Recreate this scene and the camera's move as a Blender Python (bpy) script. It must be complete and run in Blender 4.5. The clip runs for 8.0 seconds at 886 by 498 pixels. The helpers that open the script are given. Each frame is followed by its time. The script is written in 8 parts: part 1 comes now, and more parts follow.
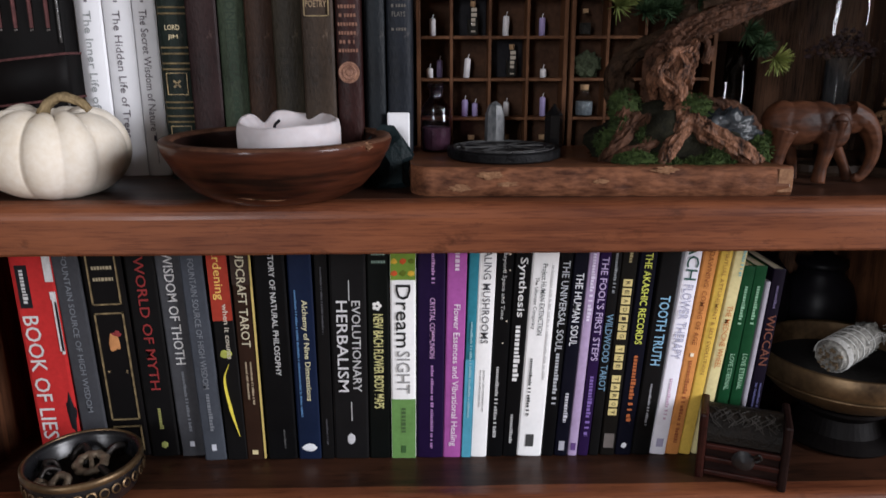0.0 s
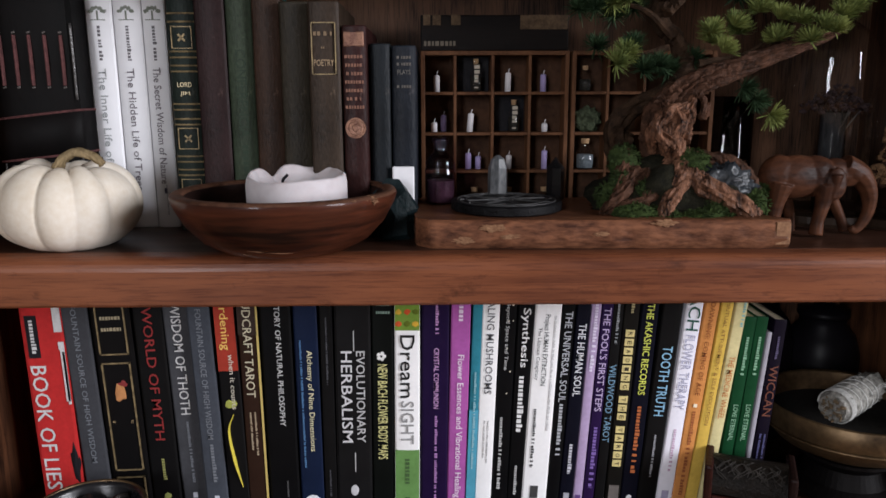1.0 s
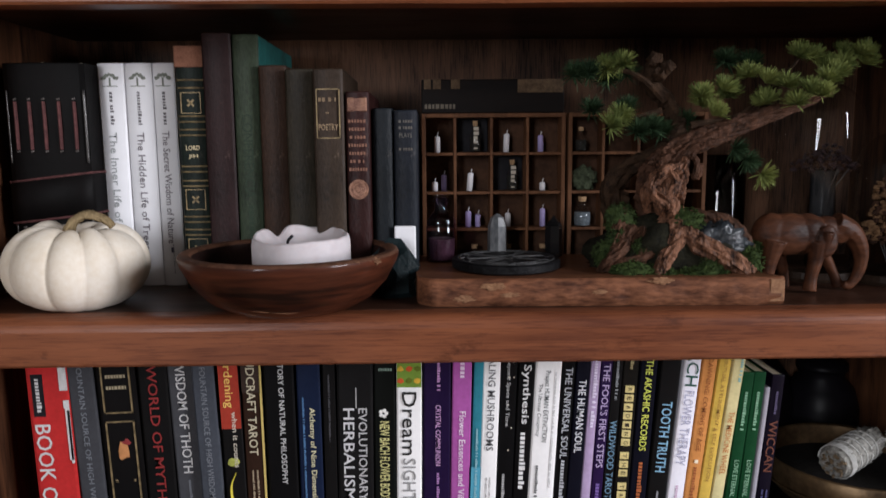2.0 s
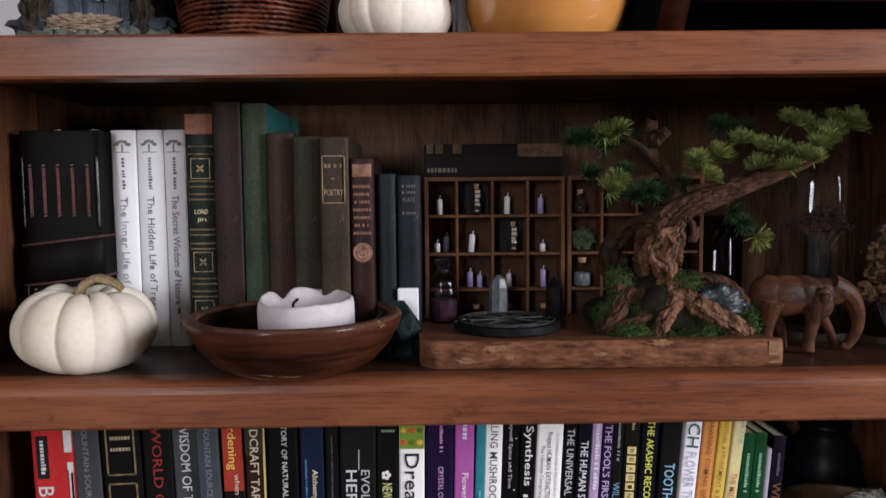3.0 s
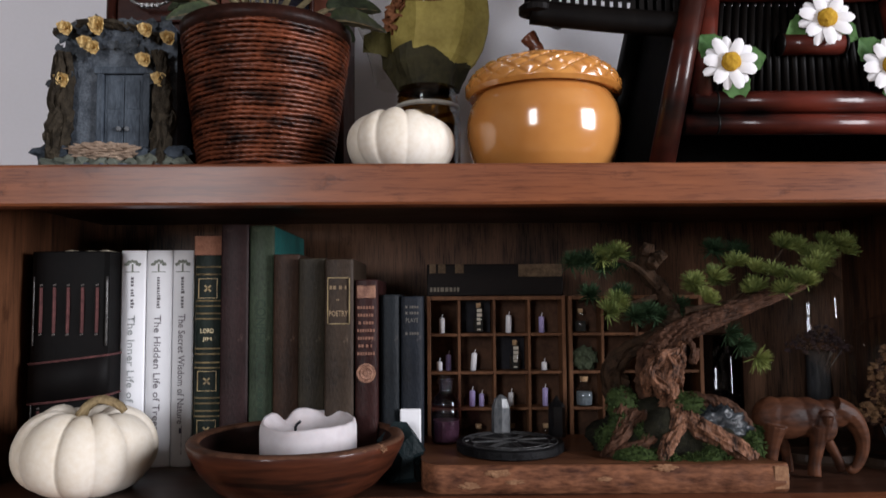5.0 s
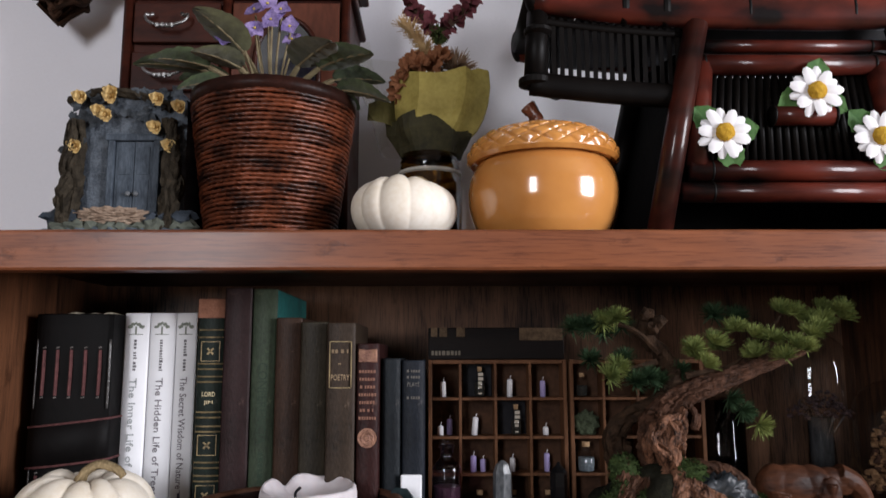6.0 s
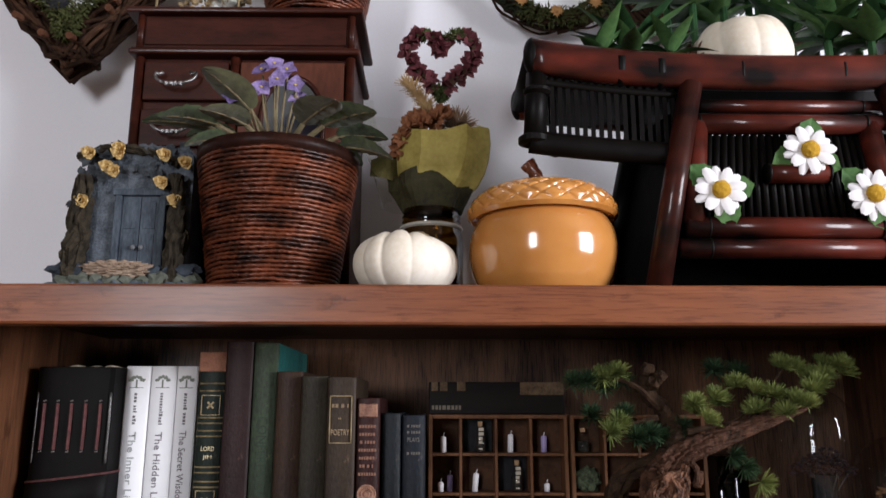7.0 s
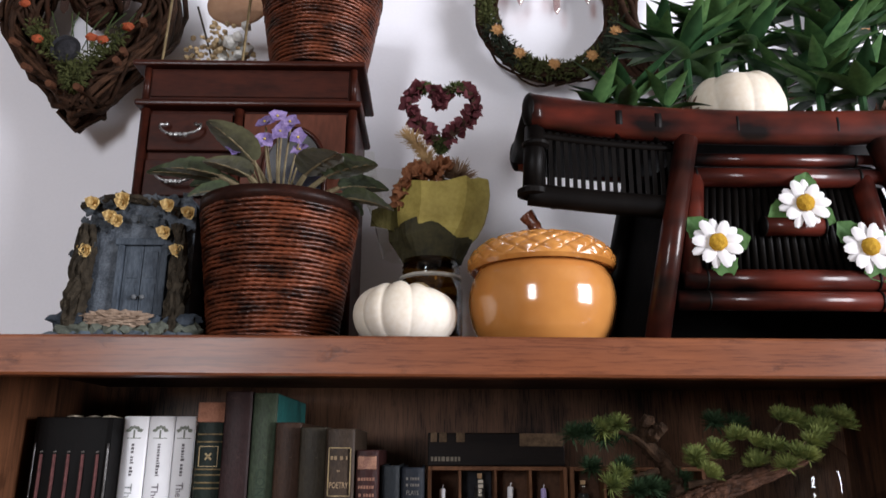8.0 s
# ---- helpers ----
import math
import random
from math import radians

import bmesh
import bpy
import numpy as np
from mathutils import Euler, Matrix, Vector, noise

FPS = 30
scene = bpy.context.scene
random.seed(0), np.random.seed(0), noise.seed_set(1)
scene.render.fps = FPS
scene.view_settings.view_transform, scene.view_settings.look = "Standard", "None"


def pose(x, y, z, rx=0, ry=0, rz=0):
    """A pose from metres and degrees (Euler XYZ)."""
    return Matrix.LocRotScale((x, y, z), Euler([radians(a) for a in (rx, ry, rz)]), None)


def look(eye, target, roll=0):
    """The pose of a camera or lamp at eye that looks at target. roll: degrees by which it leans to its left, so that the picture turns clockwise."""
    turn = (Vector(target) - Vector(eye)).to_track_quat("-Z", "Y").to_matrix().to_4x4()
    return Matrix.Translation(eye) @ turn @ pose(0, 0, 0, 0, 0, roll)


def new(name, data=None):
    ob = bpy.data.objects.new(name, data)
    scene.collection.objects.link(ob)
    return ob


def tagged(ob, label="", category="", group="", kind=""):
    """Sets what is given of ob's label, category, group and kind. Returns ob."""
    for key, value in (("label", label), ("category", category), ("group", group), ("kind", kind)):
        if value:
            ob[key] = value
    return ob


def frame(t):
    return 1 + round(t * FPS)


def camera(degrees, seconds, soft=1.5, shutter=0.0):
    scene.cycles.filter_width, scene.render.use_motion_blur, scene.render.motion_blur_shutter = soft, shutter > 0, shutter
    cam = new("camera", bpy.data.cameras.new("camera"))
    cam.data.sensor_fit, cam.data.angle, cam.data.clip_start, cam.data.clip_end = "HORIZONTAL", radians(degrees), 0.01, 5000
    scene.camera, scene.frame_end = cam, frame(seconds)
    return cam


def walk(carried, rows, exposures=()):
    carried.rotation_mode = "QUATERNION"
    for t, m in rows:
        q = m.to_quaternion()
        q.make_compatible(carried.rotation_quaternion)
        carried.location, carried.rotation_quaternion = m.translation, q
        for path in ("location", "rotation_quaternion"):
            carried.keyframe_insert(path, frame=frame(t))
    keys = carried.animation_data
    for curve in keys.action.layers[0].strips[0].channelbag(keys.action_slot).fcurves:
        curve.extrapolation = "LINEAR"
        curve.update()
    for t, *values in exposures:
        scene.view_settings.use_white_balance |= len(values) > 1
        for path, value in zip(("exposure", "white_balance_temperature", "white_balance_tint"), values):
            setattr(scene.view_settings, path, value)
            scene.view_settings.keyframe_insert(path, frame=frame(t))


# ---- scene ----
cam = camera(62.00, 8.0, shutter=0.5)
ROWS = [
    (0.0, 0.0000, 0.0001, 1.1125, 74.80, 0.12, -1.17),
    (0.5, -0.0011, -0.0050, 1.1162, 76.74, 0.11, -1.03),
    (1.0, -0.0005, -0.0079, 1.1203, 78.26, 0.16, -0.90),
    (1.5, -0.0014, -0.0123, 1.1253, 79.74, 0.22, -0.96),
    (2.0, -0.0017, -0.0193, 1.1316, 81.95, 0.43, -0.96),
    (3.5, -0.0013, -0.0335, 1.1503, 87.41, 0.55, -0.70),
    (4.0, -0.0017, -0.0353, 1.1544, 89.25, 0.58, -0.66),
    (4.5, -0.0031, -0.0383, 1.1583, 91.39, 0.49, -0.73),
    (6.0, -0.0057, -0.0513, 1.1669, 98.15, 0.14, -0.79),
    (6.5, -0.0049, -0.0550, 1.1690, 100.17, 0.02, -0.72),
    (7.0, -0.0056, -0.0589, 1.1700, 102.02, -0.07, -0.74),
    (7.5, -0.0070, -0.0624, 1.1739, 103.57, -0.15, -0.83),
    (8.0, -0.0070, -0.0661, 1.1772, 105.25, -0.22, -0.90),
]
walk(cam, [(t, pose(*row)) for t, *row in ROWS], [(0.0, -0.02), (4.5, 0.05), (6.0, 0.19), (8.0, 0.30)])

# ---- light ----
world = bpy.data.worlds.new("world")
scene.world = world
world.use_nodes = True
sky = world.node_tree.nodes.new("ShaderNodeTexSky")
sky.sky_type, sky.sun_disc = "NISHITA", False
sky.sun_elevation, sky.sun_rotation = radians(35), radians(200)
world.node_tree.links.new(sky.outputs[0], world.node_tree.nodes["Background"].inputs[0])
world.node_tree.nodes["Background"].inputs[1].default_value = 0.1


def window_light(name, watts, w, h, m, color):
    """Daylight standing in a window's opening."""
    d = bpy.data.lights.new(name, "AREA")
    d.shape, d.size, d.size_y, d.energy, d.color = "RECTANGLE", w, h, watts, color
    ob = new(name, d)
    ob.matrix_world = m
    return ob


window_light("window_light", 110, 1.0, 1.2, look((2.56, -0.90, 1.62), (0.1, 0.6, 1.25)), (0.930, 0.930, 1.0))
window_light("window_light", 43, 0.55, 1.2, look((-1.25, -2.56, 1.74), (0.0, 0.6, 1.25)), (0.920, 0.930, 1.0))

# ---- materials ----
MATS = {}


def surface(name, c1, c2=None, scale=30.0, rough=0.6, bump=0.15, stretch=(1, 1, 1), metal=0.0, coat=0.0, fine=6.0, sheen=0.0, span=(0.38, 0.78)):
    """A procedural surface: two tones mixed by coarse and fine noise, uneven gloss and a fine relief."""
    if name in MATS:
        return MATS[name]
    m = bpy.data.materials.new(name)
    m.use_nodes = True
    nt = m.node_tree
    n, link = nt.nodes, nt.links.new
    b = n["Principled BSDF"]
    c2 = c2 or tuple(x * 0.6 for x in c1)
    tc = n.new("ShaderNodeTexCoord")
    mp = n.new("ShaderNodeMapping")
    mp.inputs["Scale"].default_value = stretch
    link(tc.outputs["Object"], mp.inputs[0])
    big = n.new("ShaderNodeTexNoise")
    big.inputs["Scale"].default_value, big.inputs["Detail"].default_value = scale, 4
    small = n.new("ShaderNodeTexNoise")
    small.inputs["Scale"].default_value, small.inputs["Detail"].default_value = scale * fine, 5
    link(mp.outputs[0], big.inputs[0])
    link(mp.outputs[0], small.inputs[0])
    mix = n.new("ShaderNodeMath")
    mix.operation = "MULTIPLY_ADD"
    link(small.outputs[0], mix.inputs[0])
    mix.inputs[1].default_value = 0.45
    half = n.new("ShaderNodeMath")
    half.operation = "MULTIPLY"
    link(big.outputs[0], half.inputs[0])
    half.inputs[1].default_value = 0.75
    link(half.outputs[0], mix.inputs[2])
    ramp = n.new("ShaderNodeValToRGB")
    ramp.color_ramp.elements[0].position, ramp.color_ramp.elements[1].position = span
    ramp.color_ramp.elements[0].color, ramp.color_ramp.elements[1].color = (*c2, 1), (*c1, 1)
    link(mix.outputs[0], ramp.inputs[0])
    link(ramp.outputs[0], b.inputs["Base Color"])
    mr = n.new("ShaderNodeMapRange")
    mr.inputs[3].default_value, mr.inputs[4].default_value = max(0.03, rough - 0.12), min(1.0, rough + 0.12)
    link(big.outputs[0], mr.inputs[0])
    link(mr.outputs[0], b.inputs["Roughness"])
    if bump:
        bp = n.new("ShaderNodeBump")
        bp.inputs["Strength"].default_value, bp.inputs["Distance"].default_value = bump, 0.002
        link(mix.outputs[0], bp.inputs["Height"])
        link(bp.outputs[0], b.inputs["Normal"])
    b.inputs["Metallic"].default_value = metal
    if not metal and rough >= 0.4:
        b.inputs["Specular IOR Level"].default_value = 0.10
    b.inputs["Coat Weight"].default_value = coat
    b.inputs["Coat Roughness"].default_value = 0.12
    b.inputs["Sheen Weight"].default_value = sheen
    MATS[name] = m
    return m


def clear(name, tint, rough=0.02, ior=1.5):
    """Thin glass or film: see-through with a tint, and gloss by Fresnel."""
    if name in MATS:
        return MATS[name]
    m = bpy.data.materials.new(name)
    m.use_nodes = True
    nt = m.node_tree
    n, link = nt.nodes, nt.links.new
    n.remove(n["Principled BSDF"])
    through_glass, gloss, mix, edge = n.new("ShaderNodeBsdfTransparent"), n.new("ShaderNodeBsdfGlossy"), n.new("ShaderNodeMixShader"), n.new("ShaderNodeLayerWeight")
    through_glass.inputs[0].default_value = (*tint, 1)
    gloss.inputs[1].default_value = rough
    edge.inputs[0].default_value = 0.5
    steep, add = n.new("ShaderNodeMath"), n.new("ShaderNodeMath")
    steep.operation, add.operation = "POWER", "MULTIPLY_ADD"
    link(edge.outputs["Facing"], steep.inputs[0])
    steep.inputs[1].default_value = 4.0
    link(steep.outputs[0], add.inputs[0])
    add.inputs[1].default_value, add.inputs[2].default_value = 0.75, ((ior - 1) / (ior + 1)) ** 2
    link(add.outputs[0], mix.inputs[0])
    link(through_glass.outputs[0], mix.inputs[1])
    link(gloss.outputs[0], mix.inputs[2])
    link(mix.outputs[0], n["Material Output"].inputs[0])
    MATS[name] = m
    return m


def ink(r, g, b, rough=0.5, metal=0.0):
    """Printing ink or foil of one colour."""
    return surface("ink_%.2f_%.2f_%.2f_%.1f" % (r, g, b, metal), (r, g, b), (r * 0.75, g * 0.75, b * 0.75), 300, rough, 0, metal=metal)




def timber(name, light, dark, along, rough=0.42, coat=0.1, blotch=0.5, pores=0.5):
    """Stained wood: broad blotches, long grain, fine pores, dents and small dark knocks; along is the grain's axis."""
    m = bpy.data.materials.new(name)
    m.use_nodes = True
    n, link = m.node_tree.nodes, m.node_tree.links.new
    b = n["Principled BSDF"]
    tc = n.new("ShaderNodeTexCoord")

    def grain(size, squeeze, detail, rough_=0.55):
        mp, nz = n.new("ShaderNodeMapping"), n.new("ShaderNodeTexNoise")
        mp.inputs["Scale"].default_value = [size * (squeeze if k == along else 1.0) for k in range(3)]
        nz.inputs["Scale"].default_value, nz.inputs["Detail"].default_value, nz.inputs["Roughness"].default_value = 1.0, detail, rough_
        link(tc.outputs["Object"], mp.inputs[0])
        link(mp.outputs[0], nz.inputs[0])
        return nz.outputs[0]

    def math_(op, a, c):
        q = n.new("ShaderNodeMath")
        q.operation = op
        for k, v in enumerate((a, c)):
            if isinstance(v, float):
                q.inputs[k].default_value = v
            else:
                link(v, q.inputs[k])
        return q.outputs[0]

    def step(v, lo, hi):
        q = n.new("ShaderNodeMapRange")
        q.inputs[1].default_value, q.inputs[2].default_value = lo, hi
        link(v, q.inputs[0])
        return q.outputs[0]

    patches, long_, fine = grain(7.0, 0.6, 3), grain(90.0, 0.07, 6, 0.6), grain(700.0, 0.05, 4, 0.6)
    tone = math_("ADD", math_("MULTIPLY", step(patches, 0.36, 0.64), blotch), math_("MULTIPLY", step(long_, 0.36, 0.64), 1.0 - blotch))
    tone = math_("SUBTRACT", tone, math_("MULTIPLY", step(fine, 0.50, 0.62), pores * 0.6))
    ramp = n.new("ShaderNodeValToRGB")
    ramp.color_ramp.elements[0].position, ramp.color_ramp.elements[1].position = 0.0, 0.95
    ramp.color_ramp.elements[0].color, ramp.color_ramp.elements[1].color = (*dark, 1), (*light, 1)
    link(tone, ramp.inputs[0])
    knock = n.new("ShaderNodeMixRGB")
    knock.blend_type = "MULTIPLY"
    spots = step(grain(42.0, 0.55, 5, 0.7), 0.58, 0.68)
    link(math_("MULTIPLY", spots, 0.55), knock.inputs[0])
    link(ramp.outputs[0], knock.inputs[1])
    knock.inputs[2].default_value = (0.30, 0.26, 0.24, 1)
    link(knock.outputs[0], b.inputs["Base Color"])
    link(math_("ADD", math_("MULTIPLY", grain(26.0, 0.4, 4), 0.34), rough - 0.17), b.inputs["Roughness"])
    bp = n.new("ShaderNodeBump")
    bp.inputs["Strength"].default_value, bp.inputs["Distance"].default_value = 0.22, 0.0012
    link(math_("ADD", math_("MULTIPLY", fine, 0.25), math_("SUBTRACT", math_("MULTIPLY", grain(30.0, 0.5, 3), 0.7), math_("MULTIPLY", spots, 0.5))), bp.inputs["Height"])
    link(bp.outputs[0], b.inputs["Normal"])
    b.inputs["Coat Weight"].default_value, b.inputs["Coat Roughness"].default_value = coat, 0.22
    b.inputs["Specular IOR Level"].default_value = 0.25
    MATS[name] = m
    return m


# Board tops take a far darker tone than the front edges.
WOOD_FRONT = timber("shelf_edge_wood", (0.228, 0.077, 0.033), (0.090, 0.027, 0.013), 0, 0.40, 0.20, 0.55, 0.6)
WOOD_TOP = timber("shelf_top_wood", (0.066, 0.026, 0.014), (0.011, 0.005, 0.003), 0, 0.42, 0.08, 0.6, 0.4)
WOOD_SIDE = timber("side_panel_wood", (0.135, 0.054, 0.025), (0.016, 0.007, 0.004), 2, 0.5, 0.05, 0.45, 0.5)
WOOD_BACK = timber("back_panel_wood", (0.225, 0.112, 0.064), (0.010, 0.005, 0.004), 2, 0.5, 0.05, 0.72, 0.5)
PAINT = surface("wall_paint", (0.86, 0.86, 0.915), (0.82, 0.82, 0.87), 6, 0.7, 0.08, fine=40)
PAGES = surface("page_edges", (0.70, 0.62, 0.48), (0.52, 0.43, 0.30), 60, 0.85, 0.3, (6, 0.4, 0.3))
OLDPAGES = surface("old_page_edges", (0.48, 0.37, 0.22), (0.30, 0.20, 0.11), 60, 0.85, 0.3, (6, 0.4, 0.3))
GOLD = surface("gold_foil", (0.40, 0.30, 0.15), (0.07, 0.05, 0.03), 160, 0.5, 0.1, metal=0.5)
BLACK = surface("black_board", (0.018, 0.017, 0.02), (0.008, 0.008, 0.01), 40, 0.4, 0.08)

# ---- mesh tools ----


def part(name, bm, material, parent=None, label="", smooth=False):
    """One mesh object from a bmesh, under its thing."""
    if len(bm.faces):
        bmesh.ops.recalc_face_normals(bm, faces=bm.faces[:])
    me = bpy.data.meshes.new(name)
    bm.to_mesh(me)
    bm.free()
    if smooth:
        me.polygons.foreach_set("use_smooth", [True] * len(me.polygons))
    me.materials.append(material)
    ob = new(name, me)
    if parent is not None:
        ob.parent = parent
    return tagged(ob, label)


def thing(name, m, label, category, group="", kind=""):
    """An empty base that parents the parts of one thing."""
    ob = new(name)
    ob.empty_display_size = 0.01
    ob.matrix_world = m
    return tagged(ob, label, category, group, kind)


def add_box(bm, x0, x1, y0, y1, z0, z1, bevel=0.0, seg=2):
    r = bmesh.ops.create_cube(bm, size=1.0)
    vs = r["verts"]
    for v in vs:
        v.co = Vector(((x0 + x1) / 2 + v.co.x * (x1 - x0), (y0 + y1) / 2 + v.co.y * (y1 - y0), (z0 + z1) / 2 + v.co.z * (z1 - z0)))
    if bevel:
        es = list({e for v in vs for e in v.link_edges})
        bmesh.ops.bevel(bm, geom=es, offset=bevel, segments=seg, affect="EDGES", profile=0.5)
    return bm


def box(*a, **k):
    return add_box(bmesh.new(), *a, **k)


def add_lathe(bm, profile, n=48, ribs=None, m=None, capped=True):
    """Turn (radius, height) points round z; ribs(angle, k) scales the radius. m moves the result."""
    rings = []
    for k, (r, z) in enumerate(profile):
        ring = []
        for i in range(n):
            a = 2 * math.pi * i / n
            s = ribs(a, k) if ribs else 1.0
            co = Vector((r * s * math.cos(a), r * s * math.sin(a), z))
            ring.append(bm.verts.new(m @ co if m else co))
        rings.append(ring)
    for a, b in zip(rings, rings[1:]):
        for i in range(n):
            j = (i + 1) % n
            bm.faces.new((a[i], a[j], b[j], b[i]))
    closed = abs(profile[0][0] - profile[-1][0]) + abs(profile[0][1] - profile[-1][1]) < 1e-6
    for ring, r in ((rings[0], profile[0][0]), (rings[-1], profile[-1][0])):
        if r > 1e-5 and capped and not closed:
            bm.faces.new(ring)
    return bm


def lathe(profile, n=48, ribs=None, m=None, capped=True):
    return add_lathe(bmesh.new(), profile, n, ribs, m, capped)


def add_tube(bm, pts, radii, n=8, flat=1.0, wobble=0.0, seed=0, caps=True, ridge=0.0):
    """A tube along points, with a radius at each; flat squeezes it; wobble makes it uneven; ridge furrows it lengthwise."""
    rnd = random.Random(seed)
    pts = [Vector(p) for p in pts]
    if not hasattr(radii, "__len__"):
        radii = [radii] * len(pts)
    up = Vector((0, 0, 1))
    rings = []
    side = None
    for i, p in enumerate(pts):
        d = (pts[min(i + 1, len(pts) - 1)] - pts[max(i - 1, 0)]).normalized()
        if side is None:
            side = d.cross(up if abs(d.z) < 0.9 else Vector((1, 0, 0))).normalized()
        else:
            side = (side - d * side.dot(d)).normalized()
        other = d.cross(side).normalized()
        ring = []
        for k in range(n):
            a = 2 * math.pi * k / n
            r = radii[i] * (1 + rnd.uniform(-wobble, wobble))
            if ridge:
                r *= 1 + ridge * (0.5 - 2 * abs(noise.noise((math.cos(a + i * 0.05) * 3.2 + seed, math.sin(a + i * 0.05) * 3.2, i * 0.09))))
            ring.append(bm.verts.new(p + side * (r * math.cos(a)) + other * (r * flat * math.sin(a))))
        rings.append(ring)
    for a, b in zip(rings, rings[1:]):
        for k in range(n):
            bm.faces.new((a[k], a[(k + 1) % n], b[(k + 1) % n], b[k]))
    if caps:
        bm.faces.new(rings[0])
        bm.faces.new(rings[-1])
    return bm


def tube(*a, **k):
    return add_tube(bmesh.new(), *a, **k)


def bend(pts, steps=6):
    """A smooth line through a few points."""
    p = [Vector(q) for q in pts]
    p = [2 * p[0] - p[1]] + p + [2 * p[-1] - p[-2]]
    out = []
    for i in range(1, len(p) - 2):
        a, b, c, d = p[i - 1:i + 3]
        for k in range(steps):
            t = k / steps
            out.append(0.5 * ((2 * b) + (c - a) * t + (2 * a - 5 * b + 4 * c - d) * t * t + (3 * b - a - 3 * c + d) * t ** 3))
    out.append(p[-2])
    return out


def spread(values, count):
    """Values resampled evenly to a count."""
    return list(np.interp(np.linspace(0, len(values) - 1, count), range(len(values)), values))


def add_blob(bm, c, r, sub=2, rough=0.15, seed=0, squash=(1, 1, 1), freq=2.0):
    """An uneven lump."""
    vs = bmesh.ops.create_icosphere(bm, subdivisions=sub, radius=1.0)["verts"]
    off = Vector((seed * 7.3, seed * 3.1, seed * 1.7))
    for v in vs:
        k = 1 + rough * noise.noise(v.co * freq + off)
        v.co = Vector(c) + Vector([v.co[i] * k * r * squash[i] for i in range(3)])
    return bm


def add_leaf(bm, base, d, normal, length, width, curl=0.3, rows=5, tip=0.0, fold=0.15):
    """A leaf blade that bends along its length."""
    d, normal = Vector(d).normalized(), Vector(normal).normalized()
    side = d.cross(normal).normalized()
    normal = side.cross(d).normalized()
    last = None
    p = Vector(base)
    for k in range(rows + 1):
        t = k / rows
        w = width * math.sin(math.pi * min(1.0, 0.12 + 0.88 * t) ** 0.8) * (1 - tip * t) + 0.0002
        dd = (d - normal * curl * t * 1.6).normalized()
        if k:
            p = p + dd * (length / rows)
        nn = side.cross(dd)
        row = [bm.verts.new(p - side * w + nn * fold * w), bm.verts.new(p), bm.verts.new(p + side * w + nn * fold * w)]
        if last:
            bm.faces.new((last[0], last[1], row[1], row[0]))
            bm.faces.new((last[1], last[2], row[2], row[1]))
        last = row
    return bm


def lettering(body, length, height, m):
    """Flat letters of the built-in font, fitted to a length and height. m takes the page's x, y to the place."""
    c = bpy.data.curves.new("lettering", "FONT")
    c.body, c.resolution_u, c.offset = body, 2, 0.006
    tmp = bpy.data.objects.new("lettering", c)
    me = bpy.data.meshes.new_from_object(tmp)
    bpy.data.objects.remove(tmp)
    bm = bmesh.new()
    bm.from_mesh(me)
    bpy.data.meshes.remove(me)
    xs = [v.co.x for v in bm.verts]
    ys = [v.co.y for v in bm.verts]
    w, h = max(xs) - min(xs), max(ys) - min(ys)
    for v in bm.verts:
        v.co = m @ Vector(((v.co.x - min(xs)) / w * length, ((v.co.y - min(ys)) / h - 0.5) * height, 0))
    return bm


def down(x, z, y=-0.0005):
    """Spine writing that reads from top to bottom, starting at height z, centred on x."""
    return Matrix(((0, 1, 0, x), (0, 0, 1, y), (-1, 0, 0, z), (0, 0, 0, 1)))


def across(x, z, y=-0.0005):
    """Level writing on a face that looks towards -y."""
    return Matrix(((1, 0, 0, x), (0, 0, -1, y), (0, 1, 0, z), (0, 0, 0, 1)))


def bars_bm(x, z_top, z_bottom, width, seed=0, y=-0.0004):
    """Plain bars in place of writing down a spine."""
    rnd = random.Random(seed)
    bm = bmesh.new()
    z = z_top
    while z > z_bottom:
        l = width * rnd.uniform(0.30, 0.62)
        tall = width * rnd.choice((0.30, 0.30, 0.40))
        add_box(bm, x - width * 0.30, x - width * 0.30 + tall * 2, y, y + 0.0003, max(z - l, z_bottom), z)
        z -= l + width * (0.20 if rnd.random() < 0.84 else 0.7)
    return bm


def level_bars(x, z, width, height, seed=0, y=-0.0004):
    """Plain bars in place of a line of level writing."""
    rnd = random.Random(seed)
    bm = bmesh.new()
    p = x - width / 2
    while p < x + width / 2 - 0.001:
        l = height * rnd.uniform(0.32, 0.62)
        add_box(bm, p, min(p + l, x + width / 2), y, y + 0.0003, z - height * 0.36, z + height * 0.36)
        p += l + height * (0.20 if rnd.random() < 0.88 else 0.6)
    return bm


# ---- the room ----
FRONT, BACK, WALL = 0.5435, 0.834, 0.858
MID, TOP, LOW = 1.0, 1.2686, 0.745
LEFT, RIGHT = -0.395, 0.486
ROOM = surface("room_paint", (0.21, 0.185, 0.16), (0.16, 0.14, 0.12), 5, 0.8, 0.05)
FLOOR_WOOD = surface("floor_boards", (0.30, 0.19, 0.11), (0.16, 0.09, 0.05), 8, 0.5, 0.1, (0.2, 1.5, 1))


def slab(name, bm, material, kind_label, category):
    ob = part(name, bm, material)
    return tagged(ob, kind_label, category, kind="structure")


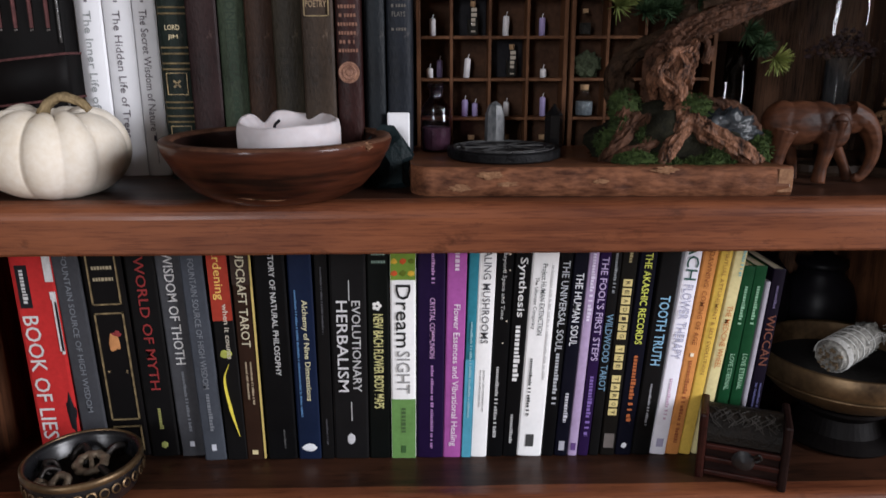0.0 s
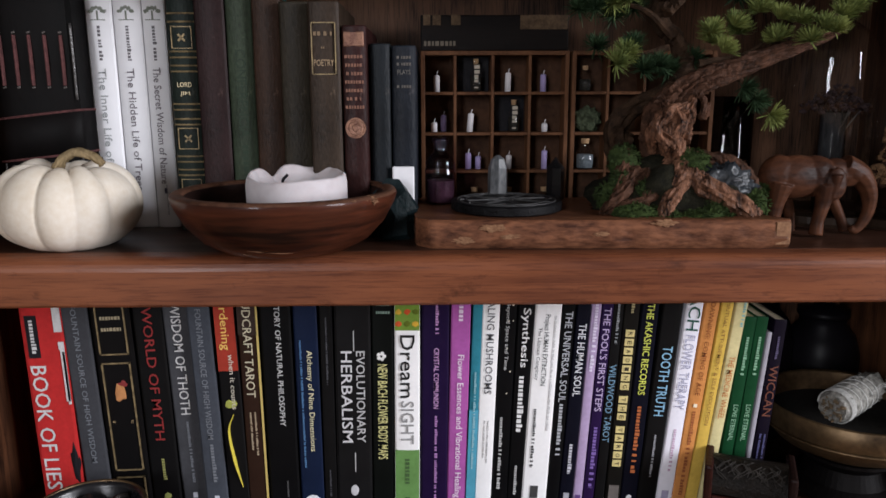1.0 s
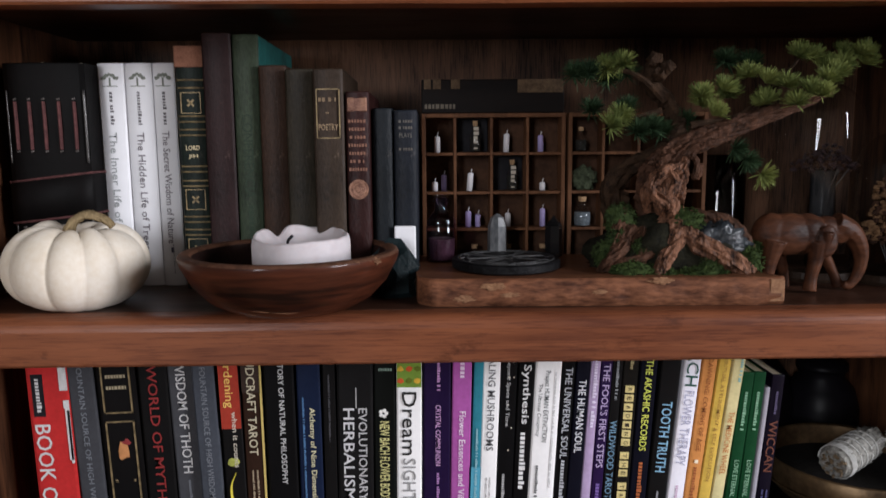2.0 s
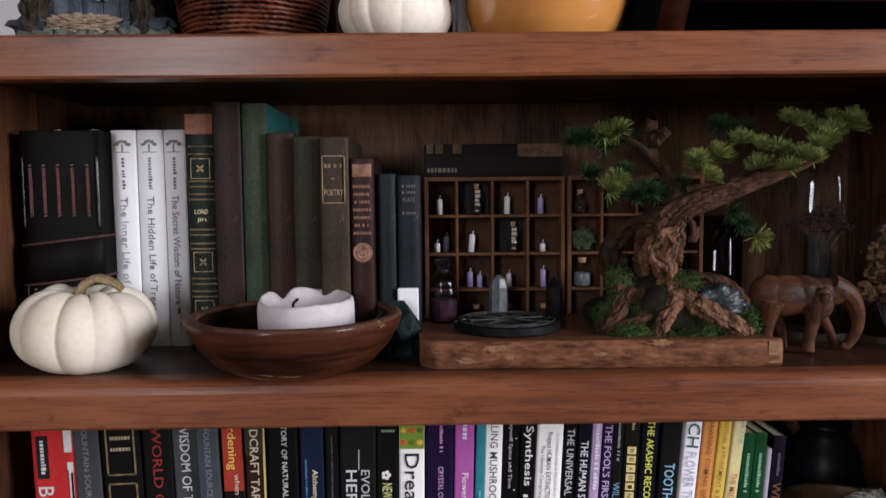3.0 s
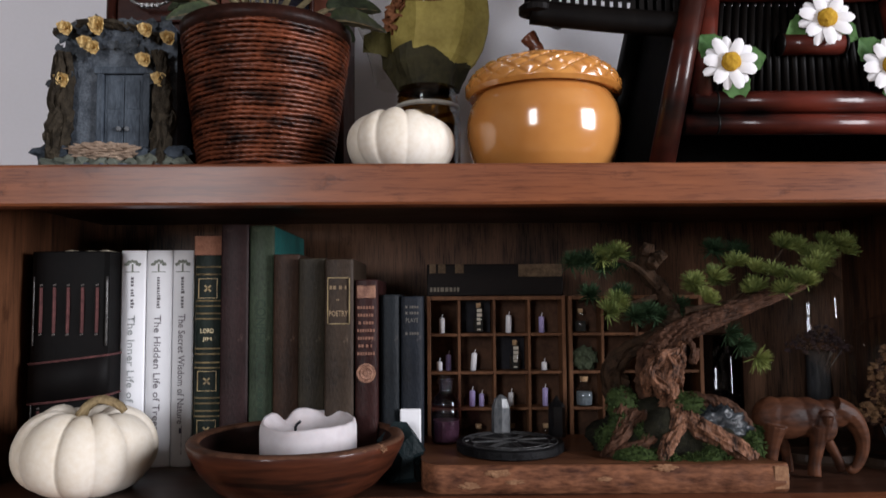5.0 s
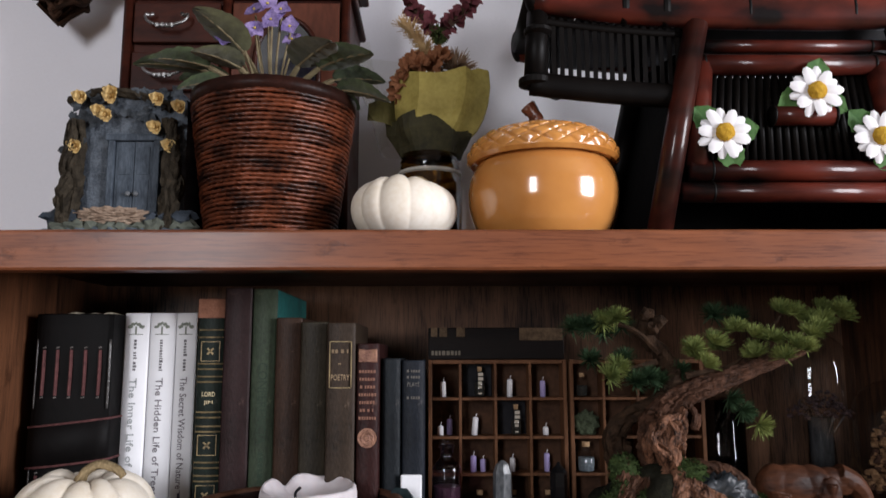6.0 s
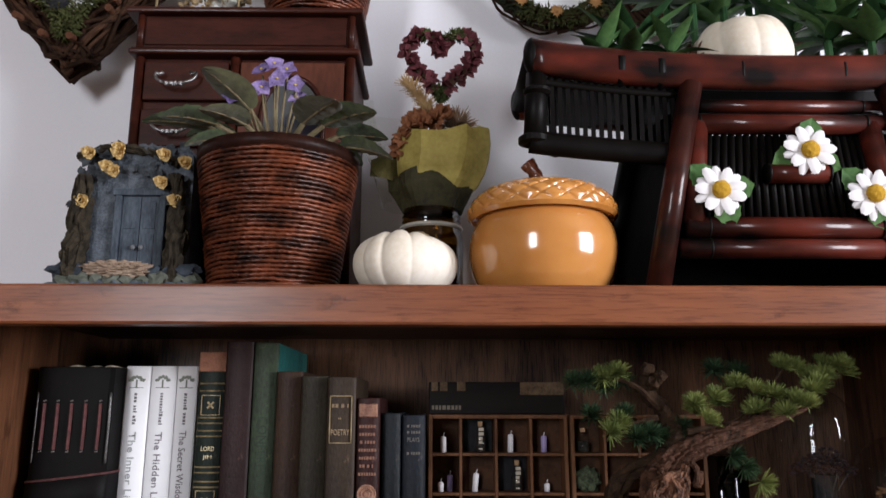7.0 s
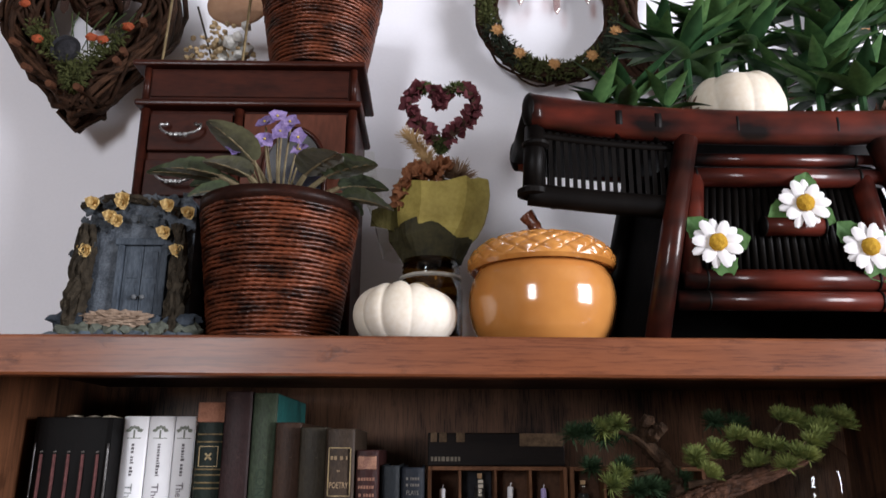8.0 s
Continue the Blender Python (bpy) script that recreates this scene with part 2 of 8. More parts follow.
slab("wall_north", box(-2.6, 2.6, WALL, WALL + 0.12, 0, 2.6), PAINT, "smooth white painted wall behind the bookcase", "wall")
slab("wall_west", box(-2.72, -2.6, -2.6, WALL + 0.12, 0, 2.6), ROOM, "plain warm grey room wall", "wall")
bm = bmesh.new()
for y0, y1, z0, z1 in ((-2.6, -1.40, 0, 2.6), (-0.40, WALL + 0.12, 0, 2.6), (-1.40, -0.40, 0, 1.0), (-1.40, -0.40, 2.24, 2.6)):
    add_box(bm, 2.6, 2.72, y0, y1, z0, z1)
slab("wall_east", bm, ROOM, "warm grey room wall with a window opening", "wall")
bm = bmesh.new()
for x0, x1, z0, z1 in ((-2.6, -1.53, 0, 2.6), (-0.97, 2.6, 0, 2.6), (-1.53, -0.97, 0, 1.12), (-1.53, -0.97, 2.36, 2.6)):
    add_box(bm, x0, x1, -2.72, -2.6, z0, z1)
slab("wall_south", bm, ROOM, "warm grey room wall with a window opening", "wall")
slab("floor", box(-2.72, 2.72, -2.72, WALL + 0.12, -0.1, 0), FLOOR_WOOD, "brown wooden board floor", "floor")
slab("ceiling", box(-2.72, 2.72, -2.72, WALL + 0.12, 2.6, 2.7), ROOM, "plain warm grey ceiling", "ceiling")

# ---- the bookcase ----
case = thing("bookcase", pose(0, 0, 0), "reddish brown stained wooden bookcase against the wall", "bookcase")


def shelf_board(z_top, z_lip, name, label, bev):
    """A board with a deeper front lip."""
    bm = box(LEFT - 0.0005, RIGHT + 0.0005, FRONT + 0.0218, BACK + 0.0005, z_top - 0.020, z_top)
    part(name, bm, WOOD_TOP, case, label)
    bm = bmesh.new()
    x0, x1 = LEFT - 0.024, RIGHT + 0.024
    prof = [(FRONT + 0.022, z_top)]
    for k in range(7):
        a = math.pi / 2 * k / 6
        prof.append((FRONT + bev - bev * math.sin(a), z_top - bev + bev * math.cos(a)))
    prof += [(FRONT, z_lip + 0.002), (FRONT + 0.002, z_lip), (FRONT + 0.022, z_lip)]
    n = 60
    rows = []
    for i in range(n + 1):
        x = x0 + (x1 - x0) * i / n
        rows.append([bm.verts.new((x, y + 0.0006 * noise.noise((x * 9, y * 40, z * 40)), z + 0.0005 * noise.noise((x * 12, z * 60, 3)))) for y, z in prof])
    for a, b in zip(rows, rows[1:]):
        for k in range(len(prof)):
            j = (k + 1) % len(prof)
            bm.faces.new((a[k], a[j], b[j], b[k]))
    bm.faces.new(rows[0])
    bm.faces.new(rows[-1])
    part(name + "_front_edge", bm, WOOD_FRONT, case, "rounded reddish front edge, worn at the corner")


shelf_board(TOP, 1.2353, "top_board", "top board of the case", 0.003)
shelf_board(MID, 0.9607, "shelf", "shelf board, darker than its front edge", 0.011)
shelf_board(LOW, 0.706, "shelf", "shelf board, darker than its front edge", 0.011)
shelf_board(0.40, 0.361, "shelf", "shelf board, darker than its front edge", 0.011)
part("side_panel", box(LEFT - 0.022, LEFT, FRONT + 0.0222, BACK - 0.0002, 0.0, TOP - 0.0008), WOOD_SIDE, case, "grained wooden side")
part("side_panel", box(RIGHT, RIGHT + 0.022, FRONT + 0.0222, BACK - 0.0002, 0.0, TOP - 0.0008), WOOD_SIDE, case, "grained wooden side")
part("back_panel", box(LEFT - 0.021, RIGHT + 0.021, BACK, BACK + 0.008, 0.05, TOP - 0.0012), WOOD_BACK, case, "stained and blotched plywood back")
part("plinth", box(LEFT - 0.022, RIGHT + 0.022, FRONT + 0.03, BACK, 0.0, 0.06), WOOD_FRONT, case)

# ---- books ----


def cover_bm(t, h, d, board, curve):
    """A case of two boards and a spine, bowed outward by curve."""
    outer = [(-t / 2, d)]
    for k in range(17):
        u = -1 + 2 * k / 16
        outer.append((u * t / 2, -curve * (1 - u * u) + 0.0008 * (abs(u) > 0.99)))
    outer.append((t / 2, d))
    inner = [(x * (t / 2 - board) / (t / 2), max(y, board + 0.0005) if i not in (0, 18) else d) for i, (x, y) in enumerate(outer)]
    bm = bmesh.new()
    rows = []
    for z in (0.0, 0.001, h - 0.001, h):
        s = 0.0005 if z in (0.0, h) else 0.0
        rows.append(([bm.verts.new((x * (1 - s / t), y + s, z)) for x, y in outer], [bm.verts.new((x, y, z)) for x, y in inner]))
    m = len(outer)
    for (oa, ia), (ob_, ib) in zip(rows, rows[1:]):
        for k in range(m - 1):
            bm.faces.new((oa[k], oa[k + 1], ob_[k + 1], ob_[k]))
            bm.faces.new((ia[k + 1], ia[k], ib[k], ib[k + 1]))
        for k in (0, m - 1):
            bm.faces.new((oa[k], ob_[k], ib[k], ia[k]))
    for o, i in (rows[0], rows[-1]):
        for k in range(m - 1):
            bm.faces.new((o[k], o[k + 1], i[k + 1], i[k]))
    return bm


def book(x, y, z, t, h, d, lean, cover, label, hard=False, group="books in a row", pages=None, turn=0.0, slack=0.0):
    """A book on end, its spine towards the room; x is the middle of its foot."""
    ob = thing("book", pose(x, y, z, 0, lean, turn), label, "book", group)
    board, over = (0.0024, 0.003) if hard else (0.0005, 0.0)
    part("cover", cover_bm(t, h, d, board, 0.0025 if hard else 0.0006), cover, ob)
    part("pages", box(-t / 2 + board + 0.0002, t / 2 - board - 0.0002, board + 0.002, d - over - 0.001, over + 0.0003, h - over - 0.0008), pages or (OLDPAGES if hard else PAGES), ob, "cream page block")
    return ob


def title(ob, body, z, length, height, color, x=0.0, y=-0.0014, metal=0.0):
    part("title", lettering(body, length, height, down(x, z, y)), ink(*color, metal=metal), ob)


def level_title(ob, body, z, width, height, color, y=-0.003, metal=0.5):
    part("title", lettering(body, width, height, across(-width / 2, z, y)), ink(*color, metal=metal), ob)


def bars(ob, z0, z1, width, color, x=0.0, y=-0.0012, seed=1):
    part("bar_lettering", bars_bm(x, z0, z1, width, seed, y), ink(*color), ob)


def patch(ob, x0, x1, z0, z1, material, name="spine_panel", y=-0.0011, label=""):
    return part(name, box(x0, x1, y, y + 0.0012, z0, z1), material, ob, label)

# ---- books on the lower shelf ----
LB = "row of paperback books on the lower shelf"
SPINE = 0.612
WHITE, CREAM, YELLOW, GREYTXT = (0.68, 0.68, 0.68), (0.60, 0.55, 0.40), (0.75, 0.66, 0.2), (0.20, 0.215, 0.24)


def paper(name, c, rough=0.5):
    c = tuple(v * (0.28 if max(c) < 0.05 else 0.40 if max(c) < 0.3 else 0.88 if min(c) < 0.5 else 1.08) for v in c)
    return surface("cover_" + name, c, tuple(v * (0.72 if min(c) < 0.5 else 0.90) for v in c), 45, rough, 0.06)


def low(x, t, lean, h, cover, label, y=SPINE, d=0.15, **k):
    k_ = 1.034
    ob = book(x * k_, y + (0.008 if x < -0.2 else 0.0), LOW + t / 2 * abs(math.sin(radians(lean))), t - 0.0006, h, d, lean, cover, label, group=LB, **k)
    ob.scale = (k_, 1, k_)
    return ob


b = low(-0.3300, 0.036, -1.3, 0.212, paper("red", (0.62, 0.035, 0.035)), "bright red paperback with white distressed capitals")
title(b, "BOOK OF LIES", 0.136, 0.116, 0.0135, WHITE, -0.007)
patch(b, -0.0135, -0.0035, 0.143, 0.181, BLACK, "author_panel")
bars(b, 0.177, 0.147, 0.005, WHITE, -0.0085, -0.0016)
bm = bmesh.new()
for zt, zb, w in ((0.200, 0.166, 0.006), (0.157, 0.150, 0.004), (0.150, 0.103, 0.003), (0.148, 0.100, 0.0015)):
    add_box(bm, 0.0165 - w, 0.0168, -0.0012, 0.0002, zb, zt)
part("cover_print", bm, ink(*WHITE), b)
bm = bmesh.new()
add_blob(bm, (0.013, 0.0, 0.045), 0.012, 2, 0.7, 3, (0.4, 0.1, 1.6), 3)
part("cover_print", bm, BLACK, b)

GREYCOVER = paper("grey", (0.14, 0.145, 0.165))
b = low(-0.2985, 0.0225, -2.2, 0.208, GREYCOVER, "dark grey paperback with small pale capitals")
title(b, "FOUNTAIN SOURCE OF HIGH WISDOM", 0.190, 0.145, 0.005, GREYTXT)
b = low(-0.2690, 0.034, -2.0, 0.210, paper("black", (0.016, 0.014, 0.015)), "black paperback with gold framed panels")
bm = bmesh.new()
for z0, z1 in ((0.145, 0.206), (0.037, 0.138), (0.006, 0.031)):
    for x0, x1, a, c in ((-0.0125, 0.0125, z0, z0 + 0.0012), (-0.0125, 0.0125, z1 - 0.0012, z1), (-0.0125, -0.0113, z0, z1), (0.0113, 0.0125, z0, z1)):
        add_box(bm, x0, x1, -0.0014, 0.0, a, c)
part("gold_frame", bm, GOLD, b)
for k, z in enumerate((0.178, 0.168)):
    part("bar_lettering", level_bars(0, z, 0.017, 0.004, k + 3, -0.0012), ink(0.45, 0.38, 0.25), b)
part("title", lettering("MYTHOLOGY", 0.018, 0.003, across(-0.009, 0.083)), ink(0.45, 0.33, 0.18), b)
bm = bmesh.new()
add_blob(bm, (0.001, -0.0006, 0.110), 0.006, 2, 0.8, 5, (0.7, 0.1, 1.3), 3)
part("emblem", bm, ink(0.55, 0.25, 0.10), b)
add_blob(bm := bmesh.new(), (0.003, -0.0005, 0.118), 0.004, 2, 0.8, 9, (1, 0.1, 0.8), 3)
part("emblem", bm, ink(0.25, 0.04, 0.04), b)

b = low(-0.2390, 0.0255, -1.5, 0.207, paper("soft_black", (0.02, 0.019, 0.02)), "black paperback with dull red capitals")
title(b, "WORLD OF MYTH", 0.188, 0.122, 0.0085, (0.28, 0.036, 0.036))
bars(b, 0.048, 0.028, 0.004, (0.35, 0.35, 0.12))
add_blob(bm := bmesh.new(), (0.001, -0.0008, 0.012), 0.0035, 1, 0.3, 2, (1, 0.1, 1))
part("publisher_mark", bm, ink(0.35, 0.38, 0.12), b)
b = low(-0.2135, 0.0225, -1.9, 0.209, paper("mid_grey", (0.16, 0.165, 0.185)), "grey paperback with white capitals")
title(b, "WISDOM OF THOTH", 0.192, 0.102, 0.0085, WHITE)
bars(b, 0.083, 0.025, 0.003, GREYTXT)
patch(b, -0.002, 0.002, 0.010, 0.015, ink(0.6, 0.62, 0.68), "publisher_mark")
b = low(-0.1918, 0.0195, -1.9, 0.207, paper("blue_grey", (0.15, 0.17, 0.21)), "blue-grey paperback with small pale capitals")
title(b, "FOUNTAIN SOURCE OF HIGH WISDOM", 0.188, 0.118, 0.0052, GREYTXT)
bars(b, 0.065, 0.028, 0.0045, GREYTXT)
patch(b, -0.002, 0.002, 0.010, 0.016, ink(0.6, 0.62, 0.68), "publisher_mark")
b = low(-0.1722, 0.0182, -1.3, 0.209, paper("soft_black", (0.02, 0.019, 0.02)), "black gardening paperback with a red top and a yellow squash")
patch(b, -0.0083, 0.0083, 0.133, 0.2085, paper("orange_red", (0.42, 0.05, 0.03)), "red_band")
title(b, "Gardening", 0.204, 0.052, 0.0095, (0.85, 0.55, 0.15), -0.001, -0.0016)
title(b, "when it counts", 0.148, 0.050, 0.0045, (0.65, 0.6, 0.5), 0.003, -0.0016)
part("cover_print", tube(bend([(0.001, -0.0004, 0.093), (-0.004, -0.0004, 0.078), (-0.001, -0.0004, 0.05), (0.004, -0.0004, 0.024)]), spread([0.0010, 0.0032, 0.0042, 0.0010], 19), 8, 0.3), ink(0.72, 0.60, 0.08), b, "yellow squash picture")
add_blob(bm := bmesh.new(), (0.0, -0.0004, 0.103), 0.005, 2, 0.5, 4, (1, 0.15, 0.8))
part("cover_print", bm, ink(0.42, 0.45, 0.10), b)
b = low(-0.1555, 0.0165, -0.6, 0.208, paper("brown", (0.07, 0.032, 0.02)), "dark brown tarot paperback with cream capitals")
patch(b, -0.0078, 0.0078, 0.165, 0.2075, ink(0.04, 0.025, 0.02), "dark_band")
title(b, "MUDCRAFT TAROT", 0.203, 0.094, 0.0075, CREAM, 0, -0.0016)
bars(b, 0.095, 0.055, 0.0022, (0.45, 0.36, 0.25), 0.002)
bars(b, 0.095, 0.060, 0.0022, (0.45, 0.36, 0.25), -0.002, seed=4)
patch(b, -0.003, 0.002, 0.006, 0.010, ink(0.7, 0.6, 0.35), "publisher_mark")
patch(b, 0.0074, 0.0090, 0.002, 0.2075, ink(0.62, 0.48, 0.16), "cover_edge")
b = low(-0.1320, 0.0265, -0.5, 0.212, paper("deep_black", (0.010, 0.010, 0.012)), "thick black paperback with thin white capitals")
title(b, "HISTORY OF NATURAL PHILOSOPHY", 0.200, 0.118, 0.0048, (0.62, 0.62, 0.62), 0.002)
bars(b, 0.030, 0.012, 0.002, (0.10, 0.10, 0.10), 0.003)
b = low(-0.1075, 0.0205, -0.3, 0.206, paper("navy_blue", (0.018, 0.035, 0.10)), "navy blue paperback with pale yellow title")
title(b, "Alchemy of Nine Dimensions", 0.151, 0.093, 0.0062, (0.75, 0.70, 0.45), 0.002)
bars(b, 0.160, 0.042, 0.0022, (0.10, 0.22, 0.42), -0.005)
add_blob(bm := bmesh.new(), (0.0, -0.0008, 0.012), 0.005, 2, 0.6, 7, (1.3, 0.1, 0.7), 3)
part("publisher_mark", bm, ink(0.8, 0.82, 0.85), b)
b = low(-0.0915, 0.0112, 0.2, 0.205, paper("soft_black", (0.02, 0.019, 0.02)), "thin dark paperback with faint lettering")
bars(b, 0.180, 0.120, 0.002, (0.08, 0.08, 0.09))
bars(b, 0.040, 0.015, 0.002, (0.08, 0.08, 0.09))

b = low(-0.0703, 0.0312, 0.6, 0.214, paper("charcoal", (0.030, 0.029, 0.031)), "thick charcoal paperback with two lines of white capitals")
title(b, "EVOLUTIONARY", 0.150, 0.084, 0.0075, (0.55, 0.55, 0.56), 0.0065)
title(b, "HERBALISM", 0.150, 0.084, 0.0095, (0.66, 0.66, 0.68), -0.0055)
patch(b, 0.0005, 0.0013, 0.150, 0.168, ink(0.5, 0.5, 0.5), "rule")
patch(b, 0.0005, 0.0013, 0.038, 0.056, ink(0.5, 0.5, 0.5), "rule")
add_blob(bm := bmesh.new(), (0.0, -0.0008, 0.020), 0.0045, 2, 0.1, 1, (0.8, 0.1, 1.2))
part("publisher_mark", bm, ink(0.6, 0.6, 0.62), b)
b = low(-0.0450, 0.0188, 0.6, 0.210, paper("black_green", (0.010, 0.014, 0.012)), "black paperback with narrow yellow capitals and a white flower")
title(b, "NEW BACH FLOWER BODY MAPS", 0.138, 0.088, 0.0085, (0.72, 0.68, 0.30))
bm = bmesh.new()
for k in range(5):
    a = 2 * math.pi * k / 5
    add_blob(bm, (0.0026 * math.cos(a) - 0.001, -0.0008, 0.145 + 0.0026 * math.sin(a)), 0.0019, 1, 0.1, k, (1, 0.15, 1))
part("flower_print", bm, ink(0.8, 0.8, 0.78), b)
part("bar_lettering", level_bars(0.001, 0.191, 0.012, 0.003, 3, -0.001), ink(0.25, 0.36, 0.30), b)
part("bar_lettering", level_bars(0.001, 0.184, 0.012, 0.003, 4, -0.001), ink(0.25, 0.36, 0.30), b)
b = low(-0.0238, 0.0222, 0.6, 0.211, paper("white", (0.80, 0.80, 0.80)), "white and green paperback with a large black title")
patch(b, -0.0105, 0.0105, 0.0005, 0.058, paper("leaf_green", (0.16, 0.33, 0.10)), "green_band")
patch(b, -0.0105, 0.0105, 0.168, 0.2105, paper("picture_green", (0.20, 0.33, 0.05)), "picture_panel")
for k in range(9):
    add_blob(bm := bmesh.new(), (-0.007 + 0.007 * (k % 3), -0.0013, 0.174 + 0.0105 * (k // 3)), 0.0033, 1, 0.5, k, (1.0, 0.12, 0.8), 3)
    part("picture_print", bm, ink(*((0.60, 0.10, 0.03), (0.70, 0.42, 0.05), (0.12, 0.16, 0.02))[(k * 2 + k // 3) % 3]), b)
title(b, "Dream", 0.164, 0.057, 0.0125, (0.02, 0.02, 0.02))
title(b, "SIGHT", 0.104, 0.040, 0.0115, (0.30, 0.30, 0.30))
bars(b, 0.050, 0.026, 0.006, (0.07, 0.13, 0.05), 0, -0.0016)
patch(b, -0.002, 0.002, 0.006, 0.013, ink(0.05, 0.12, 0.04), "publisher_mark", -0.0016)
b = low(-0.0003, 0.0240, 0.8, 0.208, paper("purple", (0.032, 0.012, 0.085)), "deep purple paperback with pink lettering")
title(b, "CRYSTAL COMMUNION", 0.152, 0.055, 0.0045, (0.60, 0.35, 0.62), 0.001)
bars(b, 0.200, 0.165, 0.0035, (0.55, 0.30, 0.58), 0.001)
bars(b, 0.090, 0.010, 0.0032, (0.42, 0.22, 0.48), 0.001, seed=6)
b = low(0.0196, 0.0170, 1.3, 0.207, paper("orchid", (0.46, 0.115, 0.42)), "orchid pink paperback with white italic title")
title(b, "Flower Essences and Vibrational Healing", 0.146, 0.134, 0.0072, (0.82, 0.72, 0.82))
bars(b, 0.200, 0.176, 0.006, (0.78, 0.65, 0.78))
b = low(0.0320, 0.0088, 1.9, 0.209, paper("teal", (0.035, 0.24, 0.32)), "thin teal paperback with faint pale lettering")
patch(b, -0.0040, 0.0040, 0.0005, 0.095, paper("sky_blue", (0.10, 0.40, 0.55)), "lighter_band")
bars(b, 0.130, 0.040, 0.0025, (0.30, 0.52, 0.58), 0, -0.0016)
b = low(0.0430, 0.0150, 2.0, 0.210, paper("white", (0.80, 0.80, 0.80)), "white mushroom paperback with grey capitals")
title(b, "HEALING MUSHROOMS", 0.204, 0.094, 0.0065, (0.12, 0.12, 0.13))
bars(b, 0.085, 0.045, 0.0012, (0.42, 0.42, 0.42), 0.0015)
bars(b, 0.085, 0.050, 0.0012, (0.42, 0.42, 0.42), -0.0015, seed=5)
b = low(0.0578, 0.0140, 2.1, 0.206, paper("deep_black", (0.010, 0.010, 0.012)), "black paperback with small speckled white lettering")
title(b, "Beyond Space and Time", 0.192, 0.060, 0.0042, (0.50, 0.50, 0.50), -0.001)
bars(b, 0.088, 0.020, 0.0035, (0.50, 0.50, 0.50), -0.002)
bm = bmesh.new()
for k in range(9):
    add_blob(bm, (random.uniform(-0.002, 0.005), -0.0006, random.uniform(0.10, 0.2)), random.uniform(0.0004, 0.0013), 1, 0.4, k, (1, 0.3, 1))
part("star_print", bm, ink(0.75, 0.68, 0.55), b)
b = low(0.0712, 0.0138, 2.4, 0.208, paper("deep_black", (0.010, 0.010, 0.012)), "black paperback with a bold white serif title")
title(b, "Synthesis", 0.187, 0.053, 0.0085, (0.78, 0.78, 0.78))
bars(b, 0.126, 0.072, 0.0065, (0.78, 0.78, 0.78), -0.0005)
bars(b, 0.042, 0.014, 0.0035, (0.5, 0.5, 0.5), -0.0005)
b = low(0.0885, 0.0228, 3.0, 0.209, paper("white", (0.80, 0.80, 0.80)), "white paperback with bold black title")
title(b, "Project HUMAN EXTINCTION", 0.181, 0.064, 0.0058, (0.02, 0.03, 0.03), -0.001)
title(b, "The Ultimate Conspiracy", 0.169, 0.047, 0.0042, (0.05, 0.05, 0.05), -0.0065)
bars(b, 0.095, 0.040, 0.0032, (0.05, 0.05, 0.05), -0.005)
bars(b, 0.180, 0.075, 0.0020, (0.55, 0.55, 0.55), 0.0065, seed=3)
patch(b, -0.004, 0.003, 0.010, 0.022, ink(0.06, 0.06, 0.06), "publisher_mark")
b = low(0.1055, 0.0112, 3.2, 0.208, paper("deep_black", (0.010, 0.010, 0.012)), "thin black paperback with pale capitals")
title(b, "THE UNIVERSAL SOUL", 0.184, 0.082, 0.0062, (0.50, 0.52, 0.56))
bars(b, 0.100, 0.052, 0.0048, (0.48, 0.50, 0.54))
b = low(0.1172, 0.0124, 3.4, 0.206, paper("midnight", (0.012, 0.013, 0.035)), "thin midnight blue paperback with white capitals")
title(b, "THE HUMAN SOUL", 0.173, 0.066, 0.0065, (0.75, 0.76, 0.80))
bars(b, 0.062, 0.034, 0.0045, (0.6, 0.6, 0.66))
patch(b, -0.0025, 0.0025, 0.006, 0.015, ink(0.4, 0.4, 0.45), "publisher_mark")
b = low(0.1278, 0.0087, 3.4, 0.210, paper("lilac", (0.50, 0.38, 0.60)), "thin lilac paperback with faint white lettering")
bars(b, 0.190, 0.130, 0.0042, (0.72, 0.66, 0.80))
patch(b, -0.0022, 0.0022, 0.006, 0.013, ink(0.12, 0.06, 0.2), "publisher_mark")
b = low(0.1374, 0.0102, 3.4, 0.211, paper("violet", (0.050, 0.018, 0.12)), "violet paperback with lilac capitals")
title(b, "THE FOOL'S FIRST STEPS", 0.187, 0.094, 0.0062, (0.55, 0.45, 0.68))
bars(b, 0.078, 0.020, 0.0050, (0.22, 0.14, 0.42))
b = low(0.1472, 0.0095, 3.2, 0.206, paper("soft_black", (0.02, 0.019, 0.02)), "thin black tarot paperback with blue capitals")
title(b, "WILDWOOD TAROT", 0.136, 0.072, 0.0060, (0.18, 0.32, 0.45))
bars(b, 0.190, 0.155, 0.0030, (0.30, 0.32, 0.34))
b = low(0.1595, 0.0138, 3.0, 0.209, paper("dark_olive", (0.030, 0.026, 0.022)), "dark tarot guide with letters on small yellow squares")
z = 0.167
for word in ("READING", "THE", "TAROT"):
    for ch in word:
        patch(b, -0.0038, 0.0038, z - 0.0062, z, ink(0.72, 0.60, 0.26), "letter_square", -0.0013)
        part("title", lettering(ch, 0.0034, 0.0036, down(0, z - 0.0014, -0.0019)), ink(0.05, 0.04, 0.03), b)
        z -= 0.0080
    z -= 0.0042
bars(b, 0.205, 0.182, 0.0035, (0.45, 0.38, 0.2))
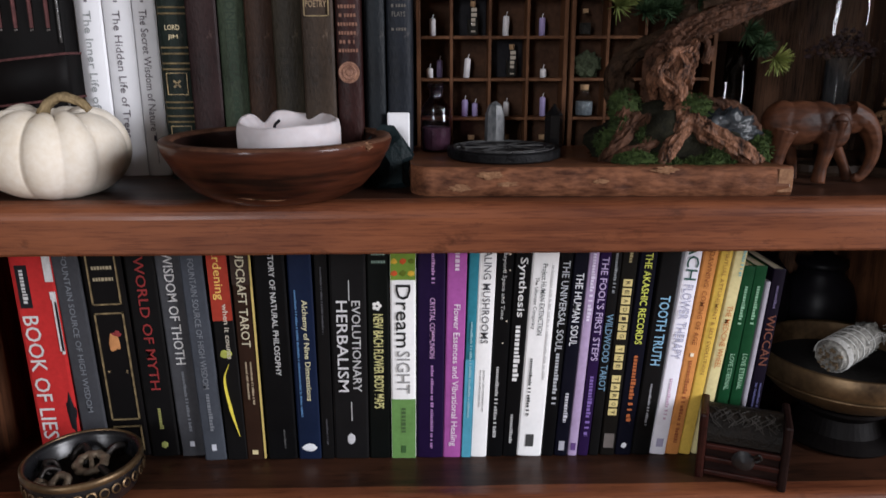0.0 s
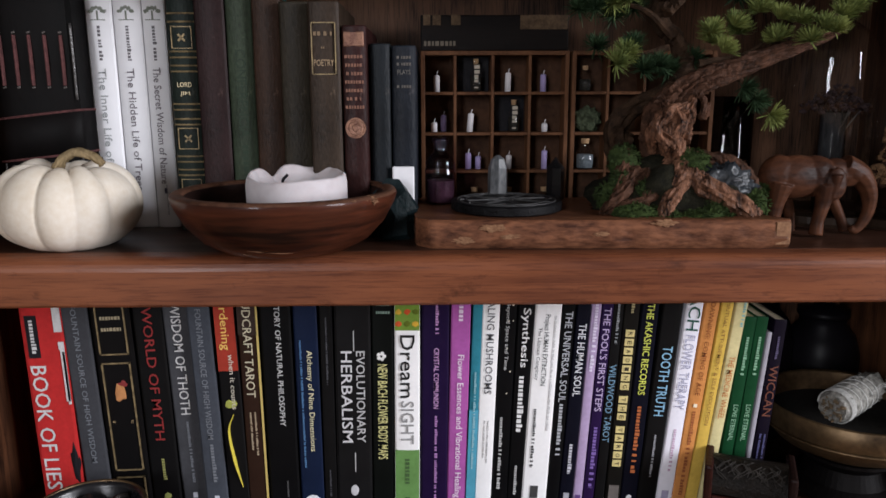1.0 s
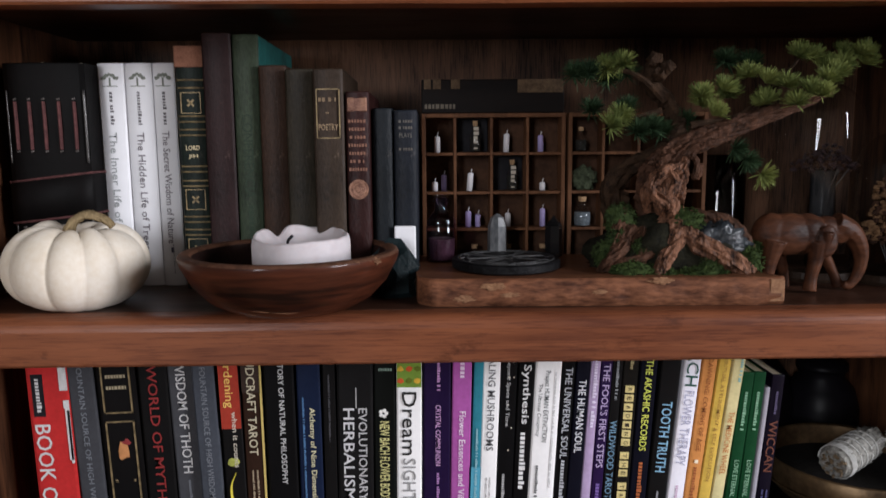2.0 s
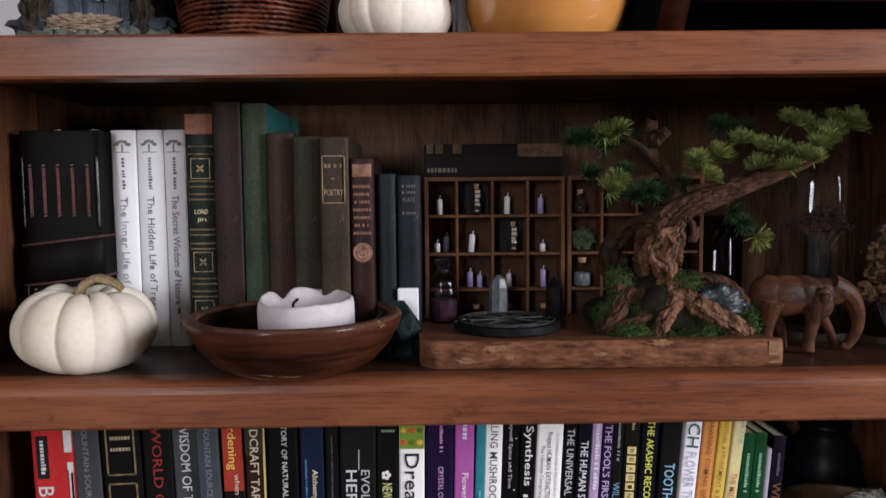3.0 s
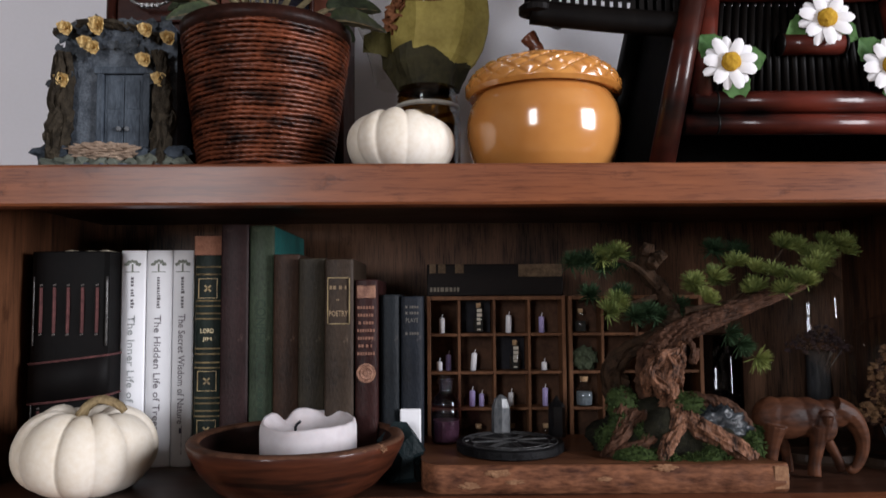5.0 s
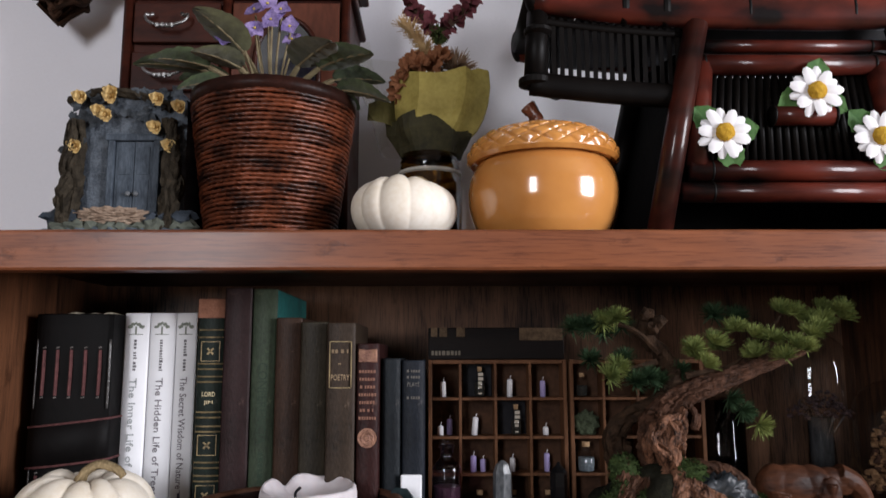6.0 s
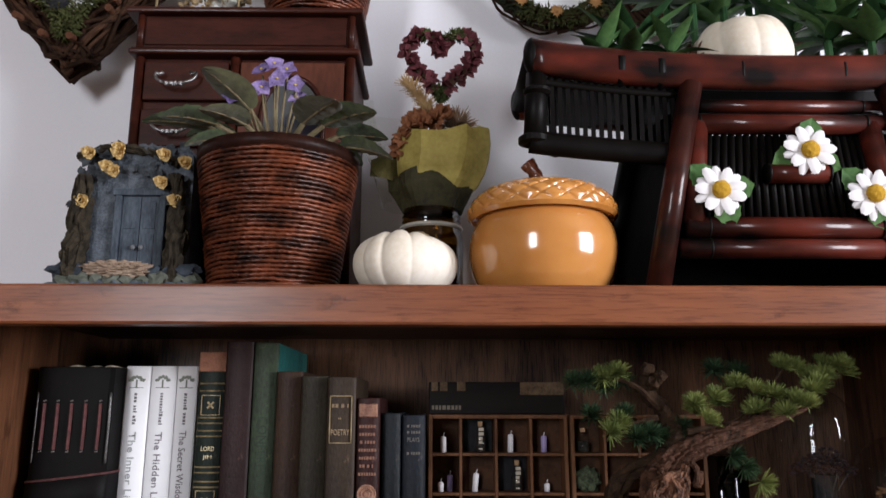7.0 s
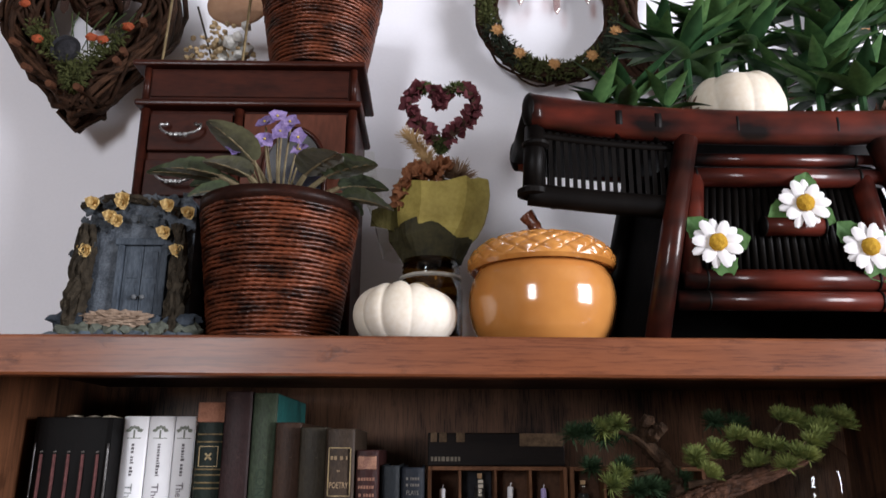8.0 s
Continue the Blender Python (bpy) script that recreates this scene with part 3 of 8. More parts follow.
patch(b, -0.0045, 0.0045, 0.008, 0.022, ink(0.16, 0.14, 0.13), "publisher_mark")
b = low(0.1738, 0.0152, 3.4, 0.207, paper("midnight", (0.012, 0.013, 0.035)), "dark blue paperback with bright yellow capitals")
title(b, "THE AKASHIC RECORDS", 0.190, 0.082, 0.0062, (0.72, 0.76, 0.14))
bars(b, 0.097, 0.034, 0.0052, (0.48, 0.14, 0.05))
add_blob(bm := bmesh.new(), (0.0, -0.0006, 0.010), 0.0028, 1, 0.3, 2, (1, 0.1, 1))
part("publisher_mark", bm, ink(0.75, 0.75, 0.78), b)
b = low(0.1898, 0.0172, 4.3, 0.209, paper("soft_black", (0.02, 0.019, 0.02)), "black paperback with sky blue capitals")
title(b, "TOOTH TRUTH", 0.152, 0.064, 0.0088, (0.28, 0.52, 0.72))
bars(b, 0.205, 0.192, 0.003, (0.3, 0.42, 0.5), 0.004)
bars(b, 0.070, 0.030, 0.0026, (0.35, 0.35, 0.38))
b = low(0.2055, 0.0148, 5.2, 0.212, paper("pale_white", (0.76, 0.75, 0.82)), "white paperback with bold dark green and pale lilac capitals")
title(b, "BACH", 0.207, 0.041, 0.0105, (0.03, 0.10, 0.08))
title(b, "FLOWER THERAPY", 0.162, 0.068, 0.0085, (0.42, 0.42, 0.55))
bars(b, 0.075, 0.035, 0.0035, (0.60, 0.42, 0.55))
patch(b, -0.003, 0.003, 0.008, 0.016, ink(0.45, 0.42, 0.58), "publisher_mark")
b = low(0.2185, 0.0126, 5.8, 0.208, paper("orange", (0.72, 0.30, 0.09)), "orange paperback with brown capitals")
title(b, "THE DAWNING: COMING OF AGE", 0.205, 0.098, 0.0042, (0.25, 0.08, 0.03))
bars(b, 0.092, 0.012, 0.0040, (0.32, 0.10, 0.04))
patch(b, -0.0015, 0.0015, 0.096, 0.099, ink(0.9, 0.8, 0.6), "star_print", -0.0014)
b = low(0.2302, 0.0110, 6.2, 0.209, paper("golden", (0.78, 0.52, 0.10)), "golden yellow paperback with small brown capitals")
title(b, "OF SPIRITUAL ATTUNEMENT & SELF EVOLUTION", 0.204, 0.125, 0.0032, (0.30, 0.16, 0.05))
b = low(0.2415, 0.0108, 6.5, 0.210, paper("pale_yellow", (0.80, 0.70, 0.36)), "pale yellow paperback with an orange title")
title(b, "THE MEDICINE WHEEL", 0.143, 0.058, 0.0050, (0.52, 0.17, 0.05))
bars(b, 0.208, 0.170, 0.0032, (0.22, 0.48, 0.50), 0.002)
GREENCOVER = paper("emerald", (0.015, 0.13, 0.045))
for x, lean in ((0.2552, 5.2), (0.2670, 4.7)):
    b = low(x, 0.0112, lean, 0.178, GREENCOVER, "small emerald green paperback with pale lettering")
    title(b, "LOVE ETERNAL", 0.098, 0.034, 0.0042, (0.30, 0.50, 0.34))
    bars(b, 0.160, 0.125, 0.0038, (0.25, 0.45, 0.30))
    bars(b, 0.048, 0.015, 0.0038, (0.25, 0.45, 0.30), seed=3)
b = low(0.2756, 0.0046, 4.6, 0.164, paper("pale_grey", (0.42, 0.40, 0.46)), "very thin pale grey booklet")
b = low(0.2848, 0.0118, 4.2, 0.175, paper("aubergine", (0.018, 0.010, 0.035)), "dark aubergine paperback with a rust coloured title")
title(b, "WICCAN", 0.134, 0.047, 0.0075, (0.17, 0.065, 0.045))
bars(b, 0.160, 0.140, 0.003, (0.12, 0.10, 0.18))
bars(b, 0.070, 0.030, 0.0025, (0.10, 0.10, 0.22), 0.002)
bars(b, 0.070, 0.035, 0.0025, (0.10, 0.10, 0.22), -0.002, seed=3)

# ---- books on the middle shelf ----
MB = "row of hardback books on the middle shelf"


def cloth(name, c, rough=0.5):
    """Worn binding: mottled, rubbed along the spine, with pale scuffs."""
    if "cloth_" + name in MATS:
        return MATS["cloth_" + name]
    m = surface("cloth_" + name, tuple(v * 1.2 for v in c), tuple(v * 0.35 for v in c), 34, rough, 0.5, (1, 1, 0.45), fine=14)
    n, link = m.node_tree.nodes, m.node_tree.links.new
    b = n["Principled BSDF"]
    b.inputs["Specular IOR Level"].default_value = 0.16
    ramp = b.inputs["Base Color"].links[0].from_node
    tc, scuff, cut, mix = n.new("ShaderNodeTexCoord"), n.new("ShaderNodeTexNoise"), n.new("ShaderNodeValToRGB"), n.new("ShaderNodeMixRGB")
    scuff.inputs["Scale"].default_value, scuff.inputs["Detail"].default_value, scuff.inputs["Roughness"].default_value = 70, 8, 0.75
    cut.color_ramp.elements[0].position, cut.color_ramp.elements[1].position = 0.60, 0.74
    link(tc.outputs["Object"], scuff.inputs[0])
    link(scuff.outputs[0], cut.inputs[0])
    link(cut.outputs[0], mix.inputs[0])
    link(ramp.outputs[0], mix.inputs[1])
    mix.inputs[2].default_value = (c[0] * 1.8 + 0.035, c[1] * 1.8 + 0.026, c[2] * 1.8 + 0.018, 1)
    link(mix.outputs[0], b.inputs["Base Color"])
    return m


def mid(x0, x1, y, h, cover, label, d=0.13, hard=True, lean=0.0):
    return book((x0 + x1) / 2, y, MID, x1 - x0 - 0.0008, h, d, lean, cover, label, hard, MB)


WHITEJACKET = surface("white_jacket", (0.80, 0.80, 0.82), (0.74, 0.74, 0.76), 20, 0.45, 0.03)
wx = (-0.3085, -0.2835, -0.2580, -0.2370)
for k, (body, z, ln) in enumerate((("The Inner Life of Animals", 0.145, 0.125), ("The Hidden Life of Trees", 0.145, 0.110), ("The Secret Wisdom of Nature", 0.146, 0.105))):
    b = mid(wx[k], wx[k + 1], 0.681, 0.208, WHITEJACKET, "white jacketed hardback with grey title and a small tree print")
    title(b, body, z, ln, 0.0066 if k else 0.0068, (0.20, 0.18, 0.20) if k else (0.36, 0.38, 0.38), 0, -0.0030)
    bars(b, 0.182, 0.152, 0.0042, (0.16, 0.15, 0.16), 0, -0.0028, seed=k)
    bm = bmesh.new()
    for j in range(9):
        add_blob(bm, (-0.0062 + 0.00155 * j, -0.0024, 0.1945 + 0.0036 * math.sin(math.pi * j / 8) - 0.001 * (j % 2)), 0.0019, 1, 0.7, j + k * 9, (1, 0.15, 0.9), 4)
    add_box(bm, -0.0008, 0.0008, -0.0028, -0.0016, 0.1872, 0.1950)
    add_box(bm, -0.0065, 0.0065, -0.0028, -0.0016, 0.1868, 0.1875)
    part("tree_print", bm, ink(0.22, 0.24, 0.20), b)
    if k == 2:
        bars(b, 0.040, 0.012, 0.0015, (0.35, 0.35, 0.4), 0.001, -0.0028)
        patch(b, -0.0012, 0.0012, 0.032, 0.037, ink(0.1, 0.1, 0.15), "publisher_mark", -0.0028)

b = mid(-0.2300, -0.2042, 0.662, 0.205, cloth("bottle_green", (0.010, 0.017, 0.013)), "dark green leather hardback with gilt bands")
for z in (0.190, 0.183, 0.158, 0.153, 0.146, 0.141, 0.113, 0.108, 0.100, 0.095, 0.067, 0.062, 0.055, 0.050, 0.022, 0.016):
    pts = [(u * 0.0123, -0.0027 * (1 - u * u) - 0.0001, z + 0.0008) for u in (-1, -0.67, -0.33, 0, 0.33, 0.67, 1)]
    part("gilt_band", tube(pts, 0.0008, 6), GOLD, b)
level_title(b, "LORD", 0.1305, 0.0125, 0.0042, (0.62, 0.52, 0.32), -0.0031)
level_title(b, "JIM", 0.1225, 0.0085, 0.0042, (0.62, 0.52, 0.32), -0.0031)
for z in (0.1705, 0.0835, 0.038):
    bm = bmesh.new()
    for a in (45, 135):
        add_box(bm, -0.004, 0.004, -0.0031, -0.0020, -0.0008, 0.0008)
        bmesh.ops.rotate(bm, verts=bm.verts[-8:], cent=(0, 0, 0), matrix=Matrix.Rotation(radians(a), 3, "Y"))
    for x0, x1, z0, z1 in ((-0.009, 0.009, 0.0088, 0.0094), (-0.009, 0.009, -0.0094, -0.0088), (-0.009, -0.0084, -0.009, 0.009), (0.0084, 0.009, -0.009, 0.009)):
        add_box(bm, x0, x1, -0.0026, -0.001, z0, z1)
    bmesh.ops.translate(bm, verts=bm.verts[:], vec=(0, 0, z))
    part("gilt_ornament", bm, GOLD, b)
bm = box(-0.0130, 0.0130, -0.0036, 0.05, 0.2020, 0.2205, bevel=0.001)
part("torn_cover_top", bm, surface("torn_leather", (0.30, 0.14, 0.09), (0.16, 0.07, 0.045), 90, 0.8, 0.5), b, "frayed brown leather edge at the head")
b = mid(-0.2035, -0.1770, 0.653, 0.2305, cloth("maroon", (0.028, 0.014, 0.014)), "tall faded maroon cloth hardback")
b = mid(-0.1765, -0.1530, 0.653, 0.2290, cloth("moss_green", (0.046, 0.064, 0.040)), "tall sage green cloth hardback with worn lettering", d=0.16)
title(b, "CONFERENCIA", 0.160, 0.075, 0.009, (0.035, 0.055, 0.036), 0, -0.0028)
bars(b, 0.078, 0.030, 0.008, (0.035, 0.055, 0.036), 0, -0.0026)
part("side_board", box(0.0112, 0.0119, 0.002, 0.158, 0.001, 0.228), cloth("turquoise", (0.03, 0.16, 0.15)), b, "turquoise board side")
b = mid(-0.1525, -0.1275, 0.645, 0.2015, cloth("chestnut", (0.046, 0.024, 0.015)), "plain chestnut brown cloth hardback")
b = mid(-0.1270, -0.1015, 0.632, 0.1970, cloth("olive", (0.036, 0.029, 0.019)), "worn olive brown cloth hardback", lean=0.0)
b = mid(-0.1010, -0.0748, 0.617, 0.1955, cloth("umber", (0.042, 0.028, 0.019)), "worn umber hardback with gilt panels and scuffed head")
bm = bmesh.new()
for z0, z1 in ((0.1375, 0.1790), (0.028, 0.052)):
    for x0, x1, a, c in ((-0.010, 0.010, z0, z0 + 0.0008), (-0.010, 0.010, z1 - 0.0008, z1), (-0.010, -0.0092, z0, z1), (0.0092, 0.010, z0, z1)):
        add_box(bm, x0, x1, -0.0030, 0.0, a, c)
part("gilt_frame", bm, GOLD, b)
level_title(b, "POETRY", 0.147, 0.0165, 0.0052, (0.32, 0.225, 0.135))
part("bar_lettering", level_bars(0, 0.170, 0.016, 0.0045, 5, -0.0031), ink(0.22, 0.155, 0.095), b)
part("bar_lettering", level_bars(0, 0.159, 0.004, 0.002, 5, -0.0031), ink(0.22, 0.155, 0.095), b)
part("bar_lettering", level_bars(0, 0.040, 0.016, 0.0055, 8, -0.0031), ink(0.26, 0.18, 0.11), b)
b = mid(-0.0742, -0.0535, 0.621, 0.1770, cloth("oxblood", (0.030, 0.010, 0.009), 0.45), "oxblood leather hardback with ornate gilt spine")
for k in range(7):
    part("bar_lettering", level_bars(0, 0.152 - 0.0068 * k, 0.0155 - 0.001 * (k % 3), 0.0036, k, -0.0031), ink(0.24, 0.12, 0.085), b)
bm = lathe([(0.0082, 0), (0.0086, 0.0006), (0.0075, 0.0007), (0.0072, 0.0004), (0.006, 0.0004), (0.0055, 0.0008), (0.003, 0.0004), (0.0025, 0.0008), (0.0, 0.0008)], 24, m=pose(0, -0.0023, 0.094, 90, 0, 0))
part("gilt_medallion", bm, surface("copper_foil", (0.34, 0.18, 0.115), (0.09, 0.035, 0.028), 200, 0.45, 0.5, metal=0.5), b)
bm = box(-0.0085, 0.0085, -0.0026, 0.001, 0.160, 0.172, bevel=0.001)
part("gilt_ornament", bm, MATS["copper_foil"], b)
b = mid(-0.0530, -0.0345, 0.636, 0.1635, cloth("ink_black", (0.010, 0.013, 0.016)), "small faded blue-black cloth hardback")
b = mid(-0.0340, -0.0128, 0.635, 0.1618, cloth("navy", (0.011, 0.014, 0.020)), "navy cloth hardback with faded gilt capitals")
level_title(b, "PLAYS", 0.140, 0.011, 0.004, (0.14, 0.13, 0.115))
for z in (0.152, 0.1465, 0.128):
    part("bar_lettering", level_bars(0, z, 0.012, 0.0032, 2, -0.0031), ink(0.12, 0.11, 0.10), b)

# ---- middle shelf ----
LEATHER = surface("black_leather", (0.004, 0.003, 0.003), (0.0015, 0.0015, 0.0015), 24, 0.55, 0.25, fine=4)
GLASS = clear("clear_glass", (0.96, 0.97, 0.97))


def journal():
    ob = thing("journal", pose(-0.3440, 0.655, MID), "black leather journal wrapped with straps and stitched spine", "book")
    t, h, d = 0.072, 0.206, 0.13
    part("cover", cover_bm(t, h, d, 0.003, 0.0035), LEATHER, ob, smooth=False)
    part("pages", box(-t / 2 + 0.004, t / 2 - 0.004, 0.008, d - 0.006, 0.003, h - 0.004), OLDPAGES, ob, "ragged cream pages")
    for k in range(3):
        add_blob(bm := bmesh.new(), (-0.012 + 0.017 * k, 0.03, h - 0.001), 0.010, 2, 0.5, k, (0.9, 1.5, 0.35), 3)
        part("page_edge", bm, PAGES, ob)
    pink = surface("stitch_thread", (0.13, 0.052, 0.050), (0.05, 0.022, 0.022), 200, 0.7, 0.4)
    knot = surface("thread_knot", (0.20, 0.18, 0.17), (0.05, 0.045, 0.04), 200, 0.6, 0.4)
    for row, (z0, z1) in enumerate(((0.130, 0.172), (0.010, 0.058))):
        for k in range(5):
            x = -0.026 + 0.0130 * k
            y = -0.0035 * (1 - (x / 0.036) ** 2) - 0.0008
            part("stitch", tube([(x, y, z1), (x + 0.0006, y - 0.001, (z0 + z1) / 2), (x, y, z0)], 0.0023, 8, 0.6), pink, ob, "dusty pink stitching thread")
            for z in (z0 - 0.002, z1 + 0.002):
                part("knot", tube([(x - 0.0012, y, z), (x + 0.0012, y - 0.0005, z + 0.0006)], 0.0008, 6), knot, ob)
        for x in (-0.0335, 0.0345):
            # Pale thread, thicker on the right, stands in for the spine-edge highlight.
            part("edge_thread", tube(bend([(x, -0.0012, z1 + 0.010), (x + 0.0008, -0.0025, (z0 + z1) / 2), (x, -0.0012, z0 - 0.012)]), 0.0012 if x > 0 else 0.0007, 8), surface("gloss_edge_thread", (0.10, 0.095, 0.09), (0.02, 0.02, 0.02), 120, 0.22, 0.3), ob, "edge thread with the spine's gloss in its colour", True)
    for z0, z1 in ((0.068, 0.105),):
        pts = [(-0.0375, 0.06), (-0.0378, 0.004)] + [(-0.036 + 0.009 * k, -0.0085 + 0.0075 * abs(-1 + k / 4) ** 2) for k in range(9)] + [(0.0378, 0.004), (0.0375, 0.06)]
        bm = bmesh.new()
        rows = []
        for x, y in pts:
            tilt = 0.004 * x / 0.036
            rows.append([bm.verts.new((x, y, z0 + tilt)), bm.verts.new((x, y - 0.0016, z0 + 0.001 + tilt)), bm.verts.new((x, y - 0.002, (z0 + z1) / 2 + tilt)), bm.verts.new((x, y - 0.0016, z1 - 0.001 + tilt)), bm.verts.new((x, y, z1 + tilt))])
        for a, c in zip(rows, rows[1:]):
            for k in range(4):
                bm.faces.new((a[k], a[k + 1], c[k + 1], c[k]))
        part("strap", bm, LEATHER, ob, "wide black leather strap", True)
        for z in (z0, z1):
            part("strap_edge", tube([(x, y - 0.0012, z + 0.004 * x / 0.036) for x, y in pts], 0.0011, 6), pink, ob, "reddish strap edge")


journal()


def pumpkin(name, m, r, h, ribs_n, label, seed, stem_pts, skin, stem_r=0.006, wide=1.0, groove=0.06):
    """A squat gourd of uneven lobes with a ridged dry stem sunk in its crown."""
    ob = thing(name, m, label, "pumpkin")
    rnd = random.Random(seed)
    edges = [0.0]
    for _ in range(ribs_n):
        edges.append(edges[-1] + rnd.uniform(0.72, 1.30))
    edges = [2 * math.pi * v / edges[-1] for v in edges]
    swell = [rnd.uniform(-0.022, 0.026) for _ in range(ribs_n)]
    crown = [rnd.uniform(-0.05, 0.05) for _ in range(ribs_n)]
    prof = []
    for k in range(33):
        a = -math.pi / 2 + math.pi * k / 32
        rr = abs(math.cos(a)) ** 0.66
        dip = (0.34 if a > 0 else 0.12) * math.exp(-(rr / 0.34) ** 2)
        prof.append((max(r * rr, 0.0004), h / 2 * (1 + math.sin(a) * (1 - dip))))
    bm = lathe(prof, ribs_n * 18)
    for v in bm.verts:
        a = math.atan2(v.co.y, v.co.x) % (2 * math.pi)
        i = max(k for k in range(ribs_n) if edges[k] <= a + 1e-9)
        u = (a - edges[i]) / (edges[i + 1] - edges[i])
        round_ = abs(math.sin(math.pi * u)) ** 0.55
        s = 1 - groove * (1 - round_) + swell[i] * round_ + 0.012 * noise.noise((math.cos(a) * 2, math.sin(a) * 2, v.co.z * 30 + seed))
        up = 1 + (crown[i] * round_ - 0.05 * (1 - round_)) * max(0.0, v.co.z / h - 0.5) * 2
        v.co = Vector((v.co.x * s * wide, v.co.y * s, v.co.z * up))
    part("skin", bm, skin, ob, smooth=True)
    stem_mat = surface("dry_stem", (0.34, 0.255, 0.14), (0.10, 0.070, 0.035), 90, 0.8, 0.7, (1, 1, 0.3))
    n = (len(stem_pts) - 1) * 6 + 1
    part("stem", tube(bend(stem_pts), [stem_r * v for v in spread([2.3, 1.35, 1.0, 0.95, 0.85, 0.8], n)], 20, 0.72, 0.05, seed, ridge=0.6), stem_mat, ob, "dry tan curled stem", True)
    return ob


SKIN = surface("white_pumpkin_skin", (0.79, 0.74, 0.655), (0.66, 0.57, 0.44), 14, 0.42, 0.06, fine=14)
pumpkin("pumpkin", pose(-0.2990, 0.597, MID - 0.0010, 4, 2, 12), 0.0555, 0.072, 11, "creamy white ribbed mini pumpkin with a dry tan stem", 3,
        [(-0.006, -0.006, 0.056), (-0.004, -0.007, 0.066), (0.003, -0.008, 0.076), (0.013, -0.010, 0.0795), (0.024, -0.012, 0.0765), (0.031, -0.013, 0.0705)], SKIN, 0.0044, 1.02)

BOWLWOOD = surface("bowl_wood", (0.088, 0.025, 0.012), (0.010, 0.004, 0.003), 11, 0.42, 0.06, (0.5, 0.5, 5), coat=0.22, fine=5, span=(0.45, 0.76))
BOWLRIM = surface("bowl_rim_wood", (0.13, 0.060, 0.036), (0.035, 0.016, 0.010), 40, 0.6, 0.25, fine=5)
# The inside tone holds both dark stain and the hollow's own shade.
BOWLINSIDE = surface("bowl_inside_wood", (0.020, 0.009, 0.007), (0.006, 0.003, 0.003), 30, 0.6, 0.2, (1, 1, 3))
RAWWOOD = surface("raw_wood", (0.30, 0.165, 0.090), (0.12, 0.055, 0.030), 70, 0.7, 0.3)


def bowl():
    ob = thing("wooden_bowl", pose(-0.1175, 0.582, MID), "dark turned wooden bowl with a chipped rim", "bowl")
    def uneven(a, k):
        return 1 + 0.006 * math.sin(2 * a + 0.6) + 0.004 * noise.noise((math.cos(a) * 3, math.sin(a) * 3, 0.3))

    part("bowl_body", lathe([(0.042, 0.0), (0.053, 0.002), (0.066, 0.0095), (0.0785, 0.023), (0.0865, 0.038), (0.0885, 0.0440), (0.0880, 0.0458)], 72, uneven, None, False), BOWLWOOD, ob, smooth=True)
    part("rim", lathe([(0.0881, 0.0456), (0.0872, 0.0472), (0.0850, 0.0478), (0.0800, 0.0476), (0.0782, 0.0466), (0.0776, 0.0450)], 72, uneven, None, False), BOWLRIM, ob, "flat scuffed wooden rim", True)
    part("hollow", lathe([(0.0777, 0.0452), (0.0720, 0.030), (0.058, 0.0160), (0.035, 0.0125), (0.0, 0.012)], 72, uneven, None, False), BOWLINSIDE, ob, "inside, stain and inner shade in one dark tone", True)
    for k, (ang, w, z) in enumerate(((-46, 0.0045, 0.0455), (-33, 0.0075, 0.0445), (-38, 0.0040, 0.0450))):
        a = radians(ang)
        add_blob(bm := bmesh.new(), (0.0845 * math.cos(a), 0.0845 * math.sin(a), z), w, 3, 0.8, k, (0.75, 0.55, 0.40), 3)
        part("rim_chip", bm, surface("chipped_wood", (0.24, 0.13, 0.075), (0.09, 0.04, 0.022), 150, 0.8, 0.5), ob, "pale chip in the rim")
    for k, (ang, dz, ln) in enumerate(((-100, 0.0100, 0.016), (-84, 0.0085, 0.022), (-108, 0.0062, 0.010))):
        pts = []
        for i in range(7):
            a = radians(ang) + (i / 6 - 0.5) * ln / 0.075
            z = dz + 0.0004 * math.sin(i * 0.9 + k)
            r = float(np.interp(z, [0.002, 0.0095, 0.023, 0.038], [0.053, 0.066, 0.0785, 0.0865])) + 0.0004
            pts.append((r * math.cos(a), r * math.sin(a), z))
        part("scratch", tube(pts, spread([0.0001, 0.0005, 0.0006, 0.0001], 7), 6, 0.6), MATS["chipped_wood"], ob, "pale scratch in the stain")


bowl()


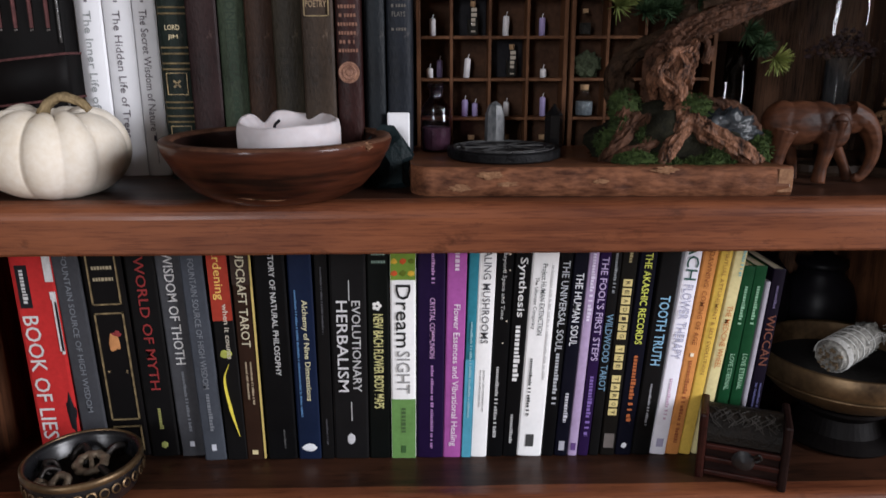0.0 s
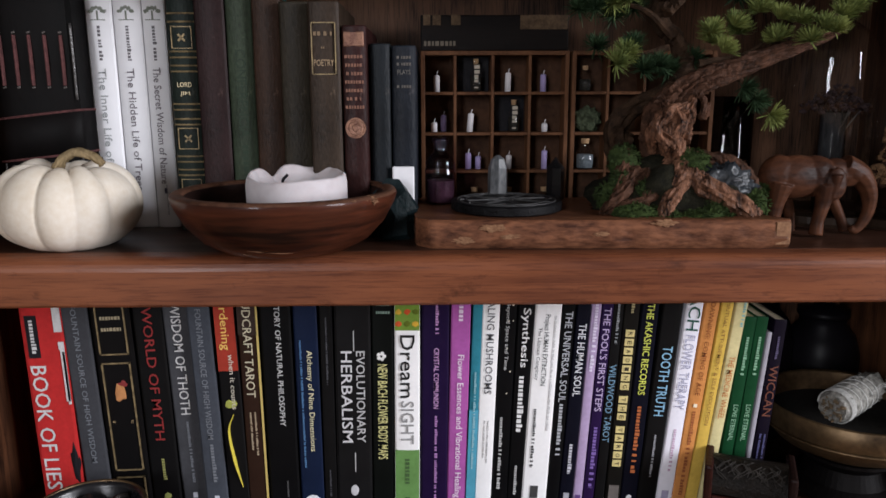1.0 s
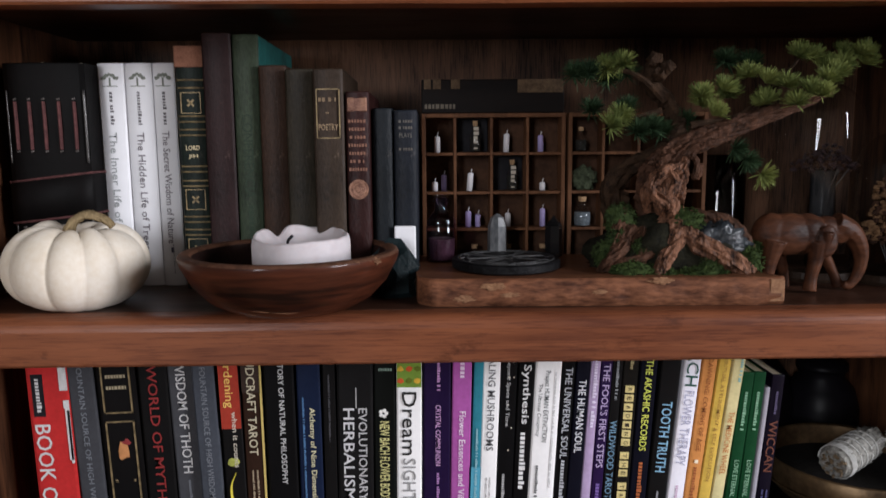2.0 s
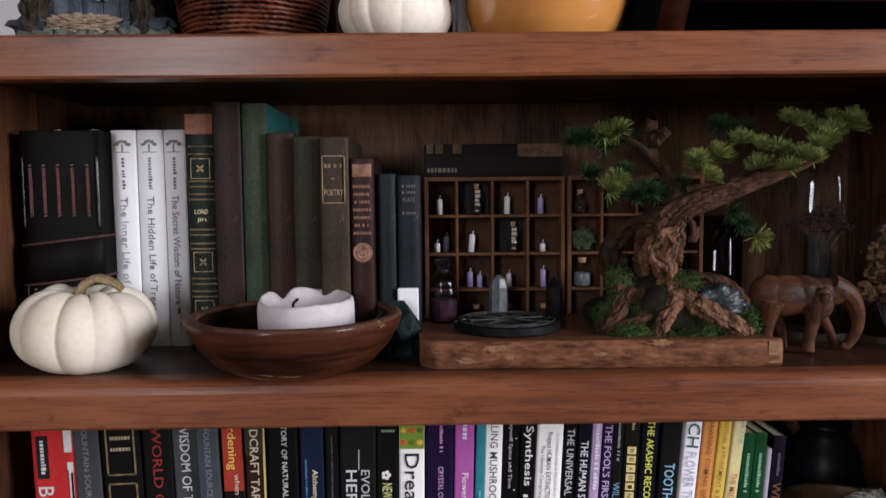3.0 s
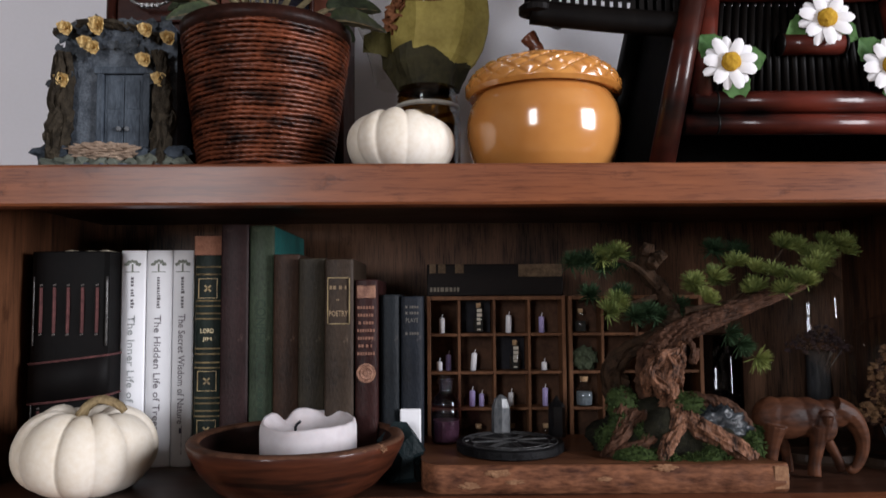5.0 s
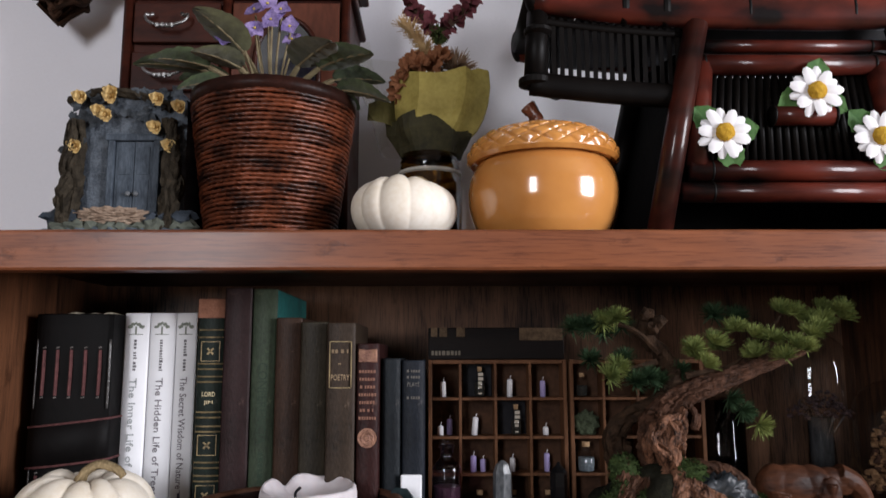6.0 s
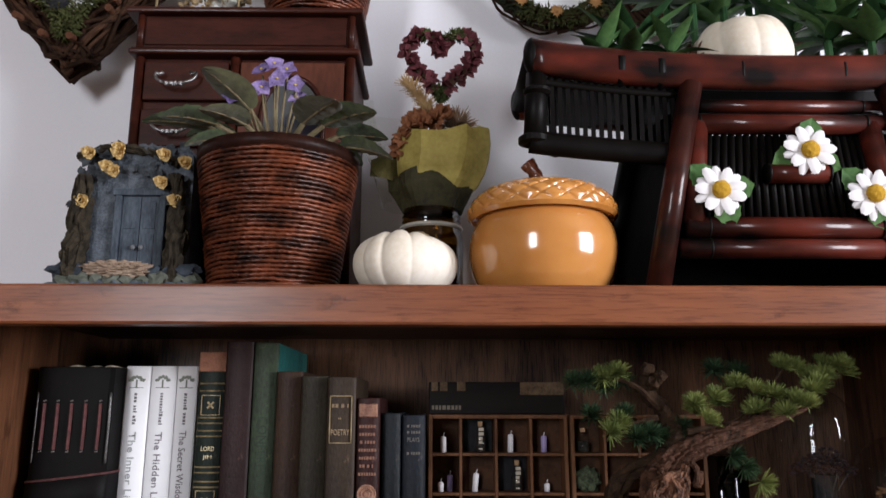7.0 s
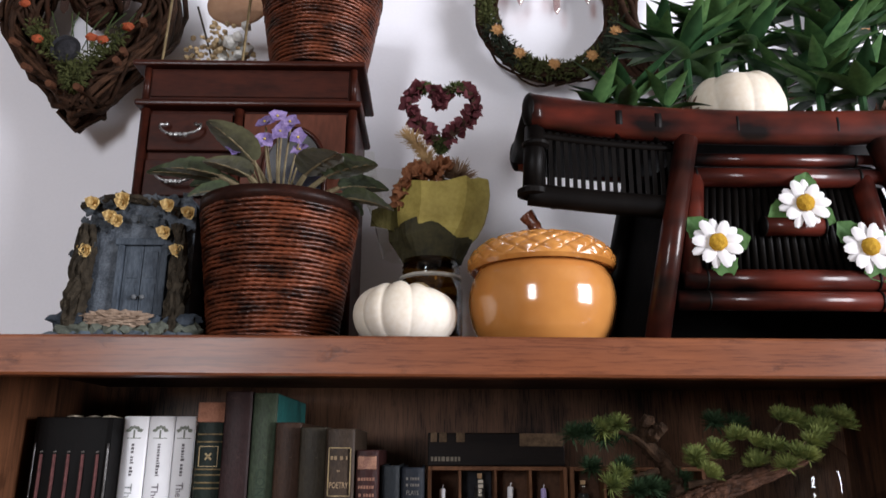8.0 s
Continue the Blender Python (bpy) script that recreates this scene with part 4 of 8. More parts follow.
def candle():
    wax = surface("candle_wax", (0.64, 0.60, 0.61), (0.52, 0.47, 0.48), 24, 0.45, 0.05)
    wax.node_tree.nodes["Principled BSDF"].inputs["Subsurface Weight"].default_value = 0.2
    wax.node_tree.nodes["Principled BSDF"].inputs["Subsurface Radius"].default_value = (0.01, 0.007, 0.006)
    ob = thing("pillar_candle", pose(-0.1090, 0.588, MID + 0.0135, 4, 0, 0), "half-burned white pillar candle with a melted rim", "candle")
    prof = [(0.0375, 0.0), (0.0395, 0.002), (0.0402, 0.02), (0.0402, 0.036), (0.0392, 0.0410), (0.0378, 0.0425), (0.036, 0.0418), (0.0325, 0.0375), (0.026, 0.0335), (0.015, 0.0310), (0.006, 0.0305), (0.0, 0.0305)]
    bm = lathe(prof, 96)
    for v in bm.verts:
        if v.co.z > 0.03:
            a = math.atan2(v.co.y, v.co.x)
            lift = 0.0022 * noise.noise((math.cos(a) * 1.1 + 4, math.sin(a) * 1.1, 1.0)) + 0.0012 * noise.noise((math.cos(a) * 4, math.sin(a) * 4, 2.0)) - 0.0085 * math.exp(-((a - 2.30) / 0.16) ** 2) + 0.0018 * math.exp(-((a - 1.95) / 0.22) ** 2) + 0.0025 * math.exp(-((a - 2.75) / 0.3) ** 2)
            v.co.z += lift * (v.co.xy.length / 0.04) ** 2
    for v in bm.verts:
        v.co.z *= 1.08
    part("wax", bm, wax, ob, smooth=True)
    part("wick", tube(bend([(-0.002, -0.012, 0.033), (-0.0075, -0.012, 0.037), (-0.0085, -0.012, 0.043), (-0.0045, -0.012, 0.0475)]), 0.0012, 7), BLACK, ob, "charred curled wick")
    for k, (x, y, z) in enumerate(((0.012, -0.036, 0.014), (-0.020, -0.033, 0.026), (-0.014, -0.037, 0.024))):
        add_blob(bm := bmesh.new(), (x, y * 1.03, z), 0.0011, 1, 0.3, k)
        part("soot_speck", bm, BLACK, ob)


candle()


def live_edge_board():
    top = surface("board_wood", (0.17, 0.070, 0.035), (0.060, 0.023, 0.012), 24, 0.45, 0.1, (0.25, 2.5, 1), coat=0.15)
    bark = surface("bark_edge", (0.20, 0.082, 0.042), (0.045, 0.017, 0.010), 60, 0.6, 0.9, (0.45, 1, 1.3), fine=4, span=(0.40, 0.76))
    ob = thing("serving_board", pose(0, 0, MID), "thick live-edge wooden serving board lying flat", "board")
    outline = [(-0.0150, 0.600), (-0.0138, 0.588), (-0.0090, 0.5785)]
    for k in range(60):
        outline.append((-0.0015 + 0.2735 * k / 59, 0.5712 - 0.006 * k / 59 + 0.0014 * noise.noise((k * 0.33, 0, 0))))
    outline += [(0.2825, 0.5655), (0.2865, 0.5675), (0.2645, 0.606), (0.2600, 0.700), (-0.0150, 0.700)]
    bm = bmesh.new()
    rows = []
    for z, inset in ((0.0, 0.0025), (0.003, 0.0003), (0.008, -0.0004), (0.014, 0.0), (0.019, 0.0006), (0.0222, 0.0020), (0.023, 0.0035)):
        row = []
        for i, (x, y) in enumerate(outline):
            dy = inset + (0.0016 * noise.noise((x * 60, z * 160, 7)) if 2 < i < 64 and z < 0.022 else 0)
            row.append(bm.verts.new((x, y + dy, z)))
        rows.append(row)
    n = len(outline)
    for a, c in zip(rows, rows[1:]):
        for i in range(n):
            bm.faces.new((a[i], a[(i + 1) % n], c[(i + 1) % n], c[i]))
    bm.faces.new(rows[0])
    bm.faces.new(rows[-1])
    side = [f for f in bm.faces if len(f.verts) == 4 and f.calc_center_median().y < 0.592 and f.calc_center_median().x < 0.27]
    got = bmesh.ops.duplicate(bm, geom=side)
    strip = bmesh.new()
    table = {}
    for f in [g for g in got["geom"] if isinstance(g, bmesh.types.BMFace)]:
        for v in f.verts:
            if v not in table:
                table[v] = strip.verts.new(v.co + Vector((0, -0.0006, 0)))
        strip.faces.new([table[v] for v in f.verts])
    bmesh.ops.delete(bm, geom=[g for g in got["geom"] if isinstance(g, bmesh.types.BMVert)], context="VERTS")
    part("slab", bm, top, ob)
    part("live_edge", strip, bark, ob, "rough barky front edge", True)
    # Pale wood here paints the brightness of the lit right end.
    part("pale_end_corner", box(0.2735, 0.2852, 0.5650, 0.5668, 0.0030, 0.0215, bevel=0.0006), RAWWOOD, ob, "pale corner, light on the board's end put in colour")
    for k, (x, z, w) in enumerate(((0.048, 0.017, 0.010), (0.062, 0.010, 0.008), (0.135, 0.012, 0.007), (0.185, 0.021, 0.010), (0.024, 0.007, 0.009))):
        add_blob(bm := bmesh.new(), (x, 0.5700 - 0.006 * x / 0.272, z), w * 0.8, 3, 1.0, k, (1.0, 0.12, 0.30), 3.5)
        part("bare_patch", bm, RAWWOOD, ob, "pale bare wood where bark is gone")


live_edge_board()


def pentacle_disc():
    ob = thing("pentacle_disc", pose(0.0645, 0.630, MID + 0.023), "round black stone disc engraved with a spoked wheel", "ornament")
    stone = surface("black_stone", (0.008, 0.008, 0.009), (0.002, 0.002, 0.002), 120, 0.42, 0.9)
    silver = surface("worn_silver_line", (0.12, 0.12, 0.12), (0.02, 0.02, 0.02), 150, 0.5, 0.2, metal=0.4)
    part("disc", lathe([(0.046, 0.0), (0.0482, 0.0015), (0.0482, 0.0075), (0.0468, 0.0088), (0.0, 0.0088)], 64), stone, ob)
    for r in (0.0425, 0.0350):
        part("ring_line", lathe([(r - 0.0004, 0.0087), (r - 0.0004, 0.0092), (r + 0.0004, 0.0092), (r + 0.0004, 0.0087)], 64, capped=False), silver, ob)
    for k in range(8):
        a = radians(45 * k + 12)
        for side in (-1, 1):
            off = Vector((-math.sin(a), math.cos(a), 0)) * 0.0013 * side
            part("spoke_line", tube([Vector((0.0075 * math.cos(a), 0.0075 * math.sin(a), 0.0090)) + off, Vector((0.0345 * math.cos(a), 0.0345 * math.sin(a), 0.0090)) + off * 1.6], 0.0005, 5), silver, ob)
    part("hub_line", lathe([(0.0071, 0.0087), (0.0071, 0.0092), (0.0079, 0.0092), (0.0079, 0.0087)], 32, capped=False), silver, ob)
    for k in range(12):
        a = radians(30 * k)
        part("rune_mark", tube([(0.0370 * math.cos(a), 0.0370 * math.sin(a), 0.0089), (0.0405 * math.cos(a + 0.05), 0.0405 * math.sin(a + 0.05), 0.0089)], 0.0005, 5), silver, ob)


pentacle_disc()

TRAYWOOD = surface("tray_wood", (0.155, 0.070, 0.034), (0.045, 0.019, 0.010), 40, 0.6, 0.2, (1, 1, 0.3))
TZ = 1.0127
ON_BOARD = MID + 0.0232
BEHIND = Matrix.Translation((-0.0013, -0.0335, 1.150)) @ Matrix.Scale(1.0884, 4) @ Matrix.Translation((0.0013, 0.0335, -1.150))


def type_tray(xs, zs, label):
    ob = thing("shadow_box", BEHIND @ pose(0, 0.645, TZ), label, "shelf box", "shadow boxes")
    x0, x1, h = xs[0], xs[-1], zs[-1] - TZ
    # The recessed back gets a darker tone than the frame wood.
    part("back", box(x0 + 0.003, x1 - 0.003, 0.022, 0.025, 0.001, h - 0.001), surface("tray_back", (0.075, 0.036, 0.020), (0.020, 0.010, 0.006), 40, 0.7, 0.2), ob, "wooden back, darker than the frame")
    for a, c in ((x0, x0 + 0.0036), (x1 - 0.0036, x1)):
        part("side", box(a, c, 0.0, 0.026, 0.0, h, bevel=0.0005), TRAYWOOD, ob)
    for a, c in ((0.0, 0.0036), (h - 0.0036, h)):
        part("rail", box(x0 + 0.0037, x1 - 0.0037, 0.0003, 0.026, a, c, bevel=0.0005), TRAYWOOD, ob)
    for x in xs[1:-1]:
        part("upright", box(x - 0.0013, x + 0.0013, 0.001, 0.0219, 0.0037, h - 0.0037, bevel=0.0004), TRAYWOOD, ob)
    for z in zs[1:-1]:
        for a, c in zip(xs, xs[1:]):
            part("ledge", box(a + (0.0037 if a == x0 else 0.0014), c - (0.0037 if c == x1 else 0.0014), 0.0012, 0.0219, z - TZ - 0.0013, z - TZ + 0.0013, bevel=0.0004), TRAYWOOD, ob)


ZS = (TZ, 1.0566, 1.0897, 1.1247, 1.1605)
type_tray((-0.0096, 0.0202, 0.0530, 0.0854, 0.1194), ZS, "brown wooden shadow box holding tiny candles and bottles")
type_tray((0.1220, 0.1538, 0.1857, 0.2160, 0.2474), ZS, "brown wooden shadow box behind the bonsai")
WAXES = {"white": surface("white_wax", (0.75, 0.73, 0.74), (0.66, 0.64, 0.66), 60, 0.5, 0.05), "lilac": surface("lilac_wax", (0.40, 0.34, 0.58), (0.32, 0.26, 0.48), 60, 0.5, 0.05)}


def tiny_candle(x, z, h, color, tilt=0.0, r=0.0027):
    ob = thing("tiny_candle", BEHIND @ pose(x, 0.656, z + 0.0014, 0, tilt, 0), "tiny %s taper candle standing in a box" % color, "candle", "tiny candles")
    part("wax", lathe([(r, 0.0), (r, h - 0.0015), (r * 0.85, h - 0.0004), (r * 0.4, h), (0.0, h)], 12), WAXES[color], ob, smooth=True)
    part("wick", tube([(0, 0, h - 0.001), (0.0003, 0, h + 0.0018), (0.0009, 0, h + 0.0034)], 0.0004, 5), WAXES["white"], ob)


for x, z, h, color, tilt in ((0.0045, ZS[3], 0.0145, "white", 0), (0.0670, ZS[3], 0.0165, "white", 2), (0.0985, ZS[3], 0.0150, "lilac", 0),
                             (0.0020, ZS[2], 0.0085, "white", 0), (0.0105, ZS[2], 0.0150, "lilac", 0), (0.0335, ZS[2], 0.0165, "white", 5), (0.1005, ZS[2], 0.0075, "white", 0),
                             (0.0325, ZS[1], 0.0145, "lilac", 0), (0.0415, ZS[1], 0.0115, "lilac", 0), (0.0690, ZS[1], 0.0125, "white", 0), (0.1010, ZS[1], 0.0165, "lilac", 0)):
    tiny_candle(x, z, h, color, tilt)

CORK = surface("cork", (0.42, 0.27, 0.15), (0.25, 0.15, 0.08), 300, 0.9, 0.5)
DARKFILL = surface("dark_herbs", (0.030, 0.028, 0.024), (0.012, 0.011, 0.010), 300, 0.9, 0.8)


def vial(x, y, z, r, h, label, fill=DARKFILL, level=0.7, glass=GLASS, name="vial"):
    ob = thing(name, BEHIND @ pose(x, y, z) if name == "vial" else pose(x, y, z), label, "bottle")
    sh = h * 0.68
    if name == "purple_bottle":
        part("glass", lathe([(r * 0.9, 0.0), (r, 0.0015), (r, h * 0.50), (r * 0.94, h * 0.56), (r * 0.98, h * 0.60), (r * 0.70, h * 0.70), (r * 0.44, h * 0.76), (r * 0.44, h * 0.88), (r * 0.56, h * 0.90), (r * 0.56, h * 0.95), (r * 0.42, h * 0.96)], 28), glass, ob, "purple glass with a narrow neck", True)
        part("contents", lathe([(r * 0.86, 0.0018), (r * 0.90, h * 0.2), (r * 0.90, h * 0.34), (0.0, h * 0.34)], 20), fill, ob, "dull plum liquid")
        part("stopper", lathe([(r * 0.40, h * 0.80), (r * 0.40, h * 0.97), (r * 0.52, h * 0.98), (r * 0.46, h), (0.0, h)], 16), GLASS, ob, "clear glass stopper", True)
        return ob
    part("glass", lathe([(r * 0.9, 0.0), (r, 0.001), (r, sh * 0.85), (r * 0.55, sh), (r * 0.5, h * 0.9), (r * 0.62, h * 0.92), (r * 0.62, h * 0.95), (r * 0.42, h * 0.95)], 20), glass, ob, smooth=True)
    part("contents", lathe([(r * 0.82, 0.0012), (r * 0.88, sh * 0.4), (r * 0.86, sh * level), (0.0, sh * level)], 16), fill, ob)
    part("cork", lathe([(r * 0.40, h * 0.84), (r * 0.45, h), (0.0, h)], 12), CORK, ob, "small cork stopper")
    return ob


for x, z, what in ((0.0388, ZS[3], "slim corked glass vial with pale print"), (0.0725, ZS[2], "slim corked glass vial with a gilt marking")):
    v = vial(x, 0.654, z + 0.0014, 0.0052, 0.028, what)
    part("bar_lettering", bars_bm(0.0, 0.0225, 0.003, 0.0058, 5, -0.0060), ink(0.42, 0.37, 0.30), v, "pale printed marks")
part("backing_card", box(0.0566, 0.0825, 0.664, 0.6655, ZS[2] + 0.0016, ZS[3] - 0.0016), BLACK)
bpy.data.objects["backing_card"].matrix_world = BEHIND
tagged(bpy.data.objects["backing_card"], "black card lining one box of the tray", "card")
ob = part("backing_card", box(0.0236, 0.0505, 0.664, 0.6655, ZS[3] + 0.0016, ZS[4] - 0.004), BLACK)
ob.matrix_world = BEHIND
tagged(ob, "black card lining one box of the tray", "card")
vial(0.1350, 0.654, ZS[3] + 0.0014, 0.0058, 0.022, "small corked glass vial of dark herbs")
vial(0.1370, 0.653, ZS[1] + 0.0014, 0.0085, 0.027, "round corked bottle of grey crystals", surface("grey_crystals", (0.20, 0.23, 0.25), (0.06, 0.07, 0.08), 500, 0.5, 0.9))
vial(0.0380, 0.654, TZ + 0.005, 0.0070, 0.024, "squat corked bottle of dark herbs")
vial(0.0690, 0.654, TZ + 0.005, 0.0070, 0.024, "squat corked bottle of dark herbs")
vial(0.1010, 0.654, TZ + 0.005, 0.0070, 0.024, "squat corked bottle of dark herbs")
ob = thing("moss_ball", BEHIND @ pose(0.1375, 0.655, ZS[2] + 0.0015), "tuft of dull green moss in a box", "moss")
part("moss", add_blob(bmesh.new(), (0, 0, 0.0105), 0.0108, 3, 0.5, 4, (1.1, 0.6, 1), 5), surface("dull_moss", (0.07, 0.085, 0.05), (0.025, 0.03, 0.018), 400, 0.95, 1.0), ob)
PURPLE = clear("purple_glass", (0.74, 0.62, 0.70), 0.06)
vial(0.0075, 0.668, ON_BOARD + 0.0002, 0.0140, 0.062, "purple glass bottle with a stopper, half full", surface("plum_liquid", (0.075, 0.045, 0.06), (0.022, 0.012, 0.017), 90, 0.4, 0), 0.75, PURPLE, "purple_bottle")
ob = thing("crystal_point", pose(0.0608, 0.674, ON_BOARD), "cloudy clear quartz point standing on the board", "crystal")
part("quartz", lathe([(0.0092, 0.0), (0.0094, 0.012), (0.0090, 0.032), (0.0062, 0.040), (0.0014, 0.0435)], 7, m=pose(0, 0, 0, 0, 0, 14)), surface("quartz", (0.20, 0.205, 0.21), (0.016, 0.022, 0.028), 55, 0.34, 0.2, (1, 1, 0.5), coat=0.1), ob)
ob = thing("crystal_tower", pose(0.1170, 0.690, ON_BOARD), "black faceted stone tower standing on the board", "crystal")
part("stone", lathe([(0.0085, 0.0), (0.0082, 0.030), (0.0005, 0.040)], 6), surface("obsidian", (0.012, 0.012, 0.013), None, 90, 0.15, 0.0), ob)

ob = thing("white_card", pose(-0.0250, 0.6300, MID, 0, 0, 0), "small white rounded card propped against books", "card")
part("card", box(-0.0095, 0.0095, 0.0, 0.0030, 0.0002, 0.0605, bevel=0.0012), surface("white_card", (0.78, 0.78, 0.80), (0.70, 0.70, 0.72), 40, 0.5, 0.02), ob)
ob = thing("raw_crystal", pose(-0.0310, 0.6155, MID), "dark teal raw crystal standing on the shelf", "crystal")
bm = add_blob(bmesh.new(), (0, 0, 0.022), 0.026, 2, 0.55, 12, (0.72, 0.36, 1.18), 1.6)
bmesh.ops.rotate(bm, verts=bm.verts[:], cent=(0, 0, 0.02), matrix=Matrix.Rotation(radians(-14), 3, "Y"))
for v in bm.verts:
    v.co.z = max(v.co.z, 0.0)
part("stone", bm, surface("labradorite", (0.011, 0.020, 0.022), (0.003, 0.005, 0.006), 70, 0.42, 0.5), ob)

# a dark flat box and an old book lying on the shadow boxes
ob = thing("keepsake_box", BEHIND @ pose(0.0545, 0.650, 1.1607), "dark flat wooden box with worn gilt lettering", "box")
part("body", box(-0.0640, 0.0640, 0.0, 0.080, 0.0, 0.0300, bevel=0.001), surface("dark_box_wood", (0.008, 0.005, 0.004), (0.003, 0.002, 0.002), 60, 0.5, 0.3, (0.3, 1, 1)), ob)
for k, (x, w) in enumerate(((-0.0585, 0.006), (-0.050, 0.007), (-0.0335, 0.008))):
    part("paper_scrap", box(x - w / 2, x + w / 2, -0.0009, 0.0002, 0.0215, 0.0300), surface("old_label", (0.12, 0.080, 0.048), (0.035, 0.022, 0.014), 90, 0.8, 0.3), ob)
part("bar_lettering", level_bars(-0.046, 0.0062, 0.030, 0.0055, 4, -0.0006), ink(0.13, 0.11, 0.085), ob)
part("torn_corner", box(0.022, 0.063, -0.0010, 0.0002, 0.018, 0.0297), surface("old_label", (0.26, 0.17, 0.09)), ob, "torn brown paper label")


# ---- bonsai ----
def bonsai():
    ob = thing("bonsai_ornament", pose(0, 0.63, MID + 0.0232), "artificial bonsai pine with mossy exposed roots", "bonsai")
    # The near-black second tone paints shade of crevices into the bark.
    barkm = surface("bonsai_bark", (0.090, 0.042, 0.025), (0.005, 0.003, 0.002), 110, 0.7, 1.0, (1, 1, 0.5), fine=5)
    darkbark = surface("bonsai_dark_bark", (0.050, 0.028, 0.016), (0.010, 0.006, 0.004), 130, 0.8, 1.0, fine=5)
    moss = surface("bonsai_moss", (0.046, 0.070, 0.020), (0.006, 0.012, 0.004), 220, 0.95, 1.0)
    ground = surface("bonsai_ground", (0.018, 0.017, 0.010), (0.004, 0.004, 0.003), 130, 0.9, 1.0)
    rock = surface("wet_rock", (0.030, 0.036, 0.042), (0.005, 0.006, 0.007), 60, 0.22, 1.0, (1, 3, 1))

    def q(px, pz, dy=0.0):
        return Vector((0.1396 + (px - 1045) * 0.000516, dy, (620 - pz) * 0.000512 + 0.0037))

    bm = add_blob(bmesh.new(), (0.210, 0.0, 0.004), 0.070, 4, 0.25, 2, (1.0, 0.62, 0.62), 3)
    for v in bm.verts:
        v.co.z = max(v.co.z, 0.0)
    part("mound", bm, ground, ob, "dark earthy base", True)
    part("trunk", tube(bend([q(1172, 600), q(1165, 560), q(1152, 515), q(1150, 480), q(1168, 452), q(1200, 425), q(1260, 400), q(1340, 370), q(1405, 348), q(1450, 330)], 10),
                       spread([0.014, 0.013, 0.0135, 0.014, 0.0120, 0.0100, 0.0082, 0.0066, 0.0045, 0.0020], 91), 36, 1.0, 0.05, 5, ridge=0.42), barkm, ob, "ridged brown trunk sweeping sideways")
    # Two far-apart tones carry lit reddish wood and the dark gaps between strands.
    bare = surface("bonsai_bare_wood", (0.22, 0.105, 0.062), (0.008, 0.004, 0.003), 100, 0.5, 1.0, (1, 1, 0.4), span=(0.46, 0.74))
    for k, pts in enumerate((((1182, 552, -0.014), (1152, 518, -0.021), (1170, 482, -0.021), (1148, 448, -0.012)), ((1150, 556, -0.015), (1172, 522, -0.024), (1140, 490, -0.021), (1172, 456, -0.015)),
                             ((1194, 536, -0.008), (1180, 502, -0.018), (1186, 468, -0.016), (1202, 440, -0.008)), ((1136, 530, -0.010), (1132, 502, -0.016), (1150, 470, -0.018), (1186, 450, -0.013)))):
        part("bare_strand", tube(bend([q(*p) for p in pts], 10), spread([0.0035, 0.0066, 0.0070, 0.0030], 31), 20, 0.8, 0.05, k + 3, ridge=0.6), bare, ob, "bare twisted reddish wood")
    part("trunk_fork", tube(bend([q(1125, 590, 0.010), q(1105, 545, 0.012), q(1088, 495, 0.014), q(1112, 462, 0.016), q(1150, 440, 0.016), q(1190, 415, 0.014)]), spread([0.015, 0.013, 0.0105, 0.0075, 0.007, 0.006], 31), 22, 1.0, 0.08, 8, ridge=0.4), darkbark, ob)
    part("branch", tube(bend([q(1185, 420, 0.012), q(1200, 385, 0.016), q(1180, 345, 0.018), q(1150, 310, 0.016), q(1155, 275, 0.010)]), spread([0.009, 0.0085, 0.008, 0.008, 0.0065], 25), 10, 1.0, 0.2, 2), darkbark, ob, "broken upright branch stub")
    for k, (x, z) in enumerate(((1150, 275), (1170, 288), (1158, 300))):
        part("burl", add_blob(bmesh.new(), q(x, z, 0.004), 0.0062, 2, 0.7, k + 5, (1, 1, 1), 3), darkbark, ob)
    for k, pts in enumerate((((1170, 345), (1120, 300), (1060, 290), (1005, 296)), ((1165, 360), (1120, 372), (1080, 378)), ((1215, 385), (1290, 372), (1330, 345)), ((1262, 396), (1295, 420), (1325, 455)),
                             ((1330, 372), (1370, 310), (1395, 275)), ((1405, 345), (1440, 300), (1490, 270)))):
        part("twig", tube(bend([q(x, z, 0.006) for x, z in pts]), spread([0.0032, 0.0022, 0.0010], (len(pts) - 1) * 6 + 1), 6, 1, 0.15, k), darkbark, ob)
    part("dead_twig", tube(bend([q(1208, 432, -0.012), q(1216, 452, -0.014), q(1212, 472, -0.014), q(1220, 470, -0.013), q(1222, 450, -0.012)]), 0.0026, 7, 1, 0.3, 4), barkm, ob)
